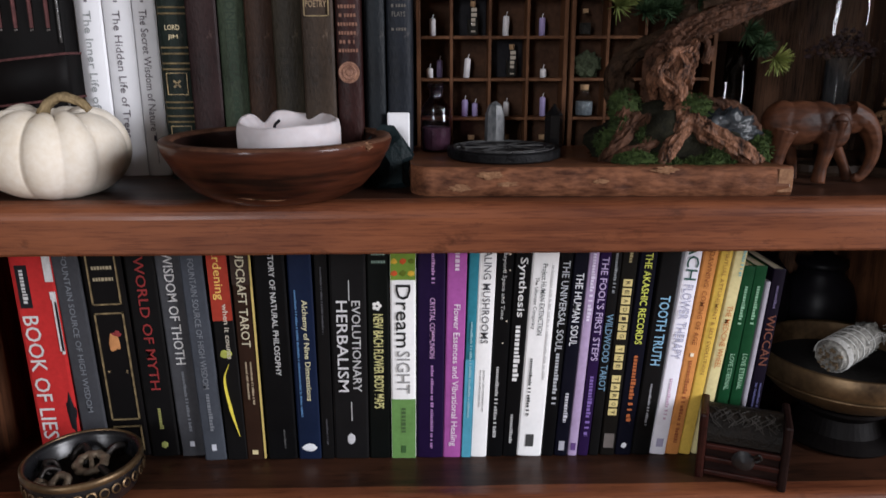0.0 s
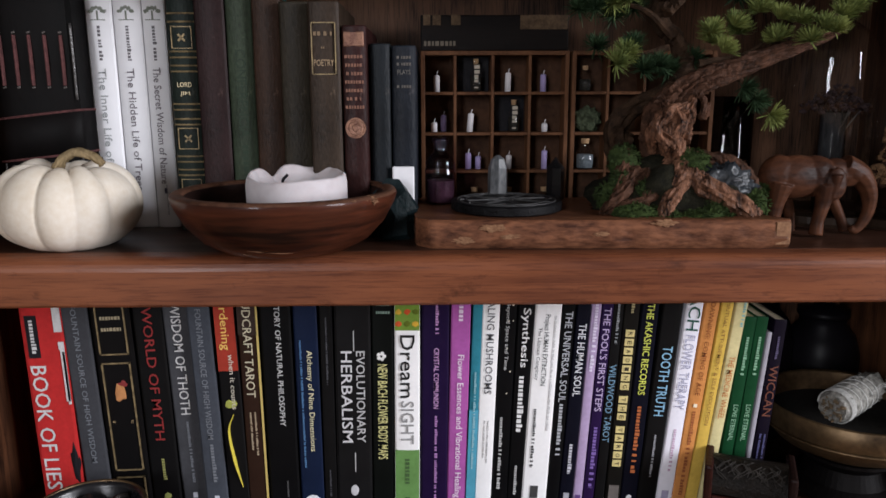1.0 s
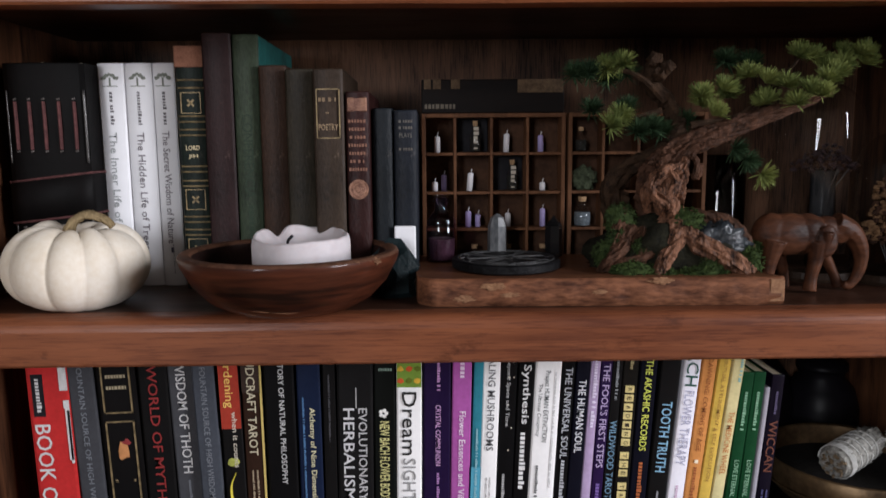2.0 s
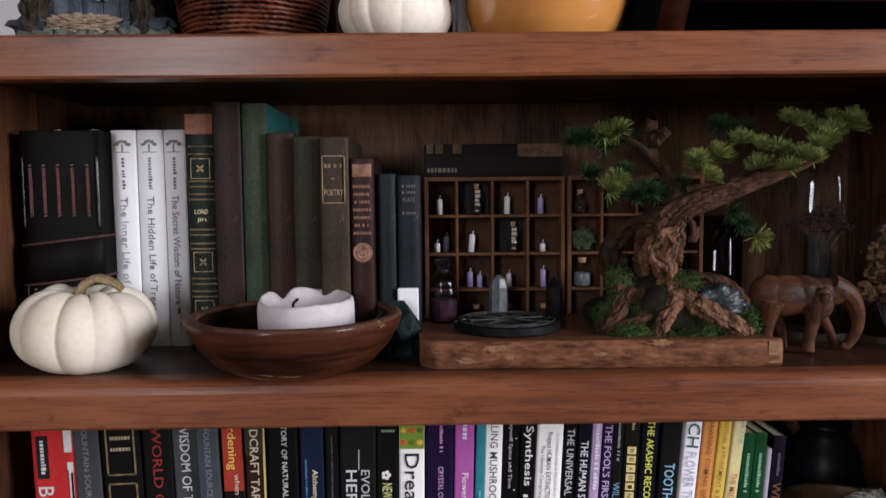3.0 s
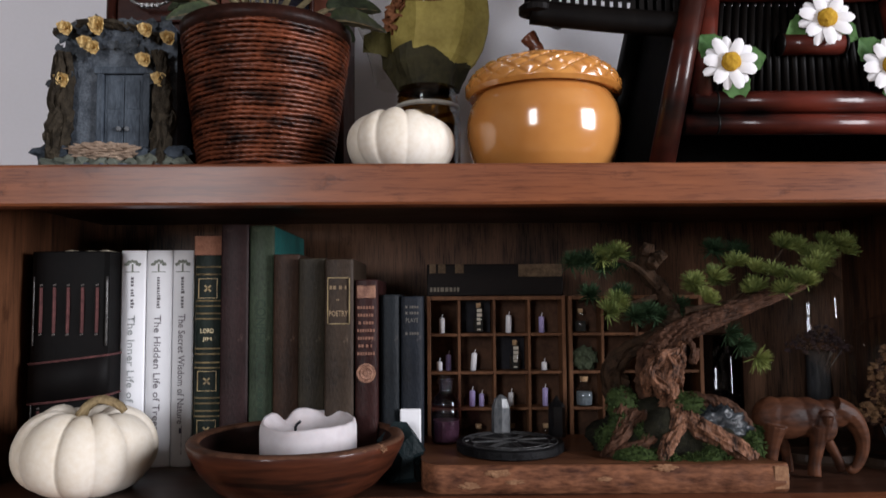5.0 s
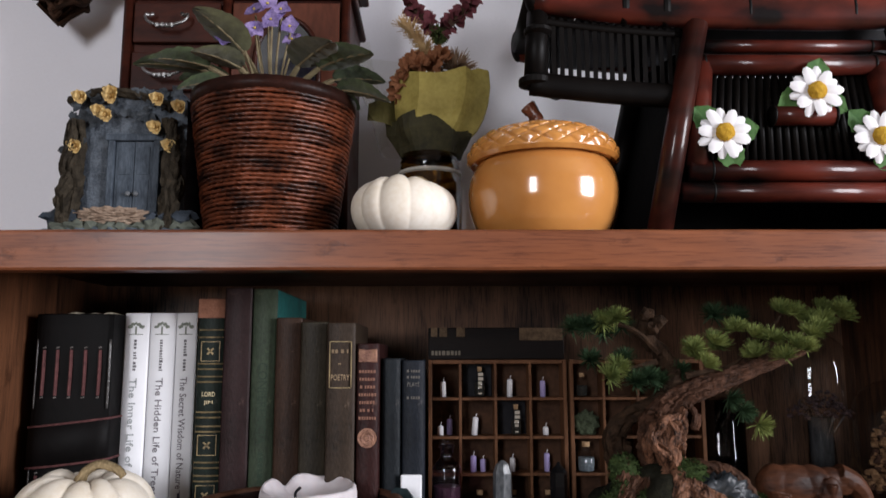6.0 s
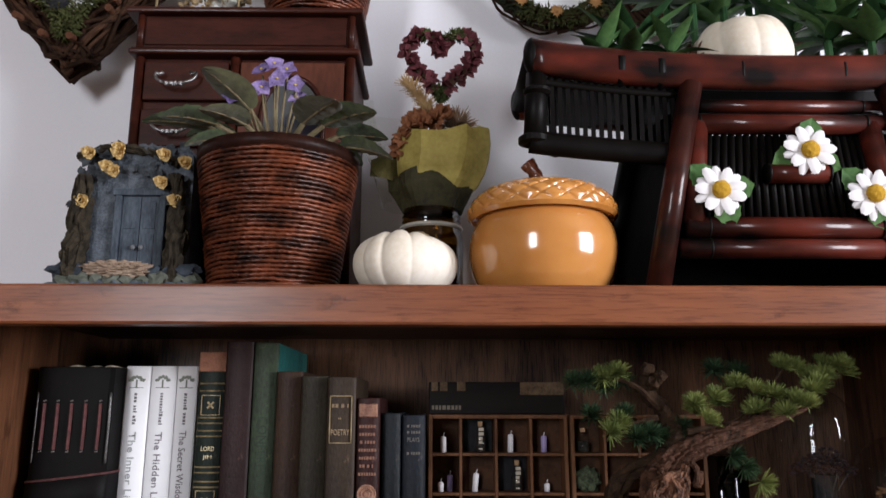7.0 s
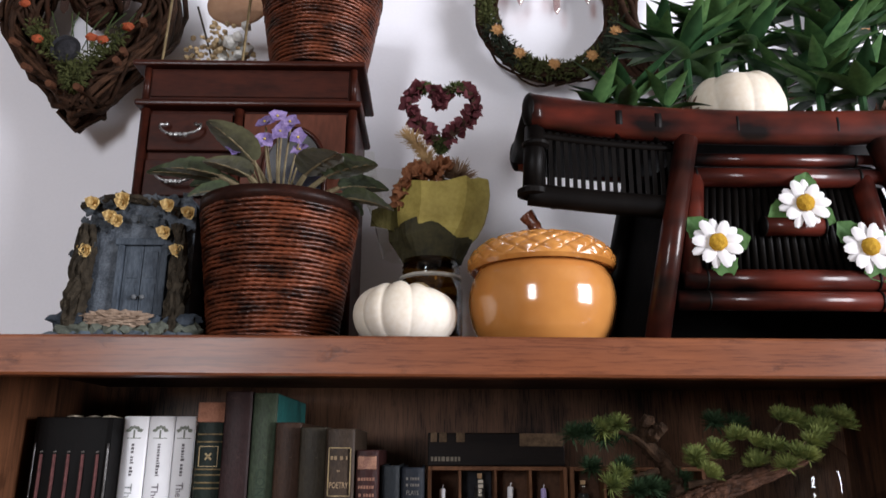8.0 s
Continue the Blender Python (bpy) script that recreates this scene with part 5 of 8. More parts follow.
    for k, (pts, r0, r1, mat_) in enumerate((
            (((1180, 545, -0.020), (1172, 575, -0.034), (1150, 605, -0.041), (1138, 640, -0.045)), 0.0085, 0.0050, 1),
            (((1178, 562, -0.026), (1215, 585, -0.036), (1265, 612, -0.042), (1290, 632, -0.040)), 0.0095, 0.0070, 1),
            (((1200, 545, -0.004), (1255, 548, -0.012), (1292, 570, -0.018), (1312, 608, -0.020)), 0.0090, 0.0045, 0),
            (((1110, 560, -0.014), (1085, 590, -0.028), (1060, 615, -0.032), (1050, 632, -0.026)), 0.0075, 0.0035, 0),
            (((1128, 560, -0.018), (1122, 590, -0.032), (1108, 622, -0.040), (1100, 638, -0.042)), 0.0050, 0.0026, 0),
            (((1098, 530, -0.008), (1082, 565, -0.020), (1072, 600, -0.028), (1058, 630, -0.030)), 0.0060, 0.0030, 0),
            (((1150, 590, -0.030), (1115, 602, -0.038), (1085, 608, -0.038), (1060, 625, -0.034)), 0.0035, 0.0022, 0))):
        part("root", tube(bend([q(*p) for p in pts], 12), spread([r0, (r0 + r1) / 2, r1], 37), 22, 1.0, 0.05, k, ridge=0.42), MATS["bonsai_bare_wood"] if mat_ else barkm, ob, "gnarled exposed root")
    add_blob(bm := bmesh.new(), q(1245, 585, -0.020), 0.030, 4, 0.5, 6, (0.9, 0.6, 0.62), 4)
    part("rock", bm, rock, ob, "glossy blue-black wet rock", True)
    rnd = random.Random(4)
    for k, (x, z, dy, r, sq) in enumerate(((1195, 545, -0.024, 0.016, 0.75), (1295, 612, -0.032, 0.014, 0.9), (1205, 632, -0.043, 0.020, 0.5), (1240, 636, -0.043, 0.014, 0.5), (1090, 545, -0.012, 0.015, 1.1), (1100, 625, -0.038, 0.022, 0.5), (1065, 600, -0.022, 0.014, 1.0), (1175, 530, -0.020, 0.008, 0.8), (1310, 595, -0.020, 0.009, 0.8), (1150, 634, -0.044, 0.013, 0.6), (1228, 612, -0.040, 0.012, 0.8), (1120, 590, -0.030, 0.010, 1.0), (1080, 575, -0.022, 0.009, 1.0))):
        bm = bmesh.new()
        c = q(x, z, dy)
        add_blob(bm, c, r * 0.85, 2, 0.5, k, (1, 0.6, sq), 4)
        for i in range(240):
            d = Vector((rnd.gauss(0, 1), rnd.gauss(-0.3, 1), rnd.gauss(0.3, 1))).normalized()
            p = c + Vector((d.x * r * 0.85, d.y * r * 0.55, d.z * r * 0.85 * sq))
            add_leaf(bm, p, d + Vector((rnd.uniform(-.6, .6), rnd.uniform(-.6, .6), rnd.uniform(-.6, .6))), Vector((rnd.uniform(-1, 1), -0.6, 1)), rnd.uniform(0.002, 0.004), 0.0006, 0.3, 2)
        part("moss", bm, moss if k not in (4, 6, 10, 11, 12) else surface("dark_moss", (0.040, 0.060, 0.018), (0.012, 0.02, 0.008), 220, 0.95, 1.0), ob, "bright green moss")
    needle = surface("pine_needles", (0.225, 0.255, 0.075), (0.045, 0.075, 0.024), 40, 0.55, 0)
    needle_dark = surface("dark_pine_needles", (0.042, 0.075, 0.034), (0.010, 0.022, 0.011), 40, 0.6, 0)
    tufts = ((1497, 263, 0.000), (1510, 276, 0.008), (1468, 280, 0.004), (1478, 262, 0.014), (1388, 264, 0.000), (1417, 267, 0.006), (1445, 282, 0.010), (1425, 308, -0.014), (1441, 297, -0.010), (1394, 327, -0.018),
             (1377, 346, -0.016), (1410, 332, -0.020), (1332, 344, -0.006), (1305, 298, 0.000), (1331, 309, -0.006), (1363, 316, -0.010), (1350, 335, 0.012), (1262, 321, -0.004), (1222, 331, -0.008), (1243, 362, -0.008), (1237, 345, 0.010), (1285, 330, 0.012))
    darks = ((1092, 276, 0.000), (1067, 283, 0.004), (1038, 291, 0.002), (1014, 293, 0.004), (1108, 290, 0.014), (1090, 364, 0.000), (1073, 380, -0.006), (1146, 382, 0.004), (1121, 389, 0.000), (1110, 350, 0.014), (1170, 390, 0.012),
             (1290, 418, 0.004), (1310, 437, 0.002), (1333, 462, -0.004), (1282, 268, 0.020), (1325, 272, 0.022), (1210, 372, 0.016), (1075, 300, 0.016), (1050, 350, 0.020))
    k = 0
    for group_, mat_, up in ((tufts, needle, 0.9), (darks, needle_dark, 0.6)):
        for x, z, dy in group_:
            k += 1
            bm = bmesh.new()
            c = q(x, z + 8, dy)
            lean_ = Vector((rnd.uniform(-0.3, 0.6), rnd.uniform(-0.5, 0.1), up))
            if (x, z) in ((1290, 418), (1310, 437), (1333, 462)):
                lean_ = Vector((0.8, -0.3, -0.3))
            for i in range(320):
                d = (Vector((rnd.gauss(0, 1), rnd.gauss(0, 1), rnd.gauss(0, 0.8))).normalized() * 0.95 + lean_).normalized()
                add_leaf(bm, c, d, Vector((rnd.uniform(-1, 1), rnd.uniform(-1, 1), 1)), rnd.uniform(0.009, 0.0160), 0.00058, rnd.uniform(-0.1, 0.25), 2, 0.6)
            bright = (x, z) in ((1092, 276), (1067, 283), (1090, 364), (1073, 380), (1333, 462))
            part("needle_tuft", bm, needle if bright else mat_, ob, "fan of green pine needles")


bonsai()


# ---- elephant ----
def elephant():
    bm = bmesh.new()

    def p(px, pz, dy=0.0):
        return Vector(((px - 1445) * 0.000504, dy, (722 - pz) * 0.000504))

    # barrel, rump, withers and head
    add_blob(bm, p(1394, 618), 0.0200, 3, 0.04, 1, (1.55, 0.74, 0.94))
    add_blob(bm, p(1365, 617), 0.0172, 3, 0.04, 3, (1.0, 0.80, 1.08))
    add_blob(bm, p(1428, 617), 0.0180, 3, 0.04, 2, (1.1, 0.78, 1.0))
    add_blob(bm, p(1462, 612), 0.0140, 3, 0.04, 5, (1.2, 0.74, 0.92))
    add_blob(bm, p(1486, 612), 0.0125, 3, 0.05, 4, (1.25, 0.74, 1.02))
    add_tube(bm, bend([p(1478, 600), p(1508, 615), p(1527, 640), p(1533, 668), p(1527, 694), p(1512, 712), p(1502, 708)]), spread([0.0110, 0.0100, 0.0078, 0.0058, 0.0048, 0.0040, 0.0028], 37), 10)
    for y, pts, r in ((-0.0095, ((1441, 630), (1438, 660), (1432, 690), (1430, 716)), (0.0105, 0.0078, 0.0062, 0.0070)), (0.0090, ((1456, 630), (1478, 664), (1494, 692), (1505, 716)), (0.0100, 0.0062, 0.0050, 0.0058)),
                      (-0.0095, ((1362, 628), (1356, 660), (1352, 690), (1350, 716)), (0.0120, 0.0082, 0.0066, 0.0072)), (0.0095, ((1380, 628), (1394, 662), (1402, 690), (1404, 716)), (0.0110, 0.0066, 0.0052, 0.0058))):
        add_tube(bm, bend([p(x, z, y) for x, z in pts]), [0.84 * v for v in spread(list(r), 19)], 12)
    for y in (-0.0142, 0.0142):
        add_blob(bm, p(1452, 628, y), 0.0145, 3, 0.04, 6, (0.66, 0.24, 1.0))
        add_tube(bm, [p(1450, 612, y * 1.12), p(1447, 652, y * 1.0)], [0.0050, 0.0026], 10)
    for y in (-0.0085, 0.0085):
        add_blob(bm, p(1496, 613, y * 0.98), 0.0042, 2, 0.1, 8, (1.4, 0.5, 1.1))
    add_tube(bm, bend([p(1341, 602), p(1335, 632), p(1337, 662)]), spread([0.0030, 0.0016, 0.0022], 13), 7)
    low_ = min(v.co.z for v in bm.verts)
    for v in bm.verts:
        v.co.z -= low_
    ob = part("elephant_figure", bm, surface("carved_wood", (0.098, 0.037, 0.018), (0.020, 0.008, 0.005), 24, 0.5, 0.8, (0.35, 1, 1), fine=7, span=(0.42, 0.74)), None, smooth=True)
    ob.matrix_world = pose(0.3370, 0.622, MID, 0, 0, 3)
    rm = ob.modifiers.new("remesh", "REMESH")
    rm.mode, rm.voxel_size, rm.use_smooth_shade = "VOXEL", 0.0009, True
    sm = ob.modifiers.new("smooth", "SMOOTH")
    sm.factor, sm.iterations = 0.5, 3
    tagged(ob, "carved reddish wooden elephant figure standing on the shelf", "figurine")


elephant()


# ---- glass domes ----
def dome(x, y, r, h, label):
    ob = thing("glass_dome", pose(x, y, MID), label, "glass dome")
    part("base", lathe([(r + 0.004, 0.0), (r + 0.005, 0.003), (r + 0.004, 0.009), (0.0, 0.009)], 40), surface("dark_base_wood", (0.030, 0.018, 0.012), None, 50, 0.4, 0.2), ob, "dark turned base")
    prof = [(r, 0.0092), (r, h - r)]
    for k in range(1, 9):
        a = math.pi / 2 * k / 8
        prof.append((r * math.cos(a), h - r + r * math.sin(a)))
    part("glass", lathe(prof, 40), GLASS, ob, "clear glass cloche", True)
    return ob


dome(0.3750, 0.700, 0.0410, 0.190, "clear glass dome over a posy of dried flowers")
vaseglass = clear("smoky_glass", (0.62, 0.64, 0.66), 0.1)
ob = thing("bud_vase", pose(0.3830, 0.700, MID + 0.009), "small smoky glass vase under the dome", "vase")
part("glass", lathe([(0.010, 0.0), (0.0125, 0.002), (0.0130, 0.055), (0.0115, 0.075), (0.0122, 0.094), (0.0130, 0.096)], 28), vaseglass, ob, smooth=True)
part("stalk_bundle", lathe([(0.0105, 0.040), (0.0110, 0.070), (0.0112, 0.0945), (0.0, 0.0945)], 24, lambda a, k: 1 + 0.06 * math.sin(11 * a)), surface("grey_stalks", (0.13, 0.125, 0.125), (0.04, 0.038, 0.038), 200, 0.9, 0.7, (1, 1, 0.2)), ob, "packed grey stalks", True)
RUST = surface("rust_petals", (0.090, 0.044, 0.028), (0.03, 0.016, 0.012), 200, 0.9, 0.5)
MAUVE = surface("mauve_petals", (0.075, 0.047, 0.048), (0.02, 0.014, 0.016), 200, 0.9, 0.5)
TAN = surface("tan_petals", (0.30, 0.17, 0.09), (0.12, 0.06, 0.03), 200, 0.9, 0.5)


def posy_mound(x, y, z, rx, rz, n, colors, label, seed, bud):
    """A dense low mound of small dried heads."""
    ob = thing("dried_posy", pose(x, y, z), label, "dried flowers")
    rnd = random.Random(seed)
    heads = [bmesh.new() for _ in colors]
    for k in range(n):
        a, u = rnd.uniform(0, 6.28), math.sqrt(rnd.random())
        q = Vector((rx * u * math.cos(a), rx * u * math.sin(a), rz * (1 - u * u) * rnd.uniform(0.3, 1.0) + rnd.uniform(-0.004, 0.003)))
        add_blob(heads[k % len(colors)], q, bud * rnd.uniform(0.6, 1.2), 1, 0.8, k, (1, 1, 0.8), 3)
    for hb, c in zip(heads, colors):
        part("flower_heads", hb, c, ob)
    bm = bmesh.new()
    for k in range(14):
        a = 2.4 * k
        add_tube(bm, [(0.003 * math.cos(a), 0.003 * math.sin(a), -0.0285), (0.7 * rx * math.cos(a) * (k % 3 + 1) / 3, 0.7 * rx * math.sin(a) * (k % 3 + 1) / 3, 0.0)], 0.0006, 5)
    part("stalks", bm, MATS["grey_stalks"], ob)


posy_mound(0.3840, 0.700, MID + 0.1060, 0.030, 0.024, 230, (MAUVE, RUST, MAUVE), "flat posy of dull mauve dried flowers in a vase", 3, 0.0024)
dome(0.4380, 0.668, 0.0370, 0.142, "clear glass dome over tan dried flowers")
posy_mound(0.4390, 0.668, MID + 0.0380, 0.029, 0.080, 420, (TAN, RUST, TAN), "heap of tan dried flowers under a glass dome", 9, 0.0040)
ob = thing("glass_cylinder", pose(0.3000, 0.752, MID), "tall dark glass cylinder candle holder", "jar")
part("glass", lathe([(0.026, 0.0), (0.027, 0.002), (0.027, 0.118), (0.026, 0.119)], 36), clear("dark_glass", (0.25, 0.25, 0.27), 0.03), ob, smooth=True)
part("wax", lathe([(0.0245, 0.002), (0.0245, 0.055), (0.0, 0.054)], 30), surface("black_wax", (0.02, 0.018, 0.02), None, 40, 0.4, 0.05), ob)

# ---- lower shelf ----
BRASS = surface("aged_brass", (0.20, 0.130, 0.066), (0.045, 0.028, 0.016), 26, 0.42, 0.2, metal=0.75)
LACQUER = surface("black_lacquer", (0.012, 0.012, 0.014), (0.006, 0.006, 0.007), 60, 0.3, 0.1)


def trinket_bowl():
    cx, cy = -0.2890, 0.5520
    ob = thing("trinket_bowl", pose(cx, cy, LOW), "black lacquered bowl with a gilt rim holding rings", "bowl")
    part("bowl_body", lathe([(0.020, 0.0), (0.027, 0.002), (0.040, 0.014), (0.0455, 0.032), (0.0462, 0.040), (0.0440, 0.041), (0.0425, 0.036), (0.037, 0.017), (0.022, 0.008), (0.0, 0.007)], 56), LACQUER, ob, smooth=True)
    part("rim_band", lathe([(0.0463, 0.0360), (0.0472, 0.0372), (0.0472, 0.0408), (0.0455, 0.0424), (0.0436, 0.0418), (0.0463, 0.0360)], 56), BRASS, ob, "worn gilt rim", True)
    for k in range(30):
        a = 2 * math.pi * k / 30
        m = pose(0.0462 * math.cos(a), 0.0462 * math.sin(a), 0.0285, 0, 0, math.degrees(a)) @ pose(0, 0, 0, 0, 84, 0)
        part("gilt_scallop", lathe([(0.0030, -0.0004), (0.0042, 0.0004), (0.0030, 0.0010), (0.0030, -0.0004)], 12, m=m), BRASS, ob)
    part("lining", lathe([(0.0405, 0.0245), (0.03, 0.0235), (0.0, 0.0235)], 40), surface("dark_lining", (0.012, 0.010, 0.009), None, 200, 0.8, 0.6), ob, "dark filling under the rings")
    bone = surface("tarnished_metal", (0.26, 0.20, 0.14), (0.07, 0.055, 0.04), 200, 0.45, 0.5, metal=0.4)
    dark = surface("dark_metal", (0.05, 0.042, 0.038), (0.016, 0.014, 0.013), 200, 0.4, 0.4, metal=0.6)
    # a large carved ring with two eyes lies on top of the others
    big = thing("carved_ring", pose(cx + 0.0020, cy + 0.0085, LOW + 0.0300, 18, -4, 25), "heavy carved bone-coloured ring lying in the bowl", "ring", "rings in the bowl")
    bm = lathe([(0.0102 + 0.0038 * math.cos(2 * math.pi * i / 10), 0.0032 * math.sin(2 * math.pi * i / 10)) for i in range(11)], 48, lambda a, q: 1 + 0.05 * math.sin(9 * a) + 0.06 * math.cos(2 * a))
    part("band", bm, bone, big, smooth=True)
    part("bridge", tube(bend([(0.0, -0.0105, 0.0012), (0.0006, 0.0, 0.0026), (0.0, 0.0105, 0.0012)]), 0.0019, 10, 1, 0.1, 3), bone, big, "raised bar across the ring", True)
    for k, (x, y, z, r, w, rx, ry, mt) in enumerate(((-0.010, -0.022, 0.0305, 0.0075, 0.0030, 38, -20, bone), (-0.024, -0.008, 0.0290, 0.0068, 0.0022, 60, -10, dark), (-0.026, -0.018, 0.0285, 0.0050, 0.0024, 20, 30, bone), (0.024, -0.006, 0.0280, 0.0095, 0.0028, 55, 20, dark),
                                                     (-0.030, 0.006, 0.0280, 0.0072, 0.0022, 15, -50, dark), (0.012, -0.026, 0.0270, 0.0085, 0.0024, 10, 50, dark), (0.014, 0.026, 0.0285, 0.0095, 0.0030, 70, 10, dark), (-0.014, 0.024, 0.0280, 0.0090, 0.0030, 35, 35, dark))):
        ring = thing("finger_ring", pose(cx + x, cy + y, LOW + z - 0.001, rx, ry, k * 40), "tarnished metal ring lying in the bowl", "ring", "rings in the bowl")
        prof = [(r + w * math.cos(2 * math.pi * i / 8), w * math.sin(2 * math.pi * i / 8)) for i in range(9)]
        part("band", lathe(prof, 24, lambda a, q: 1 + 0.06 * math.sin(5 * a)), mt, ring, smooth=True)


trinket_bowl()


def chest():
    ob = thing("trinket_chest", pose(0.2775, 0.5830, LOW, 0, 0, -22), "small dark wooden chest with arched tooled lid", "chest")
    # Chest woods are halved in tone, with this shelf end's shade mixed in.
    wood = surface("chest_wood", (0.016, 0.007, 0.006), (0.006, 0.003, 0.003), 60, 0.45, 0.4, (0.3, 1, 1))
    red = surface("chest_red_wood", (0.042, 0.011, 0.008), (0.012, 0.005, 0.004), 60, 0.45, 0.4, (0.3, 1, 1))
    hide = surface("tooled_leather", (0.013, 0.010, 0.008), (0.006, 0.005, 0.004), 90, 0.4, 1.0)
    part("body", box(-0.030, 0.030, -0.021, 0.021, 0.003, 0.034, bevel=0.001), wood, ob)
    for z in (0.004, 0.017, 0.029):
        part("moulding", box(-0.0305, 0.0305, -0.0235, -0.0205, z, z + 0.005, bevel=0.0012), red, ob, "reddish moulding")
    bm = bmesh.new()
    rows = []
    for k in range(13):
        a = math.pi * k / 12
        rows.append([bm.verts.new((x, -0.0215 * math.cos(a), 0.036 + 0.026 * math.sin(a))) for x in (-0.0305, 0.0305)])
    for a, c in zip(rows, rows[1:]):
        bm.faces.new((a[0], a[1], c[1], c[0]))
    bm.faces.new([r[0] for r in rows])
    bm.faces.new([r[1] for r in rows])
    bm.faces.new([rows[0][0], rows[0][1], rows[-1][1], rows[-1][0]])
    lid = part("lid", bm, hide, ob, "arched lid of tooled dark leather")
    rnd = random.Random(2)
    for k in range(30):
        x = -0.027 + 0.0018 * k
        a0 = rnd.uniform(0.5, 0.9)
        pts = [(x + 0.006 * math.sin(t * 3 + k), -0.0221 * math.cos(a0 + 0.16 * t * 3), 0.036 + 0.0266 * math.sin(a0 + 0.16 * t * 3)) for t in (0, 0.33, 0.66, 1)]
        part("tooling", tube(pts, 0.0004, 5), surface("pale_tooling", (0.055, 0.05, 0.045), (0.02, 0.018, 0.016), 200, 0.5, 0.3), lid)
    for sx in (-1, 1):
        part("end_post", box(sx * 0.0335 - 0.0035, sx * 0.0335 + 0.0035, -0.025, 0.025, 0.0, 0.062, bevel=0.0022), red if sx < 0 else wood, ob, "rounded end panel")
    part("lock_plate", lathe([(0.009, 0.0), (0.0095, 0.0015), (0.007, 0.003), (0.0, 0.0045)], 20, m=pose(0.001, -0.0235, 0.024, 90, 0, 0)), LACQUER, ob, "black metal lock plate")
    part("clasp", tube(bend([(0.009, -0.026, 0.030), (0.013, -0.027, 0.033), (0.015, -0.026, 0.029), (0.011, -0.026, 0.026)]), 0.0012, 6), surface("dull_steel", (0.06, 0.06, 0.06), (0.02, 0.02, 0.02), 200, 0.35, 0.2, metal=0.9), ob)


chest()
ob = thing("brass_bowl", pose(0.4020, 0.6500, LOW), "wide aged brass bowl on a dark stand", "bowl")
part("bowl_body", lathe([(0.030, 0.040), (0.046, 0.042), (0.066, 0.052), (0.0765, 0.063), (0.0790, 0.068), (0.0800, 0.088), (0.0785, 0.0895), (0.0765, 0.0870), (0.0745, 0.068), (0.055, 0.052), (0.0, 0.047)], 80), BRASS, ob, smooth=True)
part("bead_line", lathe([(0.0790, 0.0650), (0.0812, 0.0668), (0.0790, 0.0685), (0.0790, 0.0650)], 80), BRASS, ob, smooth=True)
part("stand", lathe([(0.050, 0.0), (0.054, 0.004), (0.040, 0.012), (0.034, 0.027), (0.046, 0.037), (0.046, 0.0402), (0.0, 0.0402)], 48), surface("ebony", (0.004, 0.003, 0.003), None, 60, 0.55, 0.3), ob, "dark turned wooden stand")
part("ash", lathe([(0.0742, 0.0690), (0.05, 0.0715), (0.0, 0.0720)], 40), surface("ash_bed", (0.03, 0.028, 0.026), (0.012, 0.011, 0.010), 300, 0.95, 0.8), ob, "dark ash bed")


for x, y, r, h in ((0.3560, 0.772, 0.042, 0.176), (0.4370, 0.778, 0.040, 0.150)):
    ob = thing("dark_jar", pose(x, y, LOW), "tall dark glossy jar standing behind the brass bowl", "jar", "dark jars on the lower shelf")
    part("jar_body", lathe([(r * 0.80, 0.0), (r * 0.92, 0.004), (r, h * 0.30), (r, h * 0.62), (r * 0.86, h * 0.76), (r * 0.60, h * 0.84), (r * 0.60, h * 0.90)], 48), surface("dark_jar_glaze", (0.005, 0.004, 0.006), (0.003, 0.003, 0.003), 30, 0.42, 0.02), ob, smooth=True)
    part("lid", lathe([(r * 0.66, h * 0.895), (r * 0.68, h * 0.91), (r * 0.66, h * 0.95), (r * 0.30, h * 0.97), (r * 0.22, h), (0.0, h)], 40), MATS["dark_jar_glaze"], ob, "dark glossy lid", True)


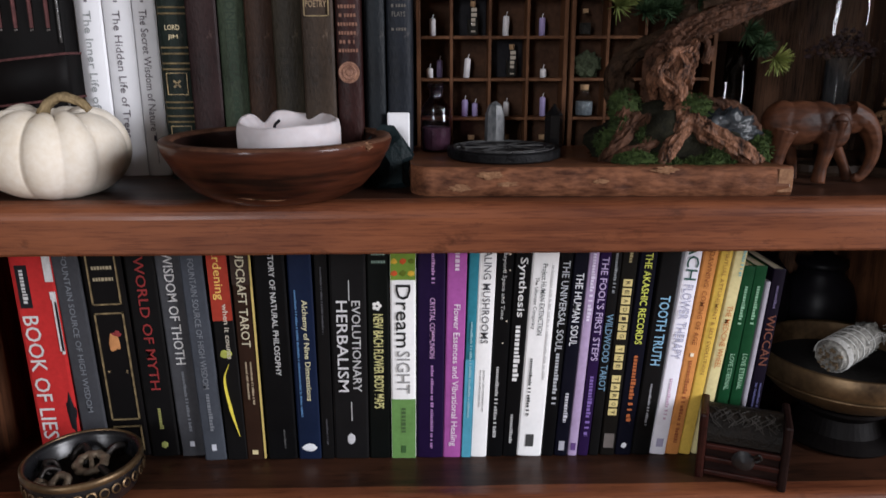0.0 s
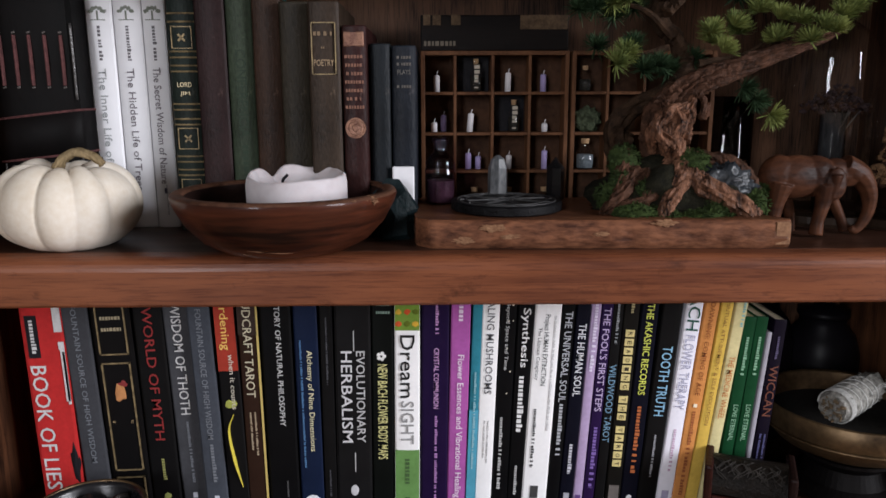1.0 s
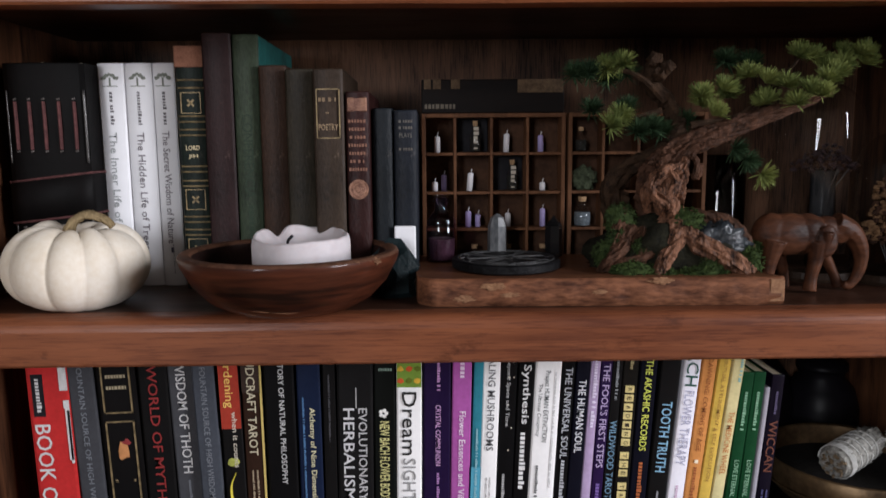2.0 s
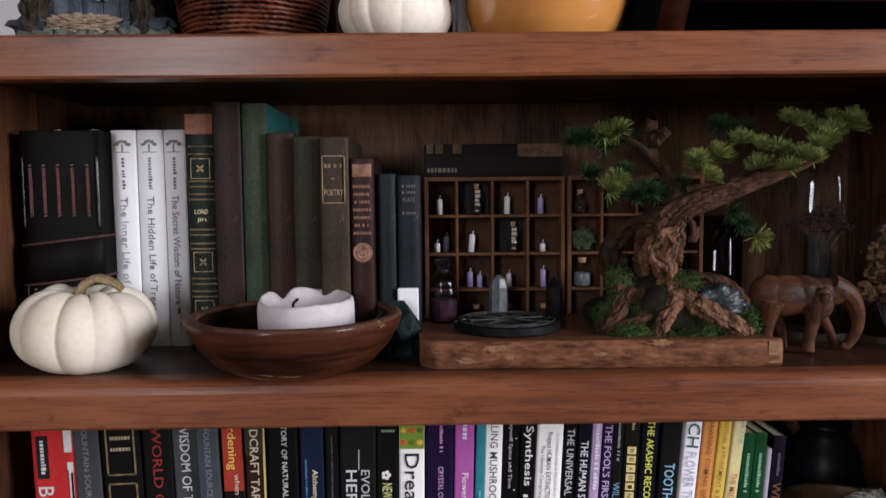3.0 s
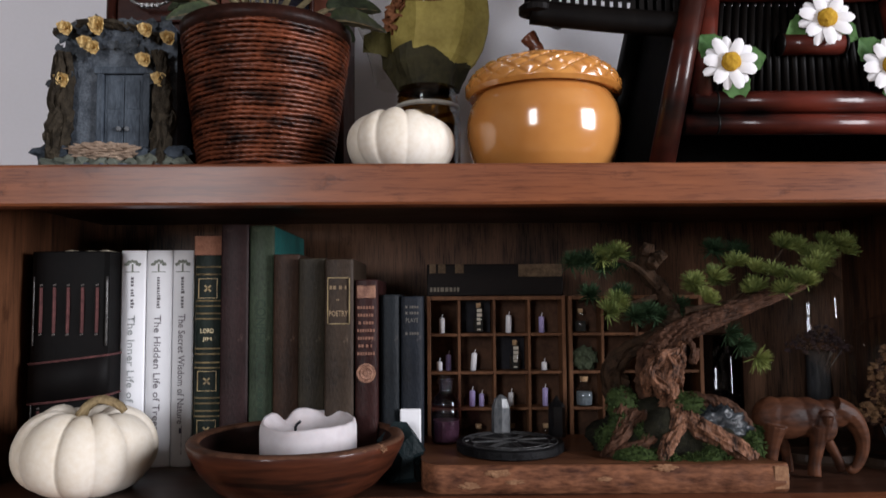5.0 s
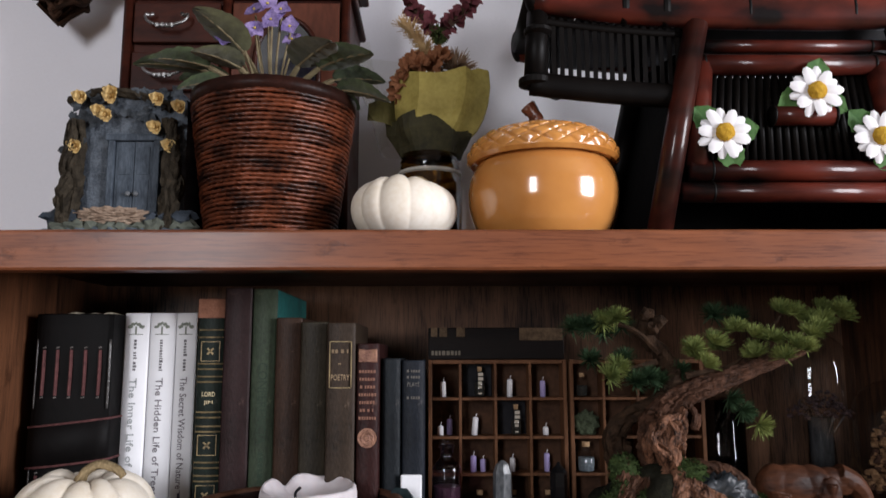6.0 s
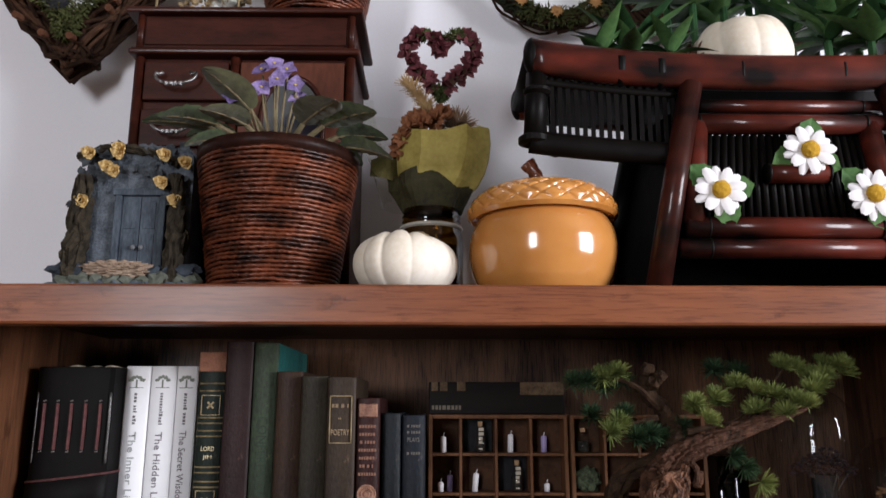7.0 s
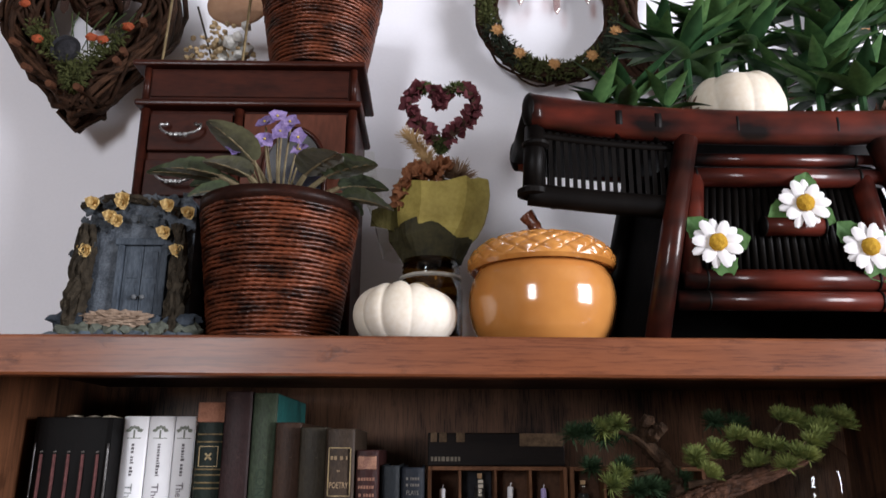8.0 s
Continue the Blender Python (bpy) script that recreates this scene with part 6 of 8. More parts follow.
def sage_bundle():
    ob = thing("sage_bundle", pose(0.3820, 0.6200, LOW + 0.1035, 0, -5, 34) @ Matrix.Scale(0.74, 4), "dried grey sage bundle tied with white thread", "sage bundle")
    leaf = surface("dried_sage", (0.36, 0.35, 0.32), (0.06, 0.06, 0.052), 160, 0.95, 0.7)
    tipm = surface("charred_sage", (0.26, 0.19, 0.12), (0.03, 0.024, 0.018), 260, 0.95, 0.8)
    rnd = random.Random(8)
    prof = [(0.0165, -0.042), (0.0195, -0.036), (0.0205, -0.020), (0.0195, 0.02), (0.017, 0.05), (0.010, 0.064)]
    core = lathe(prof, 30, lambda a, k: 1 + 0.10 * noise.noise((math.cos(a) * 3, math.sin(a) * 3, k)), m=pose(0, 0, 0, 0, 90, 0))
    part("core", core, leaf, ob, smooth=False)
    bm = bmesh.new()
    for k in range(260):
        a, s = rnd.uniform(0, 6.28), rnd.uniform(-0.034, 0.056)
        r = 0.0198 - max(0.0, s) * 0.07
        add_leaf(bm, (s, r * math.cos(a), r * math.sin(a)), (rnd.uniform(0.6, 1), rnd.uniform(-.5, .5), rnd.uniform(-.5, .5)), (0, math.cos(a), math.sin(a)), rnd.uniform(0.005, 0.011), rnd.uniform(0.0013, 0.0028), 0.15, 3)
    part("leaves", bm, leaf, ob, "crumpled grey-green leaves")
    # rolled leaf edges and stalks at the cut end
    bm = bmesh.new()
    for k in range(34):
        a, rr = rnd.uniform(0, 6.28), 0.0150 * math.sqrt(rnd.random())
        c, w, ph = Vector((-0.0425, rr * math.cos(a), rr * math.sin(a))), rnd.uniform(0.0016, 0.0040), rnd.uniform(0, 6.28)
        add_tube(bm, [c + Vector((rnd.uniform(-0.0008, 0.0008), w * (1 - 0.08 * i) * math.cos(ph + i * 0.7), w * (1 - 0.08 * i) * math.sin(ph + i * 0.7))) for i in range(8)], 0.0006, 5)
    part("rolled_leaf_edges", bm, leaf, ob, "pale curled leaf edges at the cut end")
    bm = bmesh.new()
    for k in range(40):
        a, rr = rnd.uniform(0, 6.28), 0.0160 * math.sqrt(rnd.random())
        add_blob(bm, (-0.0415 + rnd.uniform(-0.002, 0.001), rr * math.cos(a), rr * math.sin(a)), rnd.uniform(0.0012, 0.0030), 1, 0.7, k)
    part("cut_end", bm, tipm, ob, "charred cut end with stalks")
    thread = surface("white_thread", (0.62, 0.62, 0.60), (0.42, 0.42, 0.40), 300, 0.9, 0.3)
    for k in range(9):
        x0, slope = -0.037 + (0.0022 * k if k < 5 else 0.014 * (k - 4)), 0.003 if k < 5 else 0.016
        pts = [(x0 + slope * i / 20, (0.0212 - max(0, x0) * 0.05) * math.cos(6.28 * i / 20), (0.0212 - max(0, x0) * 0.05) * math.sin(6.28 * i / 20)) for i in range(21)]
        part("binding_thread", tube(pts, 0.0006, 5), thread, ob)
    for k in range(5):
        part("loose_thread", tube(bend([(0.01 + 0.01 * k, -0.019, 0.008), (0.03 + 0.004 * k, -0.024, 0.018 - 0.003 * k), (0.052 + 0.004 * k, -0.020, 0.006 * k - 0.008), (0.066, -0.010, -0.006 + 0.004 * k)]), 0.0003, 5), thread, ob)


sage_bundle()

# ---- on top of the bookcase ----
def door_ornament():
    ob = thing("door_ornament", pose(-0.3085, 0.645, TOP), "grey resin fairy door with yellow roses and twisted vines", "ornament")
    stone = surface("painted_stone", (0.125, 0.145, 0.170), (0.020, 0.025, 0.034), 75, 0.55, 1.0)
    frame_m = surface("painted_frame", (0.10, 0.122, 0.148), (0.022, 0.028, 0.038), 90, 0.6, 0.4, (1, 1, 0.3))
    vine = surface("vine_bark", (0.048, 0.038, 0.026), (0.010, 0.008, 0.006), 110, 0.8, 1.0)
    leafm = surface("slate_leaf", (0.075, 0.085, 0.095), (0.014, 0.017, 0.021), 120, 0.6, 0.5)
    rose = surface("yellow_rose", (0.72, 0.55, 0.26), (0.46, 0.30, 0.11), 120, 0.6, 0.3)
    sand = surface("sandy_step", (0.36, 0.27, 0.20), (0.18, 0.12, 0.085), 90, 0.85, 0.6)
    bm = bmesh.new()
    rows = []
    for z, x0, x1 in ((0.0, -0.048, 0.066), (0.04, -0.045, 0.065), (0.09, -0.042, 0.064), (0.130, -0.043, 0.064), (0.146, -0.041, 0.063), (0.153, -0.034, 0.058)):
        rows.append([bm.verts.new((x0 + 0.004 * noise.noise((z * 40, 0, 1)), 0.0, z)), bm.verts.new((x0 * 0.4, -0.003, z + 0.002)), bm.verts.new((x1 * 0.4, -0.003, z + 0.002)), bm.verts.new((x1, 0.0, z)), bm.verts.new((x1, 0.04, z)), bm.verts.new((x0, 0.04, z))])
    for a, c in zip(rows, rows[1:]):
        for k in range(6):
            bm.faces.new((a[k], a[(k + 1) % 6], c[(k + 1) % 6], c[k]))
    bm.faces.new(rows[0])
    bm.faces.new(rows[-1])
    part("wall_slab", bm, stone, ob, "blue-grey plastered slab")
    for x0, x1, z0, z1 in ((-0.0076, -0.0011, 0.022, 0.102), (0.0355, 0.0420, 0.012, 0.102), (-0.0106, 0.0450, 0.102, 0.109)):
        part("door_frame", box(x0, x1, -0.0085, -0.001, z0, z1, bevel=0.001), frame_m, ob)
    for x0, x1 in ((-0.0006, 0.0169), (0.0175, 0.0350)):
        leaf = part("door_leaf", box(x0, x1, -0.0055, -0.001, 0.016, 0.1015, bevel=0.0006), frame_m, ob, "blue-grey panelled door")
        for z0, z1 in ((0.030, 0.064), (0.069, 0.096)):
            part("panel", box(x0 + 0.003, x1 - 0.003, -0.0062, -0.0050, z0, z1, bevel=0.0004), frame_m, leaf)
        part("knob", add_blob(bmesh.new(), (x1 - 0.0035 if x1 < 0.0172 else x0 + 0.0035, -0.0075, 0.050), 0.0026, 2, 0.05, 1), surface("knob_grey", (0.16, 0.17, 0.18), None, 100, 0.4, 0.2), leaf)
    rnd = random.Random(5)
    for sx, x0 in ((-1, -0.041), (1, 0.056)):
        for k in range(5):
            pts = [(x0 + sx * rnd.uniform(-0.004, 0.004) - sx * 0.006 * (i / 6) * (k % 2), -0.004 - rnd.uniform(0, 0.010), 0.012 + 0.022 * i) for i in range(6)]
            part("vine", tube(bend(pts, 5), spread([0.0080, 0.0065, 0.0050, 0.0030], 26), 14, 1, 0.22, k, ridge=0.5), vine, ob, "thick twisted brown vine")
    part("vine", tube(bend([(-0.050, -0.003, 0.142), (-0.02, -0.005, 0.150), (0.02, -0.005, 0.148), (0.05, -0.003, 0.136)], 6), 0.0045, 8, 1, 0.35, 9), vine, ob)
    for k, (x, z) in enumerate(((-0.0343, 0.1433), (-0.0048, 0.1481), (-0.0055, 0.1434), (-0.0153, 0.1294), (-0.0088, 0.1254), (0.0396, 0.1414), (0.0607, 0.1339), (0.0385, 0.1135), (0.0531, 0.0952), (-0.036, 0.0948))):
        r = thing_rose = bmesh.new()
        for j in range(11):
            a = j * 2.4
            rr = 0.0012 + 0.0052 * (j / 11)
            add_leaf(r, (x + rr * 0.5 * math.cos(a), -0.0165 + 0.003 * j / 11, z + rr * 0.5 * math.sin(a)), (math.cos(a), -1.0 + 0.9 * j / 11, math.sin(a)), (0, -1, 0), 0.0034 + 0.0038 * j / 11, 0.0042, -0.35, 4, 0, 0.35)
        add_blob(r, (x, -0.0135, z), 0.0052, 2, 0.3, k, (1, 0.6, 1), 4)
        part("rose", r, rose, ob, "small yellow rose")
    for k in range(46):
        if k < 30:
            x, z = rnd.uniform(-0.040, 0.060), rnd.uniform(0.118, 0.152)
        else:
            x, z = rnd.choice((-0.046, -0.034, 0.052, 0.042)) + rnd.uniform(-0.006, 0.006), rnd.uniform(0.095, 0.125)
        bm = bmesh.new()
        for j in range(3):
            a = rnd.uniform(0, 6.28)
            add_leaf(bm, (x, -0.006, z), (math.cos(a), -0.6, math.sin(a)), (0, -1, 0.2), 0.008, 0.0034, 0.2, 3)
        part("leaf", bm, leafm, ob, "slate grey leaf")
    add_blob(bm := bmesh.new(), (0.004, -0.016, 0.027), 0.028, 4, 0.5, 3, (1.15, 0.32, 0.28), 5)
    part("sandy_step", bm, sand, ob, "sandy coloured doorstep")
    stones = [surface("cobble_%d" % i, c, tuple(v * 0.4 for v in c), 70, 0.6, 0.6) for i, c in enumerate(((0.10, 0.125, 0.15), (0.12, 0.13, 0.105), (0.055, 0.068, 0.085)))]
    for row in range(3):
        for k in range(9):
            x = -0.050 + 0.0148 * k + 0.007 * (row % 2)
            add_blob(bm := bmesh.new(), (x, -0.020 + 0.004 * row + rnd.uniform(-0.002, 0.002), 0.007 + 0.0095 * row), 0.0098, 2, 0.75, k + row * 13, (rnd.uniform(0.9, 1.15), 0.7, rnd.uniform(0.65, 0.85)), 1.3)
            for v in bm.verts:
                v.co.z = max(v.co.z, 0.0)
            part("cobble", bm, stones[(k * 3 + row) % 3], ob, "grey-green cobble")


door_ornament()

# Copper and near-black streaks paint strand glints and dark gaps into the brown.
ROPE = surface("brown_rope", (0.250, 0.062, 0.023), (0.010, 0.004, 0.003), 34, 0.38, 0.5, (1, 1, 2.2), metal=0.3, fine=12, span=(0.46, 0.84))
POTRIM = surface("pot_rim", (0.030, 0.010, 0.007), (0.008, 0.004, 0.003), 40, 0.42, 0.3)


def rope_pot(m, label, r0, r1, h, turns):
    ob = thing("rope_pot", m, label, "plant pot", "rope pots")
    part("pot_wall", lathe([(r0 - 0.004, 0.0), (r0 - 0.003, 0.002), (r1 - 0.0035, h - 0.012), (r1 + 0.001, h - 0.011), (r1 + 0.0015, h), (r1 - 0.003, h), (r1 - 0.006, h - 0.015), (0.0, h - 0.016)], 64), POTRIM, ob, "dark brown pot with a smooth rim", True)
    bm = bmesh.new()
    seg, n = 320, 6
    rnd = random.Random(3)
    last = None
    z0, z1 = 0.006, h - 0.013
    pitch = (z1 - z0) / turns
    for i in range(turns * seg + 1):
        f = i / seg
        a = 2 * math.pi * f
        loose = noise.noise((math.cos(a) * 2.2, math.sin(a) * 2.2, f * 0.8))
        z = z0 + pitch * f + pitch * 0.34 * loose
        rr = r0 + (r1 - r0) * (z / h) + 0.0006 + 0.0007 * noise.noise((math.cos(a) * 3, math.sin(a) * 3, f * 2.3 + 9))
        tw = i * 0.90 + 1.5 * loose
        thick = pitch * (0.47 + 0.10 * noise.noise((a * 3, f, 4.0)))
        ring = []
        for k in range(n):
            b = 2 * math.pi * k / n
            q = thick * (1 + 0.17 * math.cos(2 * b + tw) + rnd.uniform(-0.16, 0.16))
            ring.append(bm.verts.new(((rr + q * math.cos(b)) * math.cos(a), (rr + q * math.cos(b)) * math.sin(a), z + q * math.sin(b))))
        if last:
            for k in range(n):
                bm.faces.new((last[k], last[(k + 1) % n], ring[(k + 1) % n], ring[k]))
        last = ring
    part("rope_winding", bm, ROPE, ob, "glossy brown twisted rope winding", True)
    return ob


rope_pot(pose(-0.1625, 0.658, TOP), "pot wound with glossy reddish brown rope", 0.0585, 0.0790, 0.146, 31)
SOIL = surface("potting_soil", (0.030, 0.022, 0.016), None, 300, 0.95, 1.0)


def african_violet():
    ob = thing("african_violet", pose(-0.1625, 0.658, TOP + 0.1305), "african violet with fuzzy leaves and purple blooms", "plant")
    leafm = surface("violet_leaf", (0.090, 0.125, 0.052), (0.022, 0.032, 0.014), 30, 0.6, 0.5, sheen=0.3)
    under = surface("violet_leaf_under", (0.105, 0.105, 0.050), (0.040, 0.036, 0.018), 30, 0.6, 0.5, sheen=0.3)
    stalk = surface("violet_stalk", (0.24, 0.20, 0.115), (0.12, 0.085, 0.05), 80, 0.6, 0.2)
    petal = surface("violet_petal", (0.34, 0.26, 0.47), (0.060, 0.038, 0.17), 130, 0.6, 0.2)
    part("soil", lathe([(0.072, 0.000), (0.04, 0.003), (0.0, 0.003)], 30), SOIL, ob, "dark potting soil")
    for k, (tx, ty, tz, ln, w, mt) in enumerate(((-0.125, -0.035, 0.052, 0.070, 0.016, 0), (-0.105, -0.055, 0.050, 0.062, 0.018, 0), (-0.046, -0.052, 0.078, 0.070, 0.021, 1), (-0.050, -0.055, 0.048, 0.060, 0.018, 1), (-0.085, 0.01, 0.052, 0.060, 0.017, 0), (0.050, -0.058, 0.050, 0.072, 0.022, 1),
                                                (0.086, -0.052, 0.050, 0.074, 0.021, 0), (0.120, -0.040, 0.014, 0.066, 0.018, 0), (0.105, -0.005, 0.046, 0.060, 0.018, 0), (0.020, 0.055, 0.042, 0.060, 0.020, 0), (-0.03, 0.06, 0.050, 0.058, 0.020, 0), (0.07, 0.055, 0.040, 0.055, 0.018, 0), (-0.085, -0.030, 0.030, 0.05, 0.014, 0))):
        tip = Vector((tx, ty, tz))
        base = Vector((tx * 0.08, ty * 0.08, 0.002))
        mid_ = tip * 0.55 + Vector((0, 0, 0.014))
        part("leaf_stalk", tube(bend([base, mid_ * 0.5 + Vector((0, 0, 0.006)), mid_], 4), spread([0.0038, 0.0030, 0.0026], 9), 7), stalk, ob)
        d = (tip - mid_).normalized()
        bm = bmesh.new()
        rows, side = [], d.cross(Vector((0, 0.25, 1))).normalized()
        nrm = side.cross(d)
        for i in range(19):
            t = i / 18
            ww = 0.95 * w * math.sin(math.pi * min(1, 0.06 + 0.93 * t ** 0.82)) ** 0.62
            p = mid_ + d * ln * 0.86 * t - nrm * 0.012 * t * t
            row = []
            for s in (-1, -0.8, -0.6, -0.4, -0.2, 0, 0.2, 0.4, 0.6, 0.8, 1):
                quilt = 0.0011 * abs(math.sin((t * 7 - abs(s) * 1.6) * math.pi)) * (1 - abs(s) * 0.5) * (abs(s) > 0.1)
                row.append(bm.verts.new(p + side * ww * s * (1 + 0.03 * (i % 2) * (abs(s) == 1)) + nrm * (0.26 * ww * s * s + quilt + 0.0016 * noise.noise((i * 0.6, s * 3, k)))))
            rows.append(row)
        for a, c in zip(rows, rows[1:]):
            for j in range(10):
                bm.faces.new((a[j], a[j + 1], c[j + 1], c[j]))
        leaf = part("leaf", bm, under if mt else leafm, ob, "fuzzy olive green leaf", True)
        part("midrib", tube([mid_ + d * ln * 0.86 * t - nrm * (0.012 * t * t - 0.0005) for t in (0, 0.25, 0.5, 0.75, 0.95)], spread([0.0016, 0.0004], 5), 5), stalk, leaf)
    rnd = random.Random(6)
    for k, (x, y, z) in enumerate(((-0.004, -0.030, 0.106), (0.010, -0.034, 0.098), (-0.016, -0.030, 0.100), (0.018, -0.028, 0.084), (0.002, -0.038, 0.086), (-0.038, -0.030, 0.082), (-0.050, -0.026, 0.080), (-0.028, -0.034, 0.074), (0.020, -0.024, 0.072), (-0.014, -0.036, 0.078), (-0.044, -0.032, 0.070))):
        part("flower_stalk", tube(bend([(x * 0.2, y * 0.3, 0.004), (x * 0.6, y * 0.8, z * 0.5), (x, y + 0.004, z - 0.004)], 4), 0.0011, 6), stalk, ob)
        fl = bmesh.new()
        tilt = Vector((rnd.uniform(-0.5, 0.5), -1, rnd.uniform(0.0, 0.6))).normalized()
        u = tilt.cross(Vector((0, 0, 1))).normalized()
        v = u.cross(tilt)
        for j in range(5):
            a = 2 * math.pi * j / 5 + k
            add_leaf(fl, Vector((x, y, z)), u * math.cos(a) + v * math.sin(a) + tilt * rnd.uniform(0.2, 0.8), tilt, 0.0112 * rnd.uniform(0.8, 1.15), 0.0060, rnd.uniform(0.1, 0.7), 4, 0, 0.15)
        b_ = part("bloom", fl, petal, ob, "purple violet bloom")
        part("stamen", add_blob(bmesh.new(), Vector((x, y, z)) + tilt * 0.0016, 0.0013, 1, 0.2, k), surface("stamen_yellow", (0.65, 0.50, 0.08), None, 200, 0.6, 0.2), b_)


african_violet()
pumpkin("pumpkin", pose(-0.0325, 0.605, TOP - 0.002, 0, 0, 10), 0.0478, 0.058, 12, "small white ribbed ceramic pumpkin on the top board", 8,
        [(0.004, 0, 0.044), (0.006, 0, 0.052), (0.010, -0.002, 0.058), (0.016, -0.004, 0.058), (0.023, -0.005, 0.053), (0.026, -0.005, 0.050)], SKIN, 0.0032, 1.0, 0.042)


def acorn_jar():
    glaze = surface("amber_glaze", (0.54, 0.235, 0.062), (0.43, 0.165, 0.040), 9, 0.14, 0.02, coat=0.9)
    cap = surface("cap_glaze", (0.62, 0.28, 0.07), (0.36, 0.13, 0.025), 20, 0.2, 0.05, coat=0.8)
    ob = thing("acorn_jar", pose(0.0970, 0.618, TOP), "glossy amber ceramic acorn cookie jar with lid", "jar")
    prof = [(0.0500, 0.0), (0.0555, 0.0015), (0.0635, 0.013), (0.0690, 0.032), (0.0695, 0.048), (0.0665, 0.062), (0.0600, 0.073), (0.0550, 0.077), (0.0, 0.077)]
    sm = [(r, z) for r, z in zip(np.interp(np.linspace(0, 7, 43), range(8), [p[0] for p in prof[:8]]), np.interp(np.linspace(0, 7, 43), range(8), [p[1] for p in prof[:8]]))]
    for _ in range(4):
        sm = [sm[0]] + [((a[0] + 2 * b[0] + c[0]) / 4, (a[1] + 2 * b[1] + c[1]) / 4) for a, b, c in zip(sm, sm[1:], sm[2:])] + [sm[-1]]
    part("jar_body", lathe(sm + [(0.0, 0.077)], 72), glaze, ob, "smooth amber body", True)
    lidp = [(0.0560, 0.0735), (0.0690, 0.0715), (0.0724, 0.0750), (0.0718, 0.0820), (0.0670, 0.0905), (0.0575, 0.0980), (0.0420, 0.1035), (0.0210, 0.1065), (0.0, 0.1075)]
    lp = [(r, z) for r, z in zip(np.interp(np.linspace(0, 8, 97), range(9), [p[0] * 0.975 for p in lidp]), np.interp(np.linspace(0, 8, 97), range(9), [p[1] for p in lidp]))]

    turns = 20
    for v in (bm := lathe(lp, 416)).verts:
        a, rad = math.atan2(v.co.y, v.co.x), v.co.xy.length
        s = 0.6 * (0.0710 - rad) / 0.071 + 0.4 * (v.co.z - 0.0750) / 0.0325
        if v.co.z > 0.0750 and rad > 0.004:
            # two families of slanting cords that pass over and under each other
            u, w = a / (2 * math.pi) * turns + s * 5.0, a / (2 * math.pi) * turns - s * 5.0
            fu, fw = abs(u % 1 - 0.5) * 2, abs(w % 1 - 0.5) * 2
            cut = max(0.0, (max(fu, fw) - 0.70) / 0.30)
            pillow = 0.0007 * (1 - (fu if (math.floor(u) + math.floor(w)) % 2 else fw) ** 2)
            lift = (pillow - 0.0021 * cut * cut * (3 - 2 * cut)) * min(1.0, rad / 0.03) * min(1.0, (v.co.z - 0.0750) / 0.007)
            n_ = Vector((v.co.x, v.co.y, 0.022 + 0.03 * s)).normalized()
            v.co += n_ * lift
    lid = part("lid", bm, cap, ob, "acorn cap lid with a plaited relief", True)
    part("lid_stem", tube(bend([(0, 0, 0.105), (-0.002, 0, 0.113), (-0.007, 0, 0.122), (-0.013, 0, 0.131)]), spread([0.0105, 0.0062, 0.0052, 0.0068], 19), 22, 1, 0.05, 2, ridge=0.5), surface("stem_glaze", (0.17, 0.050, 0.022), (0.06, 0.018, 0.010), 60, 0.25, 0.4, coat=0.6), lid, "brown glazed stem", True)


acorn_jar()


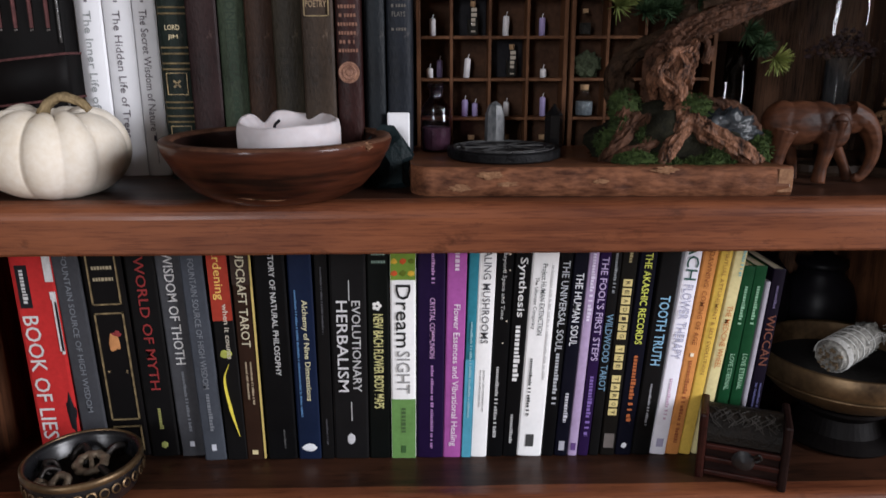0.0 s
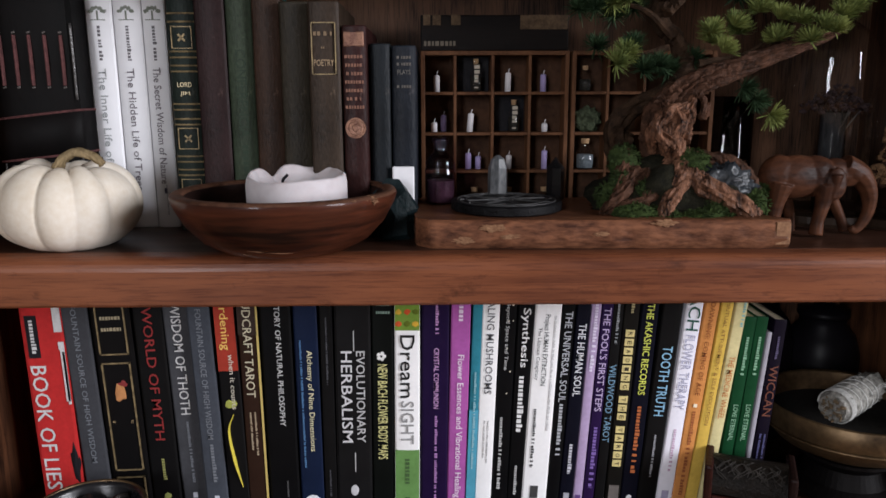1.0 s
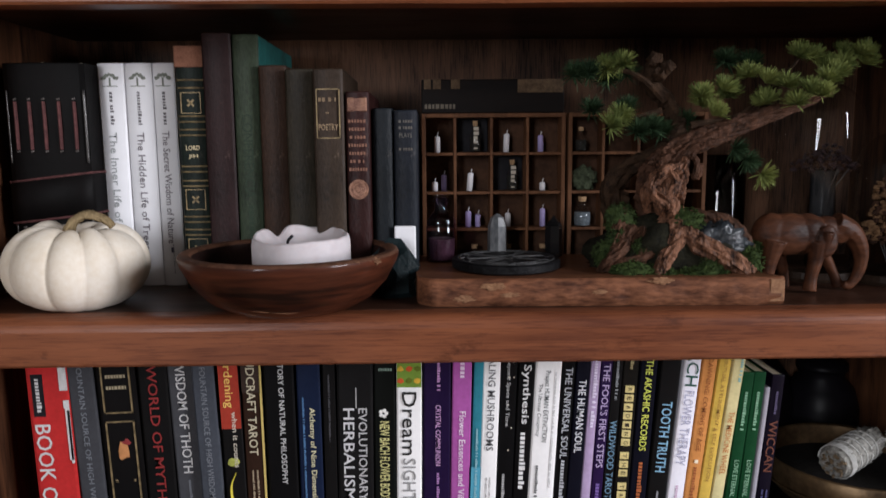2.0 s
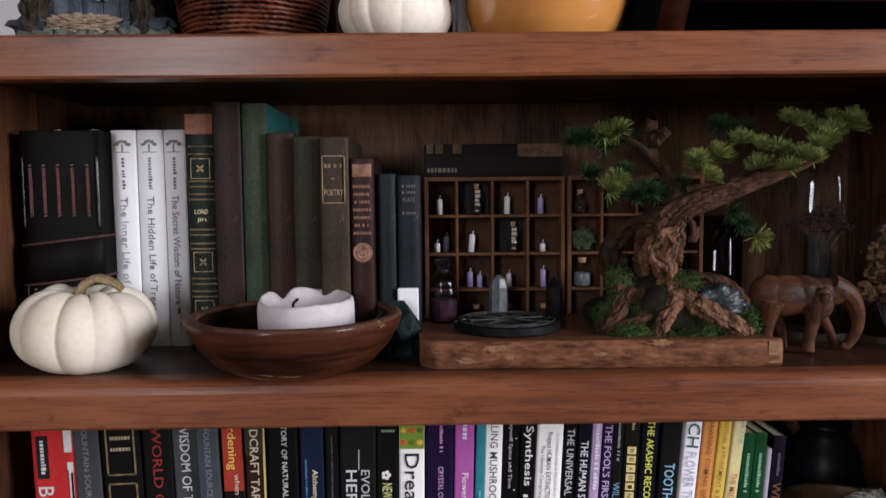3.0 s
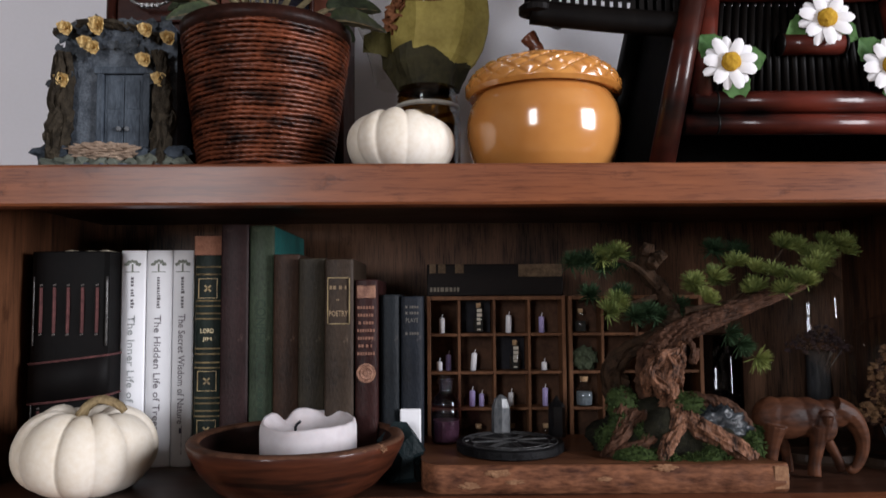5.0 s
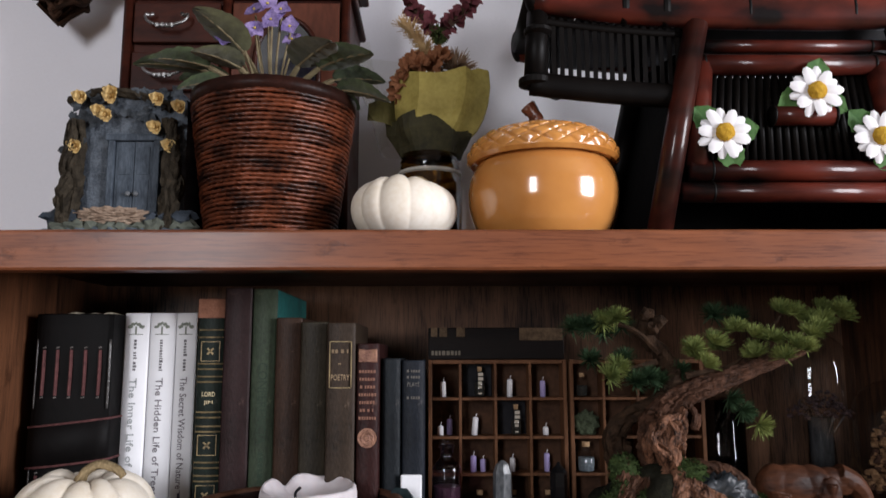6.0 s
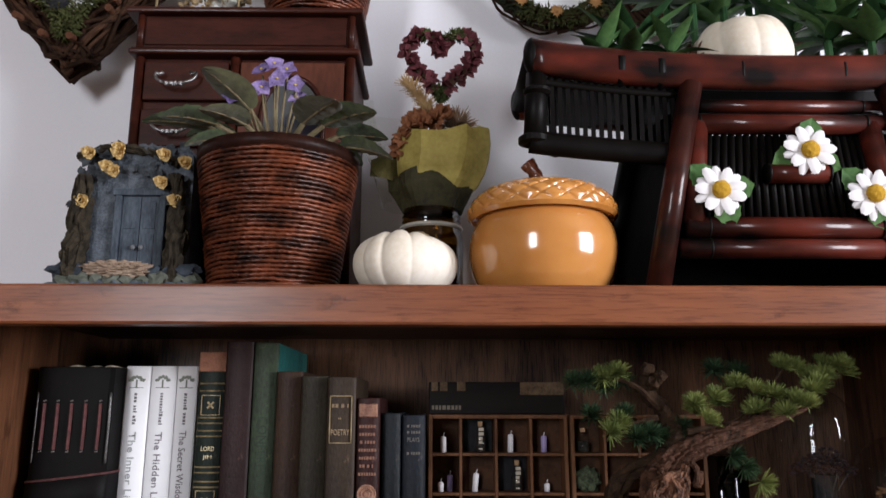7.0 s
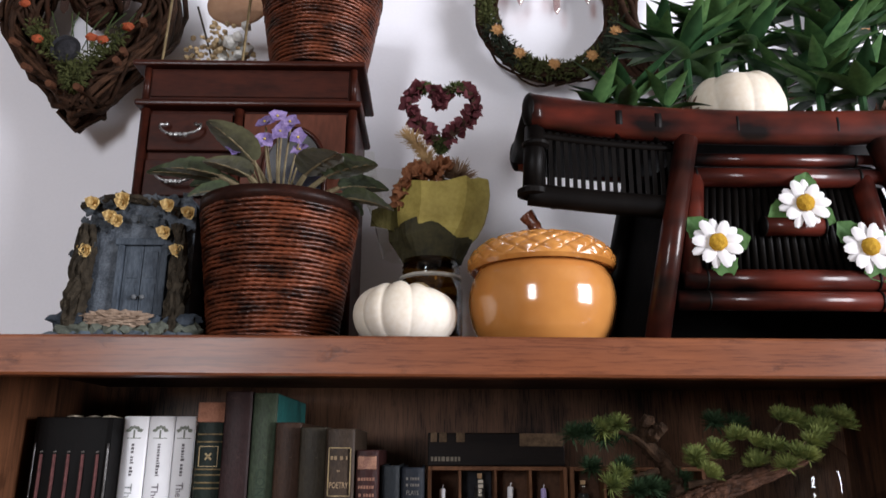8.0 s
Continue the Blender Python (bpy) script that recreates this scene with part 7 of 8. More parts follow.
# ---- bouquet in a jar ----
def bouquet():
    ob = thing("flower_jar", pose(-0.0085, 0.682, TOP), "amber glass jar with a collar", "jar")
    amber = clear("amber_glass", (0.40, 0.26, 0.10), 0.04)
    part("glass", lathe([(0.030, 0.0), (0.0325, 0.003), (0.0330, 0.065), (0.0300, 0.078), (0.0290, 0.084), (0.0305, 0.086), (0.0290, 0.088), (0.0305, 0.091), (0.0290, 0.093), (0.0300, 0.098)], 44), amber, ob, smooth=True)
    part("neck_ring", lathe([(0.0305, 0.0770), (0.0325, 0.0785), (0.0325, 0.0805), (0.0305, 0.0815), (0.0305, 0.0770)], 44), surface("pale_rubber", (0.55, 0.52, 0.45), None, 60, 0.5, 0.1), ob, "pale sealing ring")
    part("filling", lathe([(0.0290, 0.003), (0.0295, 0.060), (0.0, 0.062)], 30), surface("brown_potpourri", (0.07, 0.045, 0.020), (0.02, 0.012, 0.006), 220, 0.6, 1.0), ob, "dark potpourri")
    bq = thing("dried_bouquet", pose(-0.0085, 0.682, TOP + 0.075), "dried bouquet in olive paper with a flower heart", "bouquet")
    paper_m = surface("olive_paper", (0.40, 0.33, 0.095), (0.24, 0.19, 0.05), 40, 0.55, 0.25)
    bm = bmesh.new()
    n = 40
    rows = []
    for j, (r, z, off) in enumerate(((0.034, 0.046, 0.004), (0.042, 0.055, 0.007), (0.0465, 0.066, 0.010), (0.0495, 0.080, 0.0125), (0.0500, 0.094, 0.0135), (0.0485, 0.106, 0.0130))):
        row = []
        for i in range(n):
            a = 2 * math.pi * i / n
            facet = math.cos(math.pi / 7) / math.cos((a + 0.25) % (2 * math.pi / 7) - math.pi / 7)
            facet *= 1 + 0.035 * noise.noise((math.cos(a) * 2, math.sin(a) * 2, j * 0.5))
            lift = (0.011 * abs(math.cos(a + 0.15)) - 0.006 + 0.005 * noise.noise((math.cos(a) * 3, math.sin(a) * 3, 5))) * (j / 5) ** 2 - 0.008 * math.cos(a) * (1 - j / 5)
            row.append(bm.verts.new((off + r * facet * math.cos(a) * 1.04, r * 0.75 * facet * math.sin(a), z + lift)))
        rows.append(row)
    for a, c in zip(rows, rows[1:]):
        for i in range(n):
            bm.faces.new((a[i], a[(i + 1) % n], c[(i + 1) % n], c[i]))
    part("paper_wrap", bm, paper_m, bq, "folded olive yellow paper")
    dark_paper = surface("dark_paper", (0.045, 0.040, 0.018), (0.016, 0.014, 0.008), 40, 0.6, 0.3)
    bm = bmesh.new()
    rows = []
    for j, (r, z) in enumerate(((0.029, 0.020), (0.034, 0.032), (0.041, 0.046), (0.043, 0.062))):
        rows.append([bm.verts.new((r * (1 + 0.10 * math.cos(7 * a + j)) * math.cos(a), r * 0.7 * math.sin(a), z + 0.006 * math.sin(3 * a) * j / 3)) for a in [2 * math.pi * i / n for i in range(n)]])
    for a, c in zip(rows, rows[1:]):
        for i in range(n):
            bm.faces.new((a[i], a[(i + 1) % n], c[(i + 1) % n], c[i]))
    part("paper_wrap", bm, dark_paper, bq, "dark crumpled under-paper")
    bm = bmesh.new()
    rows = []
    for i in range(9):
        t = i / 8
        rows.append([bm.verts.new((-0.030 - 0.034 * t + 0.003 * noise.noise((t * 4, j, 2)), -0.004 - 0.010 * math.sin(3 * t) + 0.004 * j, 0.050 + 0.010 * t + (0.040 - 0.018 * t) * j / 3)) for j in range(4)])
    for a, c in zip(rows, rows[1:]):
        for j in range(3):
            bm.faces.new((a[j], a[j + 1], c[j + 1], c[j]))
    bmesh.ops.solidify(bm, geom=bm.faces[:], thickness=0.0004)
    part("paper_fold", bm, surface("dull_olive_paper", (0.17, 0.15, 0.055), (0.09, 0.075, 0.028), 40, 0.55, 0.25), bq, "dull olive side fold of the paper")
    film = clear("cellophane", (0.93, 0.93, 0.90), 0.08, 1.35)
    bm = bmesh.new()
    rows = []
    for j in range(8):
        z = 0.03 + 0.016 * j
        rows.append([bm.verts.new(((0.040 + 0.0045 * j) * math.cos(a) * (1 + 0.08 * noise.noise((a * 2, j * 0.5, 3))) - 0.012, 0.030 * math.sin(a) + 0.012, z + 0.010 * noise.noise((a * 2, 0, 8)))) for a in [math.pi * (0.25 + 1.0 * i / 20) for i in range(21)]])
    for a, c in zip(rows, rows[1:]):
        for i in range(20):
            bm.faces.new((a[i], a[i + 1], c[i + 1], c[i]))
    part("cellophane", bm, film, bq, "clear crinkled cellophane", True)
    rnd = random.Random(3)
    bm = bmesh.new()
    for k in range(420):
        x = rnd.gauss(0.0, 0.016)
        s = rnd.random()
        spine_ = Vector((0.006 - 0.026 * s - 0.006 * s * s, -0.012, 0.112 + 0.058 * s - 0.010 * s ** 3))
        add_leaf(bm, spine_, (x * 40 - 0.5, rnd.uniform(-0.8, 0.5), rnd.uniform(0.1, 1.1)), (0, -1, 0.3), rnd.uniform(0.008, 0.017), 0.0006, rnd.uniform(-0.2, 0.4), 3, 0.5)
    part("grass_plume", bm, surface("tan_grass", (0.40, 0.27, 0.13), (0.22, 0.13, 0.06), 100, 0.9, 0.3), bq, "tan fluffy grass plume")
    bm = bmesh.new()
    for k in range(480):
        d = Vector((rnd.gauss(0, 1), rnd.gauss(-0.3, 1), rnd.gauss(0.5, 1))).normalized()
        add_leaf(bm, Vector((0.026, -0.004, 0.112)) + d * rnd.uniform(0.004, 0.014), d, (0, -1, 0.3), rnd.uniform(0.008, 0.016), 0.0005, rnd.uniform(-0.1, 0.4), 3, 0.5)
    part("grass_plume", bm, surface("grey_grass", (0.30, 0.20, 0.13), (0.11, 0.065, 0.042), 100, 0.9, 0.3), bq, "grey-brown dried grass")
    orange = surface("rust_statice", (0.30, 0.13, 0.065), (0.12, 0.045, 0.022), 100, 0.9, 0.4)
    for k, (x, y, z) in enumerate(((-0.052, -0.014, 0.093), (-0.040, -0.020, 0.105), (-0.022, -0.022, 0.108), (-0.030, -0.010, 0.116), (-0.058, -0.008, 0.083), (0.0, -0.024, 0.110), (0.010, -0.018, 0.118))):
        bm = bmesh.new()
        x, z = x * 0.62 + 0.004, z + 0.005
        for i in range(26):
            d = Vector((rnd.gauss(0, 1), rnd.gauss(-0.5, 1), rnd.gauss(0.2, 1))).normalized()
            add_leaf(bm, Vector((x, y, z)) + d * 0.004, d, Vector((rnd.uniform(-1, 1), -1, rnd.uniform(-1, 1))), 0.0105, 0.0042, 0.4, 3)
        part("dried_bloom", bm, orange, bq, "rust orange dried bloom")
    # the heart of petals on a stick
    hx, hz = 0.0100, 0.204
    heart = []
    for i in range(41):
        t = 2 * math.pi * i / 40
        heart.append(Vector((hx + 0.0030 * (16 * math.sin(t) ** 3) * 0.78, 0.022, hz + 0.0026 * (13 * math.cos(t) - 5 * math.cos(2 * t) - 2 * math.cos(3 * t) - math.cos(4 * t)))))
    part("heart_wire", tube(heart, 0.0042, 7, 1, 0.25, 3, caps=False), surface("heart_twig", (0.055, 0.032, 0.022), None, 90, 0.9, 0.8), bq)
    part("stick", tube([(0.004, 0.012, 0.05), (hx, 0.022, 0.172)], 0.0016, 6), MATS["heart_twig"], bq)
    wine = surface("wine_petals", (0.145, 0.042, 0.050), (0.060, 0.018, 0.022), 120, 0.7, 0.4)
    mossm = surface("heart_moss", (0.075, 0.095, 0.030), (0.025, 0.034, 0.012), 250, 0.95, 0.8)
    for i, c in enumerate(heart[:-1]):
        t = i / 40
        green = i in (4, 5, 6, 18, 19, 20, 21, 22, 23, 34, 35)
        bm = bmesh.new()
        for k in range(26 if green else 7):
            d = Vector((rnd.gauss(0, 1), rnd.gauss(-0.7, 0.8), rnd.gauss(0, 1))).normalized()
            if green:
                add_leaf(bm, c + d * 0.003, d, Vector((rnd.uniform(-1, 1), -1, 0.2)), 0.0070, 0.0013, 0.3, 2)
            else:
                add_leaf(bm, c + d * 0.003, d, Vector((rnd.uniform(-1, 1), -1, rnd.uniform(-1, 1))), 0.0105, 0.0052, 0.2, 3)
        part("moss_sprig" if green else "dried_petal", bm, mossm if green else wine, bq, "green moss" if green else "wine red dried petals")


bouquet()

# ---- jewellery chest and what stands on it ----
def jewellery_box():
    wood = surface("mahogany", (0.046, 0.011, 0.006), (0.014, 0.004, 0.003), 26, 0.42, 0.08, (0.5, 1, 2.2), coat=0.12)
    lighter = surface("mahogany_door", (0.105, 0.033, 0.019), (0.038, 0.012, 0.007), 26, 0.42, 0.08, (1.2, 1, 0.35), coat=0.12)
    silver = surface("antique_silver", (0.42, 0.42, 0.42), (0.12, 0.12, 0.12), 260, 0.3, 0.4, metal=0.9)
    ob = thing("jewellery_box", pose(-0.2155, 0.700, TOP), "dark mahogany jewellery chest with silver drawer handles", "jewellery box")
    w, d = 0.1205, 0.115
    part("carcass", box(-w, w, 0.006, d, 0.0, 0.280, bevel=0.001), wood, ob)
    for x in (-w + 0.004, -0.0110, w - 0.004):
        part("pilaster", tube([(x, 0.002, 0.012), (x, 0.002, 0.279)], 0.0052, 12), wood, ob, "half-round pilaster", True)
    part("base_rail", box(-w - 0.004, w + 0.004, -0.004, d, 0.0, 0.012, bevel=0.002), wood, ob)
    for k in range(4):
        z0, z1 = 0.2310 - 0.0560 * k, 0.2735 - 0.0560 * k
        z0 = z0 if k else 0.2285
        dr = part("drawer", box(-w + 0.0105, -0.0175, -0.001, 0.020, z0, z1, bevel=0.0012), wood, ob, "dark drawer front")
        cx, cz = -0.0715, (z0 + z1) / 2 + 0.003
        pts = [(cx + 0.0225 * math.sin(t) * (1.0 if abs(t) < 1.9 else 0.86), -0.010 - 0.004 * math.cos(t), cz - 0.0125 * math.cos(t) - (0.004 if abs(t) > 1.9 else 0)) for t in np.linspace(-2.25, 2.25, 19)]
        hd = part("handle", tube(pts, spread([0.0022, 0.0014, 0.0016, 0.0020, 0.0016, 0.0014, 0.0022], 19), 8), silver, dr, "ornate silver bail handle", True)
        for j in range(4):
            x = cx - 0.0075 + 0.005 * j
            part("handle_bead", box(x - 0.0019, x + 0.0019, -0.0162, -0.0118, cz - 0.0148, cz - 0.0102, bevel=0.0008), silver, hd)
    door = part("door", box(-0.0045, w - 0.0105, -0.001, 0.020, 0.020, 0.2735, bevel=0.0012), lighter, ob, "reddish door with an arched mirror")
    ring = [(0.0545 + 0.034 * math.cos(t), -0.0015, 0.2050 + 0.050 * math.sin(t)) for t in np.linspace(0, math.pi, 25)]
    ring = [(0.0885, -0.0015, 0.06)] + ring + [(0.0205, -0.0015, 0.06)]
    part("mirror_moulding", tube(ring, 0.0030, 8), wood, door, "dark arched moulding", True)
    bm = bmesh.new()
    bm.faces.new([bm.verts.new((x, -0.0014, z)) for x, _, z in ring])
    part("mirror", bm, surface("dim_mirror", (0.20, 0.22, 0.24), (0.15, 0.16, 0.18), 10, 0.12, 0.0, metal=1.0), door, "dim arched mirror")
    part("cornice", box(-w - 0.007, w + 0.007, -0.009, d + 0.004, 0.2802, 0.2880, bevel=0.0034, seg=3), wood, ob)
    part("lid_case", box(-w + 0.001, w - 0.001, -0.002, d, 0.2882, 0.3280, bevel=0.001), wood, ob)
    part("lid_panel", box(-w + 0.009, w - 0.009, -0.0042, -0.0015, 0.2925, 0.3245, bevel=0.0010), wood, ob, "glossy inset panel")
    for x in (-w + 0.0035, w - 0.0035):
        part("lid_post", tube([(x, -0.002, 0.2885), (x, -0.002, 0.3278)], 0.0042, 10), wood, ob, "", True)
    part("top_slab", box(-w - 0.012, w + 0.010, -0.012, d + 0.006, 0.3282, 0.3350, bevel=0.0024, seg=3), wood, ob)


jewellery_box()
JTOP = TOP + 0.3352


def terrarium():
    ob = thing("glass_case", pose(-0.2700, 0.745, JTOP), "brass-edged glass display case with shells and dried flowers", "display case")
    edge = surface("brass_edge", (0.36, 0.28, 0.15), (0.18, 0.13, 0.07), 100, 0.35, 0.2, metal=0.8)
    x0, x1, y0, y1, h = -0.061, 0.060, -0.018, 0.062, 0.15
    for a, c in (((x0, y0, 0.002), (x0 + 0.006, y0, h)), ((0.034, y0, 0.002), (0.040, y0, h)), ((x1, y1, 0.002), (x1 + 0.004, y1, h)), ((x0, y0, 0.002), (0.034, y0, 0.002)), ((0.034, y0, 0.002), (x1, y1, 0.002)), ((x0, y1, 0.002), (x1, y1, 0.002)), ((x0, y0, 0.002), (x0, y1, 0.002)), ((x0 + 0.006, y0, h), (0.040, y0, h))):
        part("brass_edge", tube([a, c], 0.0017, 6), edge, ob)
    for quad in (((x0, y0, 0.002), (0.034, y0, 0.002), (0.040, y0, h), (x0 + 0.006, y0, h)), ((0.034, y0, 0.002), (x1, y1, 0.002), (x1 + 0.004, y1, h), (0.040, y0, h))):
        bm = bmesh.new()
        bm.faces.new([bm.verts.new(p) for p in quad])
        part("glass_pane", bm, GLASS, ob)
    part("base_plate", box(x0 + 0.001, x1 - 0.004, y0 + 0.004, y1 - 0.002, 0.0002, 0.0016), edge, ob)
    rnd = random.Random(4)
    for name, c, n, cx, s in (("white_flowers", (0.72, 0.70, 0.66), 38, 0.008, 0.0085), ("tan_flowers", (0.50, 0.36, 0.20), 130, -0.004, 0.0036)):
        bm = bmesh.new()
        for k in range(n):
            p = (cx + rnd.gauss(0, 0.019), 0.014 + rnd.gauss(0, 0.009), abs(rnd.gauss(0.022, 0.014)) + (0.030 if n > 40 else 0.012))
            add_blob(bm, p, s * rnd.uniform(0.6, 1.2), 1, 0.5, k)
        ob2 = part(name, bm, surface(name, c, tuple(v * 0.6 for v in c), 150, 0.8, 0.4))
        ob2.matrix_world = pose(-0.2700, 0.745, JTOP + 0.002)
        tagged(ob2, "small %s dried flowers inside the glass case" % ("white" if n < 40 else "tan"), "dried flowers")
    part("shell", add_blob(bmesh.new(), (0.006, 0.040, 0.134), 0.040, 3, 0.05, 2, (1.0, 0.2, 0.80)), surface("tan_shell", (0.40, 0.24, 0.15), (0.28, 0.15, 0.09), 20, 0.5, 0.1), ob, "round tan disc behind the glass", True)
    part("rod", tube([(-0.010, 0.02, 0.03), (-0.040, 0.024, 0.12)], 0.0014, 6), surface("dark_rod", (0.05, 0.04, 0.03), None, 90, 0.5, 0.2), ob)


terrarium()
rope_pot(pose(-0.1480, 0.752, JTOP), "second rope-wound pot on the jewellery chest", 0.052, 0.0745, 0.125, 24)


# ---- wall hangings ----
def twig_loop(ob, line, count, rad, thick, seed, mat_):
    rnd = random.Random(seed)
    n = len(line)
    for k in range(count):
        ph, rr = rnd.uniform(0, 6.28), rad * math.sqrt(rnd.uniform(0.15, 1))
        tw = rnd.choice((-1, 1)) * rnd.uniform(1.0, 3.2)
        i0, ln = rnd.randrange(n), int(n * rnd.uniform(0.45, 1.0))
        pts = []
        for i in range(ln):
            j = (i0 + i) % n
            p = Vector(line[j])
            t = (Vector(line[(j + 1) % n]) - Vector(line[j - 1])).normalized()
            out = Vector((-t.z, 0, t.x))
            a = ph + tw * 6.28 * i / n
            jit = 1 + 0.35 * noise.noise((i * 0.35, k * 3.1, seed))
            pts.append(p + (out * math.cos(a) + Vector((0, 1, 0)) * math.sin(a) * 0.85) * rr * jit)
        part("twig", tube(pts, thick * rnd.uniform(0.6, 1.2), 6, 1, 0.12, k, True), mat_, ob, "", True)


VINE = surface("grapevine", (0.044, 0.021, 0.012), (0.009, 0.005, 0.003), 90, 0.75, 0.8)
MOSSY = surface("wreath_moss", (0.080, 0.088, 0.030), (0.026, 0.030, 0.012), 260, 0.95, 0.9)


def tuft(ob, c, r, n, mat_, rnd, name="moss", length=0.008, width=0.0011, flat=0.6):
    bm = bmesh.new()
    for _ in range(n):
        d = Vector((rnd.gauss(0, 1), rnd.gauss(-0.6, 0.8) * flat, rnd.gauss(0, 1))).normalized()
        add_leaf(bm, Vector(c) + d * r * rnd.random(), d, Vector((rnd.uniform(-1, 1), -1, rnd.uniform(-1, 1))), length * rnd.uniform(0.6, 1.2), width, 0.4, 2)
    part(name, bm, mat_, ob)


def heart_wreath():
    cx, cz = -0.4630, 1.725
    ob = thing("heart_wreath", pose(cx, 0.812, cz), "heart-shaped grapevine wreath with moss and berries on the wall", "wreath")
    line = []
    for i in range(60):
        t = 2 * math.pi * i / 60
        x = 16 * math.sin(t) ** 3
        z = 13 * math.cos(t) - 5 * math.cos(2 * t) - 2 * math.cos(3 * t) - math.cos(4 * t)
        line.append((0.0058 * x, 0.0, 0.0070 * z - 0.012))
    twig_loop(ob, line, 64, 0.027, 0.0034, 3, VINE)
    twig_loop(ob, [(x * 1.12, -0.012, z * 1.10 - 0.002) for x, y, z in line], 9, 0.007, 0.0036, 8, surface("light_grapevine", (0.085, 0.042, 0.024), (0.026, 0.013, 0.008), 90, 0.7, 0.8))
    rnd = random.Random(7)
    for i in range(20, 42):
        x, _, z = line[i]
        tuft(ob, (x * 0.80, -0.028, z * 0.80 + 0.004), 0.014, 90, MOSSY, rnd, length=0.006)
    berry = surface("orange_berry", (0.36, 0.085, 0.035), (0.18, 0.035, 0.015), 90, 0.6, 0.3)
    for x, z in ((-0.048, -0.046), (0.020, -0.042), (0.034, -0.045), (0.064, -0.026), (-0.072, 0.006)):
        part("berry", add_blob(bmesh.new(), (x, -0.036, z), 0.0075, 2, 0.4, int(x * 999), (1, 0.6, 0.75), 3), berry, ob, "orange dried berry")
    for k, (x, z) in enumerate(((-0.075, -0.050), (-0.055, -0.085), (-0.022, -0.108), (0.012, -0.112), (0.055, -0.075), (0.082, -0.020), (0.062, -0.062))):
        part("cut_end", tube([(x, -0.030, z), (x * 1.03, -0.042, z * 1.02)], 0.0046, 8), surface("cut_wood", (0.12, 0.052, 0.028), (0.05, 0.02, 0.012), 90, 0.8, 0.4), ob, "pale cut vine end")
    eye = lathe([(0.0, 0.006), (0.008, 0.005), (0.014, 0.002), (0.018, 0.003), (0.019, 0.0), (0.014, -0.002)], 28, m=pose(-0.012, -0.034, -0.058, 90, 0, 0))
    part("dark_seed_head", eye, surface("seed_head", (0.030, 0.030, 0.034), (0.010, 0.010, 0.012), 200, 0.7, 0.8), ob, "dark round seed head")
    gem = clear("rose_crystal", (0.86, 0.74, 0.72), 0.02, 1.7)
    for x, z in ((-0.030, 0.010), (0.002, -0.002), (0.050, 0.015)):
        c = part("crystal_drop", lathe([(0.001, 0.018), (0.0055, 0.014), (0.0050, -0.002), (0.0010, -0.008)], 8, m=pose(x, -0.020, z)), gem, ob, "hanging clear crystal")
        part("string", tube([(x, -0.020, z + 0.018), (x, -0.015, z + 0.06)], 0.0005, 4), VINE, c)
    for k in range(9):
        a = rnd.uniform(-0.6, 0.6)
        part("sprig", tube(bend([(-0.02 + 0.008 * k, -0.026, -0.055), (-0.02 + 0.010 * k + 0.02 * a, -0.030, -0.025), (-0.02 + 0.012 * k + 0.04 * a, -0.026, 0.0)], 4), 0.0008, 5), surface("green_sprig", (0.045, 0.065, 0.025), None, 120, 0.8, 0.3), ob)


heart_wreath()


def moss_wreath():
    ob = thing("moss_wreath", pose(0.1560, 0.832, 1.768), "round mossy twig wreath with dried daisies and crystals", "wreath")
    line = [(0.0915 * math.sin(t), 0.0, 0.0915 * math.cos(t) * 1.10) for t in np.linspace(0, 2 * math.pi, 61)[:-1]]
    twig_loop(ob, line, 30, 0.017, 0.0022, 5, VINE)
    rnd = random.Random(2)
    for i in range(60):
        x, _, z = line[i]
        tuft(ob, (x, -0.012, z), 0.013, 75, MOSSY if (i // 6) % 3 else surface("dark_wreath_moss", (0.032, 0.040, 0.026), (0.012, 0.015, 0.010), 260, 0.95, 0.9), rnd)
    daisy = surface("dried_daisy", (0.52, 0.30, 0.13), (0.32, 0.16, 0.06), 100, 0.85, 0.4)
    for k, ang in enumerate((150, 183, 213, 120, 240)):
        a = radians(ang)
        c = Vector((0.0915 * math.sin(a), -0.026, 0.100 * math.cos(a)))
        bm = bmesh.new()
        for j in range(34):
            b = j * 2.39
            add_leaf(bm, c, (math.cos(b), -0.3 - 0.02 * j, math.sin(b)), (0, -1, 0), 0.0100 - 0.0001 * j, 0.0012, 0.1, 2)
        add_blob(bm, c + Vector((0, -0.002, 0)), 0.004, 1, 0.4, k, (1, 0.6, 1))
        part("dried_daisy", bm, daisy, ob, "tan dried daisy")
    gem = MATS["rose_crystal"]
    for k, (x, z) in enumerate(((-0.045, 0.005), (0.005, -0.008), (0.048, 0.008), (-0.020, 0.020))):
        c = part("crystal_drop", lathe([(0.001, 0.022), (0.0050, 0.017), (0.0045, 0.0), (0.0008, -0.007)], 8, m=pose(x, -0.012, z)), gem, ob, "hanging clear crystal")
        part("string", tube([(x, -0.012, z + 0.022), (x * 0.8, -0.010, z + 0.07)], 0.0005, 4), VINE, c)
    for a in range(5):
        b, c = radians(90 + 144 * a), radians(90 + 144 * (a + 1))
        part("star_twig", tube([(0.022 * math.cos(b), -0.008, 0.030 + 0.022 * math.sin(b)), (0.022 * math.cos(c), -0.010, 0.030 + 0.022 * math.sin(c))], 0.0022, 6, 1, 0.2, a), VINE, ob)


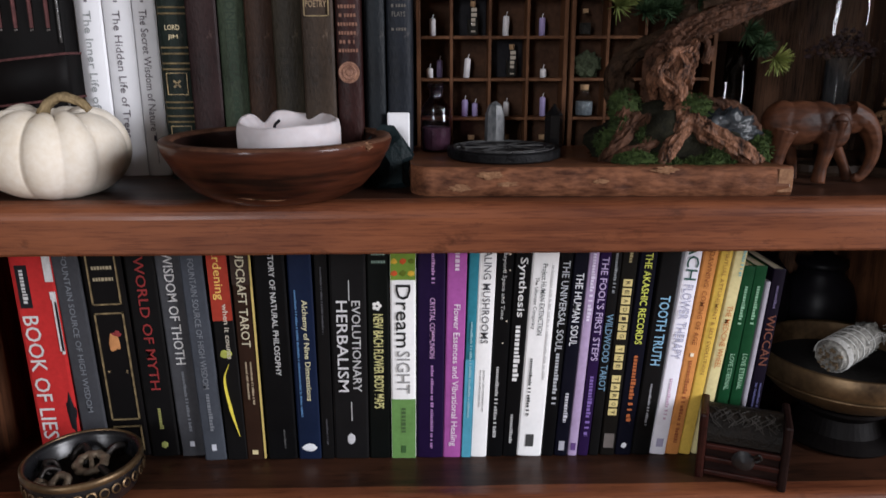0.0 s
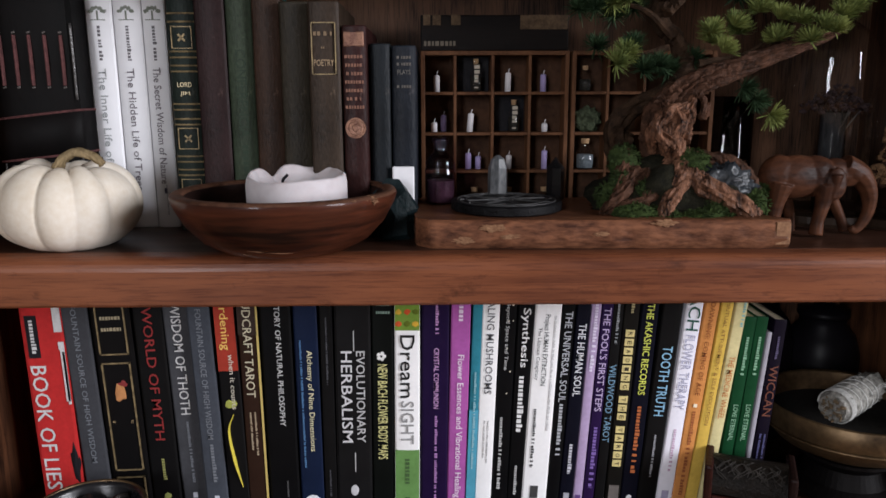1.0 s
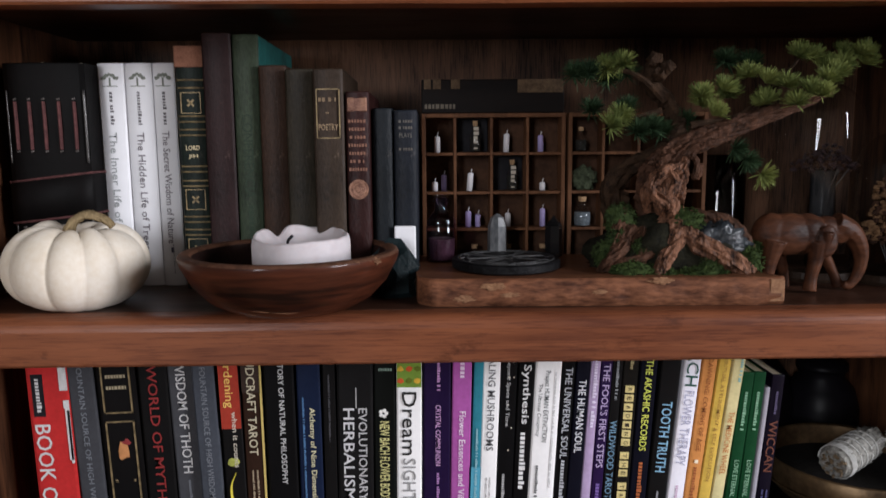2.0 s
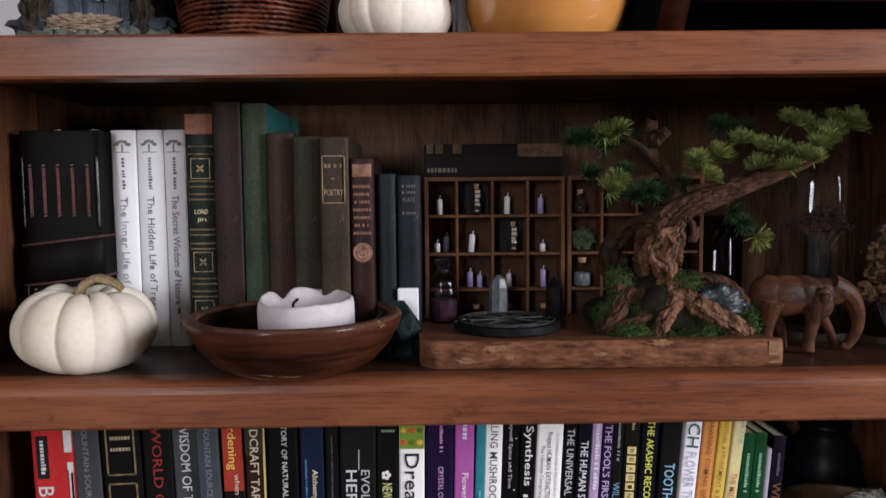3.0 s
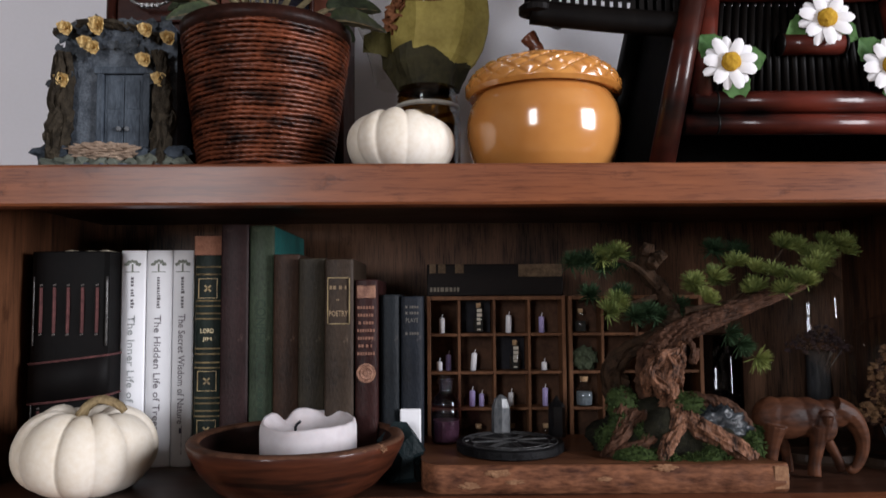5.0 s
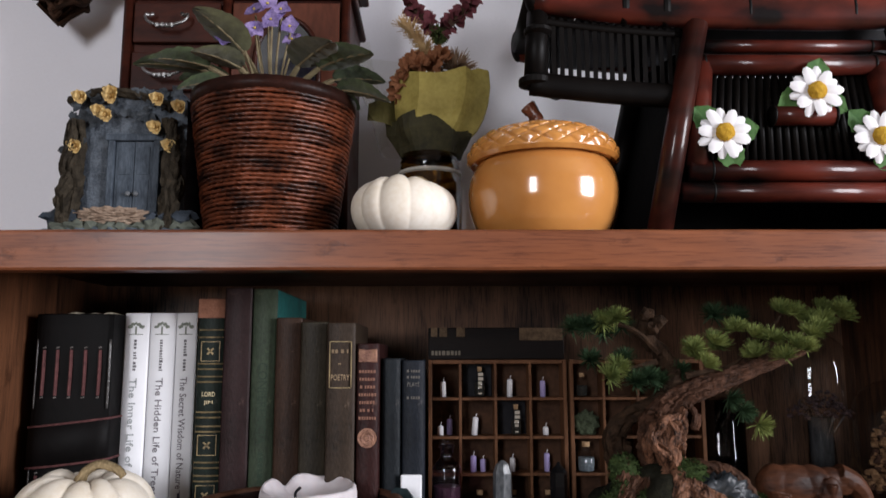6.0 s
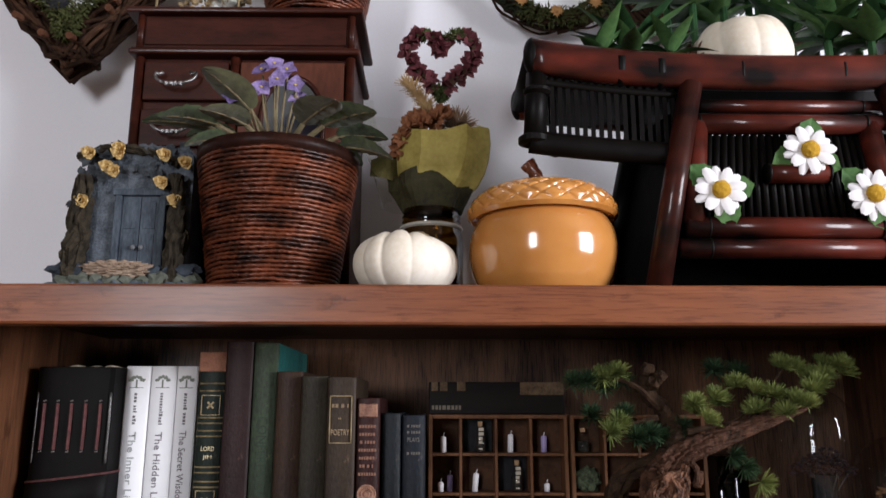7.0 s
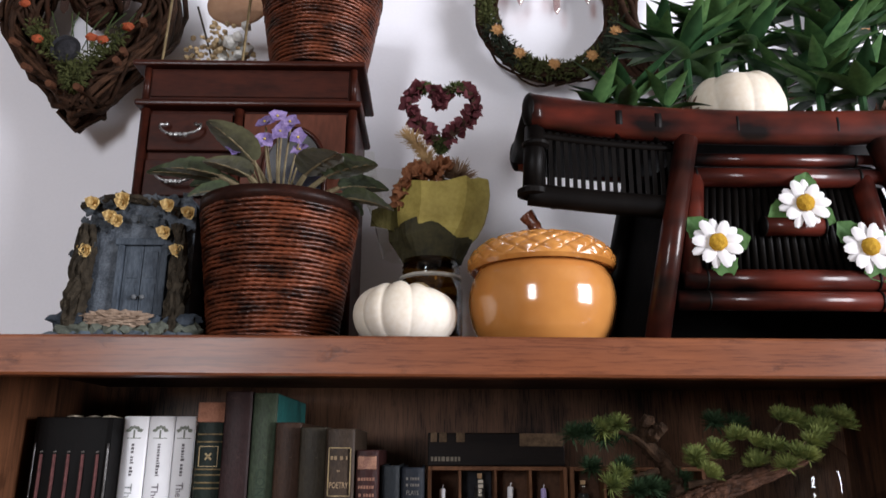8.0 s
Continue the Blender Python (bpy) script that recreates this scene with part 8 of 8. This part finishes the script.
moss_wreath()
ob = thing("wood_slice", pose(0.5860, 0.846, 1.772), "round wood slice with a dark burned shape on the wall", "wall ornament")
part("slice", lathe([(0.034, 0.0), (0.0375, 0.002), (0.0375, 0.008), (0.035, 0.0095), (0.0, 0.0095)], 40, lambda a, k: 1 + 0.03 * math.sin(3 * a), m=pose(0, 0.010, 0, 90, 0, 0)), surface("slice_wood", (0.40, 0.22, 0.11), (0.26, 0.12, 0.055), 40, 0.7, 0.3), ob)
part("burned_shape", add_blob(bmesh.new(), (0, 0.0005, -0.002), 0.017, 2, 0.25, 3, (1.0, 0.06, 0.75), 2), BLACK, ob, "dark burned round shape")
part("burned_ring", lathe([(0.029, 0.0), (0.0302, 0.001), (0.031, 0.0)], 40, m=pose(0, 0.0006, 0, 90, 0, 0)), BLACK, ob)


# ---- bamboo stand ----
def lacquered(name, c1, c2):
    return surface(name, c1, c2, 8, 0.42, 0.06, (0.6, 1, 1.3), coat=0.34, fine=4, span=(0.46, 0.70))


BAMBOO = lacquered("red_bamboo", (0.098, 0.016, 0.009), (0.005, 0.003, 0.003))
# Near-black bamboo for slats, panels, tray floor, posts and back legs.
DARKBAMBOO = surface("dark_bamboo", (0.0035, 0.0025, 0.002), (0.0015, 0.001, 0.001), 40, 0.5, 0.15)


def stand():
    cx = 0.3240
    ob = thing("bamboo_stand", pose(cx, 0.0, 0.0), "red-brown lacquered bamboo stand with a flared slatted tray", "stand")

    def bar(name, pts, r, mat_, label="", flat=1.0, n=14, parent=None):
        return part(name, tube(pts, r, n, flat), mat_, parent or ob, label, True)

    # flared rim: bows up at both ends and turns back round the tray
    def rim_z(x):
        return 1.4745 + 0.018 * (abs(x) / 0.25) ** 2.6

    xs = np.linspace(-0.239, 0.239, 41)
    for yy, nm in ((0.577, "front_rim"), (0.690, "back_rim")):
        pts = [(x, yy, rim_z(x)) for x in xs]
        bm = bmesh.new()
        rows = []
        for p in pts:
            ring = []
            for k in range(16):
                a = 2 * math.pi * k / 16
                ring.append(bm.verts.new((p[0], p[1] + 0.0105 * math.cos(a), p[2] + 0.0175 * math.copysign(abs(math.sin(a)) ** 0.75, math.sin(a)))))
            rows.append(ring)
        for a, c in zip(rows, rows[1:]):
            for k in range(16):
                bm.faces.new((a[k], a[(k + 1) % 16], c[(k + 1) % 16], c[k]))
        bm.faces.new(rows[0])
        bm.faces.new(rows[-1])
        rim = part(nm, bm, BAMBOO, ob, "broad polished red-brown bamboo rim", True)
        for x in (-0.155, -0.118, -0.045, 0.05, 0.125):
            part("node", tube([(x - 0.0012 - 0.004 * (x < -0.1), yy, rim_z(x)), (x + 0.0012, yy, rim_z(x))], 0.0108, 16, 1.64), DARKBAMBOO, rim, "dark bamboo node", True)
        for sx in (-1, 1):
            x = sx * 0.239
            part("end_cap", add_blob(bmesh.new(), (x, yy, rim_z(x)), 0.0185, 3, 0.03, 1, (0.42, 0.60, 0.97)), DARKBAMBOO, rim, "dark rounded end", True)
    for sx in (-1, 1):
        bar("side_rim", [(sx * 0.237, 0.580, rim_z(0.244) - 0.004), (sx * 0.237, 0.690, rim_z(0.244) - 0.004)], 0.010, DARKBAMBOO)
        for yy in (0.582,):
            post = bar("corner_post", [(sx * 0.234, yy, rim_z(0.238) - 0.016), (sx * 0.238, yy, 1.410)], 0.0098, DARKBAMBOO, "dark round corner post")
            part("post_collar", lathe([(0.0098, 0.0), (0.0130, 0.003), (0.0130, 0.006), (0.0098, 0.009)], 20, m=pose(sx * 0.234, yy, 1.452)), DARKBAMBOO, post)
            part("post_foot", lathe([(0.0100, -0.004), (0.0145, -0.002), (0.0145, 0.003), (0.0100, 0.006)], 20, m=pose(sx * 0.238, yy, 1.408)), DARKBAMBOO, post)

    def low_z(x):
        return 1.3920 + 0.016 * (abs(x) / 0.25) ** 2.0

    for yy in (0.580, 0.690):
        for sx in ((-1, 1) if yy < 0.6 else ()):
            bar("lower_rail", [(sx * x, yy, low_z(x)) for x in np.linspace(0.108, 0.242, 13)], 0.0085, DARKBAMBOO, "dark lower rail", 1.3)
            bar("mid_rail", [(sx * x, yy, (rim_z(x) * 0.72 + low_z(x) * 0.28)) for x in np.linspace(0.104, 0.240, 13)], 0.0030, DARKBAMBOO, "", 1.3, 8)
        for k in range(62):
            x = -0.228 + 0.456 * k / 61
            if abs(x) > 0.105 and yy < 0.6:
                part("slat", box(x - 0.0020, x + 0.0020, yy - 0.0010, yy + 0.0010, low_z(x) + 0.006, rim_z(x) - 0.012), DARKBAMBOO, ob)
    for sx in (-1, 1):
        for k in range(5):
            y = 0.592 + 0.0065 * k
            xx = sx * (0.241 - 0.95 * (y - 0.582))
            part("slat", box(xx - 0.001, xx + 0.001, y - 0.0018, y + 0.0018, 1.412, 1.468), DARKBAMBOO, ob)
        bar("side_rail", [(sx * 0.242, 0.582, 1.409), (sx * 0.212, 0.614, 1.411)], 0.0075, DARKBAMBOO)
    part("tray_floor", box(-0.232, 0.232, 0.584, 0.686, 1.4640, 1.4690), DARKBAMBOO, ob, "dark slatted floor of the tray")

    # body: splayed legs, front frame, slatted panel
    def leg_x(z):
        return 0.1360 - (z - TOP) * 0.238

    for sx in (-1, 1):
        for yy, top_y in ((0.568, 0.577), (0.690, 0.684)):
            off = 0.0 if yy < 0.6 else 0.022
            # Front legs take a darker red that includes their shaded left side.
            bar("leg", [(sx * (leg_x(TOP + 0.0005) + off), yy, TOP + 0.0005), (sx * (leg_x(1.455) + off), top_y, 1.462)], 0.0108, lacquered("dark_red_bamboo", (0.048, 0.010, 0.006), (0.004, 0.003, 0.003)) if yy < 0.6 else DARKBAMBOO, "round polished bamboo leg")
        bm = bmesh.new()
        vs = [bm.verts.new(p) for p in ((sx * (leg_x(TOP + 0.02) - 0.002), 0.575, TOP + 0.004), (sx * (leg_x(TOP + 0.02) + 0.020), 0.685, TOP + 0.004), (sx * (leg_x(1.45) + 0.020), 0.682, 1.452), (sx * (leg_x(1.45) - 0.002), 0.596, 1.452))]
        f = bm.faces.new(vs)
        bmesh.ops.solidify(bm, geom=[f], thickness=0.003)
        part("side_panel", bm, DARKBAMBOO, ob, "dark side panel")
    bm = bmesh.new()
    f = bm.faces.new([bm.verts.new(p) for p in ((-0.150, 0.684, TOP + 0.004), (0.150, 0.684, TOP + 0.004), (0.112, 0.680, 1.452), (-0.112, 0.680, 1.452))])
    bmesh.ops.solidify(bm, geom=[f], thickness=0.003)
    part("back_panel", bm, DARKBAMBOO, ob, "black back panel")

    def yf(z):
        return 0.5760 + (z - TOP) * 0.05

    for z, half, r in ((1.4445, 0.092, 0.0062), (1.4265, 0.094, 0.0094), (1.3265, 0.104, 0.0096), (1.3070, 0.112, 0.0090)):
        rail = bar("front_rail", [(-half, yf(z), z), (half, yf(z), z)], r, BAMBOO, "red-brown bamboo rail")
        for x in (0.070, -0.085):
            part("node", tube([(x - 0.0010, yf(z), z), (x + 0.0010, yf(z), z)], r * 1.06, 14), DARKBAMBOO, rail, "", True)
    for sx in (-1, 1):
        bar("front_stile", [(sx * 0.0965 - 0.012 * (sx > 0), yf(1.330), 1.330), (sx * 0.0860 - 0.012 * (sx > 0), yf(1.426), 1.426)], 0.0100, BAMBOO, "red-brown bamboo stile")
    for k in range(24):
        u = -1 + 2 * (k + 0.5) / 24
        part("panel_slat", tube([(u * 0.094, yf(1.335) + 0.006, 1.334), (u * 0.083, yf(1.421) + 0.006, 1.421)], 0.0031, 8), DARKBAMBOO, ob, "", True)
    pull = bar("pull", [(-0.028, yf(1.378) - 0.004, 1.3765), (0.028, yf(1.378) - 0.004, 1.3765)], 0.0090, BAMBOO, "half-round bamboo pull")
    for x in (-0.0275, 0.0275):
        part("pull_end", tube([(x - 0.001, yf(1.378) - 0.004, 1.3765), (x + 0.001, yf(1.378) - 0.004, 1.3765)], 0.0096, 14), DARKBAMBOO, pull, "", True)
    white = surface("daisy_petal", (0.80, 0.79, 0.80), (0.70, 0.69, 0.71), 30, 0.7, 0.15)
    gold = surface("daisy_eye", (0.55, 0.34, 0.04), (0.38, 0.20, 0.02), 220, 0.85, 0.8)
    greenl = surface("fabric_leaf", (0.085, 0.17, 0.055), (0.035, 0.085, 0.028), 40, 0.6, 0.3)
    for k, (x, z, rot) in enumerate(((-0.0765, 1.3570, 0.2), (0.0075, 1.3955, 0.0), (0.0600, 1.3540, 0.3))):
        y = yf(z) - 0.0145
        dz = thing("daisy", pose(cx + x, y, z), "white fabric daisy with a yellow eye and green leaves", "flower", "daisies on the stand")
        for j in range(13):
            a = rot + 2 * math.pi * j / 13 + 0.05 * math.sin(j * 5.1 + k)
            bm = bmesh.new()
            d = Vector((math.cos(a), -0.12 + 0.16 * (j % 2), math.sin(a)))
            side = Vector((-math.sin(a), 0, math.cos(a)))
            rows = []
            for i in range(7):
                t = i / 6
                w = (0.0040 + 0.0005 * math.sin(j * 3.3)) * (0.45 + 0.75 * math.sin(math.pi * min(1, 0.15 + 0.68 * t))) * (1 if i < 6 else 0.55)
                p = d * (0.004 + (0.0190 + 0.0012 * math.sin(j * 2.1 + k)) * t) + Vector((0, -0.0015 * math.sin(3 * t), 0))
                rows.append([bm.verts.new(p + side * w * s + Vector((0, 0.0012 * s * s - 0.0006, 0))) for s in (-1, -0.4, 0.4, 1)])
            for a_, c_ in zip(rows, rows[1:]):
                for q in range(3):
                    bm.faces.new((a_[q], a_[q + 1], c_[q + 1], c_[q]))
            part("petal", bm, white, dz, "", True)
        part("eye", add_blob(bmesh.new(), (0, -0.004, 0), 0.0082, 3, 0.12, k, (1, 0.6, 1), 6), gold, dz, "yellow flower eye")
        for a in ((2.3, -1.2, 0.2) if k != 1 else (3.5, -0.5, 1.3)):
            bm = bmesh.new()
            d, side = Vector((math.cos(a), 0.02, math.sin(a))), Vector((-math.sin(a), 0, math.cos(a)))
            rows = []
            for i in range(8):
                t = i / 7
                w = 0.0115 * math.sin(math.pi * min(1, 0.12 + 0.86 * t)) * (1 + 0.16 * (i % 2))
                p = d * (0.008 + 0.026 * t) + Vector((0, 0.004, 0))
                rows.append([bm.verts.new(p - side * w + Vector((0, -0.001, 0))), bm.verts.new(p), bm.verts.new(p + side * w + Vector((0, -0.001, 0)))])
            for a_, c_ in zip(rows, rows[1:]):
                for q in range(2):
                    bm.faces.new((a_[q], a_[q + 1], c_[q + 1], c_[q]))
            part("leaf", bm, greenl, dz, "green fabric leaf")


stand()
ob = thing("moss_bedding", pose(0.324, 0.635, 1.4690), "brown dried moss and bark filling the tray", "moss")
rnd = random.Random(12)
bm = bmesh.new()
for k in range(46):
    add_blob(bm, (rnd.uniform(-0.215, 0.215), rnd.uniform(-0.040, 0.040), 0.004), rnd.uniform(0.012, 0.022), 1, 0.6, k, (1, 1, 0.9))
for v in bm.verts:
    v.co.z = max(v.co.z, 0.0002)
part("moss", bm, surface("brown_moss", (0.075, 0.048, 0.030), (0.022, 0.015, 0.010), 160, 0.95, 1.0), ob)
tagged(ob, kind="stuff")


def cone(x, y, z, s, rz):
    ob = thing("pine_cone", pose(x, y, z, 70, 0, rz), "brown pine cone lying in the tray", "pine cone", "pine cones")
    m = surface("cone_scales", (0.17, 0.085, 0.055), (0.05, 0.024, 0.016), 120, 0.8, 0.6)
    bm = bmesh.new()
    for k in range(90):
        t = k / 90
        a = k * 2.39996
        r = s * (0.10 + 0.42 * math.sin(math.pi * (0.12 + 0.85 * t)))
        add_leaf(bm, (r * 0.5 * math.cos(a), r * 0.5 * math.sin(a), s * 1.5 * t), (math.cos(a), math.sin(a), 0.5), (0, 0, 1), r * 0.9 + 0.003, 0.0045, -0.3, 3, 0, 0.2)
    part("scales", bm, m, ob)
    part("core", lathe([(s * 0.1, 0), (s * 0.3, s * 0.4), (s * 0.25, s * 1.0), (0.0, s * 1.5)], 12), m, ob)


cone(0.240, 0.650, 1.500, 0.040, 60)
cone(0.222, 0.645, 1.482, 0.034, -40)
cone(0.440, 0.640, 1.486, 0.034, 20)
pumpkin("pumpkin", pose(0.3095, 0.632, 1.4790, -6, 0, 40), 0.0515, 0.076, 10, "white ribbed pumpkin nestled in the tray greenery", 5,
        [(0.0, 0, 0.052), (0.003, 0, 0.064), (0.010, 0.004, 0.070), (0.018, 0.006, 0.070), (0.024, 0.006, 0.066)], SKIN, 0.004, 1.0, 0.045)


def leafy(x, y, z, n, ln, seed, spread_=1.0):
    ob = thing("leafy_plant", pose(x, y, z), "artificial plant with glossy pointed green leaves", "plant", "plants in the tray")
    rnd = random.Random(seed)
    g1 = surface("glossy_leaf", (0.090, 0.180, 0.062), (0.026, 0.068, 0.024), 30, 0.42, 0.1)
    g2 = surface("deep_leaf", (0.030, 0.078, 0.030), (0.009, 0.028, 0.012), 18, 0.4, 0.1)
    for k in range(n):
        a = k * 2.39996 + rnd.uniform(-0.3, 0.3)
        up = rnd.uniform(0.05, 1.2)
        d = Vector((math.cos(a) * spread_, math.sin(a) * 0.75, up)).normalized()
        bm = add_leaf(bmesh.new(), Vector((math.cos(a), math.sin(a), 0)) * 0.005 + Vector((0, 0, 0.010 * up)), d, Vector((0, -0.2, 1)) if abs(d.z) < 0.9 else Vector((0, -1, 0)), ln * rnd.uniform(0.7, 1.1), ln * 0.165, rnd.uniform(0.05, 0.35), 8, 0.3, 0.35)
        part("leaf", bm, g1 if k % 3 else g2, ob, "", True)
    part("stem", tube([(0, 0, 1.4695 - z), (0, 0, 0.02)], 0.004, 7), g2, ob)


leafy(0.190, 0.620, 1.508, 20, 0.066, 1)
leafy(0.158, 0.612, 1.506, 12, 0.052, 9)
leafy(0.228, 0.612, 1.506, 10, 0.050, 8)
leafy(0.268, 0.650, 1.585, 24, 0.072, 2)
leafy(0.305, 0.660, 1.618, 26, 0.074, 14)
leafy(0.345, 0.664, 1.605, 24, 0.072, 15)
leafy(0.392, 0.622, 1.528, 20, 0.062, 3)
leafy(0.430, 0.612, 1.522, 24, 0.070, 4)
leafy(0.418, 0.655, 1.580, 26, 0.078, 5)
leafy(0.476, 0.625, 1.535, 24, 0.070, 6)
leafy(0.380, 0.668, 1.560, 18, 0.066, 7)
leafy(0.510, 0.645, 1.560, 18, 0.066, 17)
leafy(0.452, 0.668, 1.618, 24, 0.074, 18)
leafy(0.492, 0.668, 1.640, 24, 0.074, 19)
leafy(0.545, 0.660, 1.600, 22, 0.070, 20)
leafy(0.340, 0.676, 1.655, 22, 0.074, 22)
leafy(0.248, 0.672, 1.600, 20, 0.070, 23)
leafy(0.412, 0.680, 1.660, 24, 0.074, 24)
leafy(0.300, 0.682, 1.575, 18, 0.066, 25)
ob = thing("twig_wreath", pose(0.400, 0.825, 1.760), "rough brown bark and twig wreath behind the plants", "wreath")
twig_loop(ob, [(0.150 * math.sin(t), 0.0, 0.125 * math.cos(t)) for t in np.linspace(0, 2 * math.pi, 61)[:-1]], 34, 0.022, 0.0040, 21, VINE)
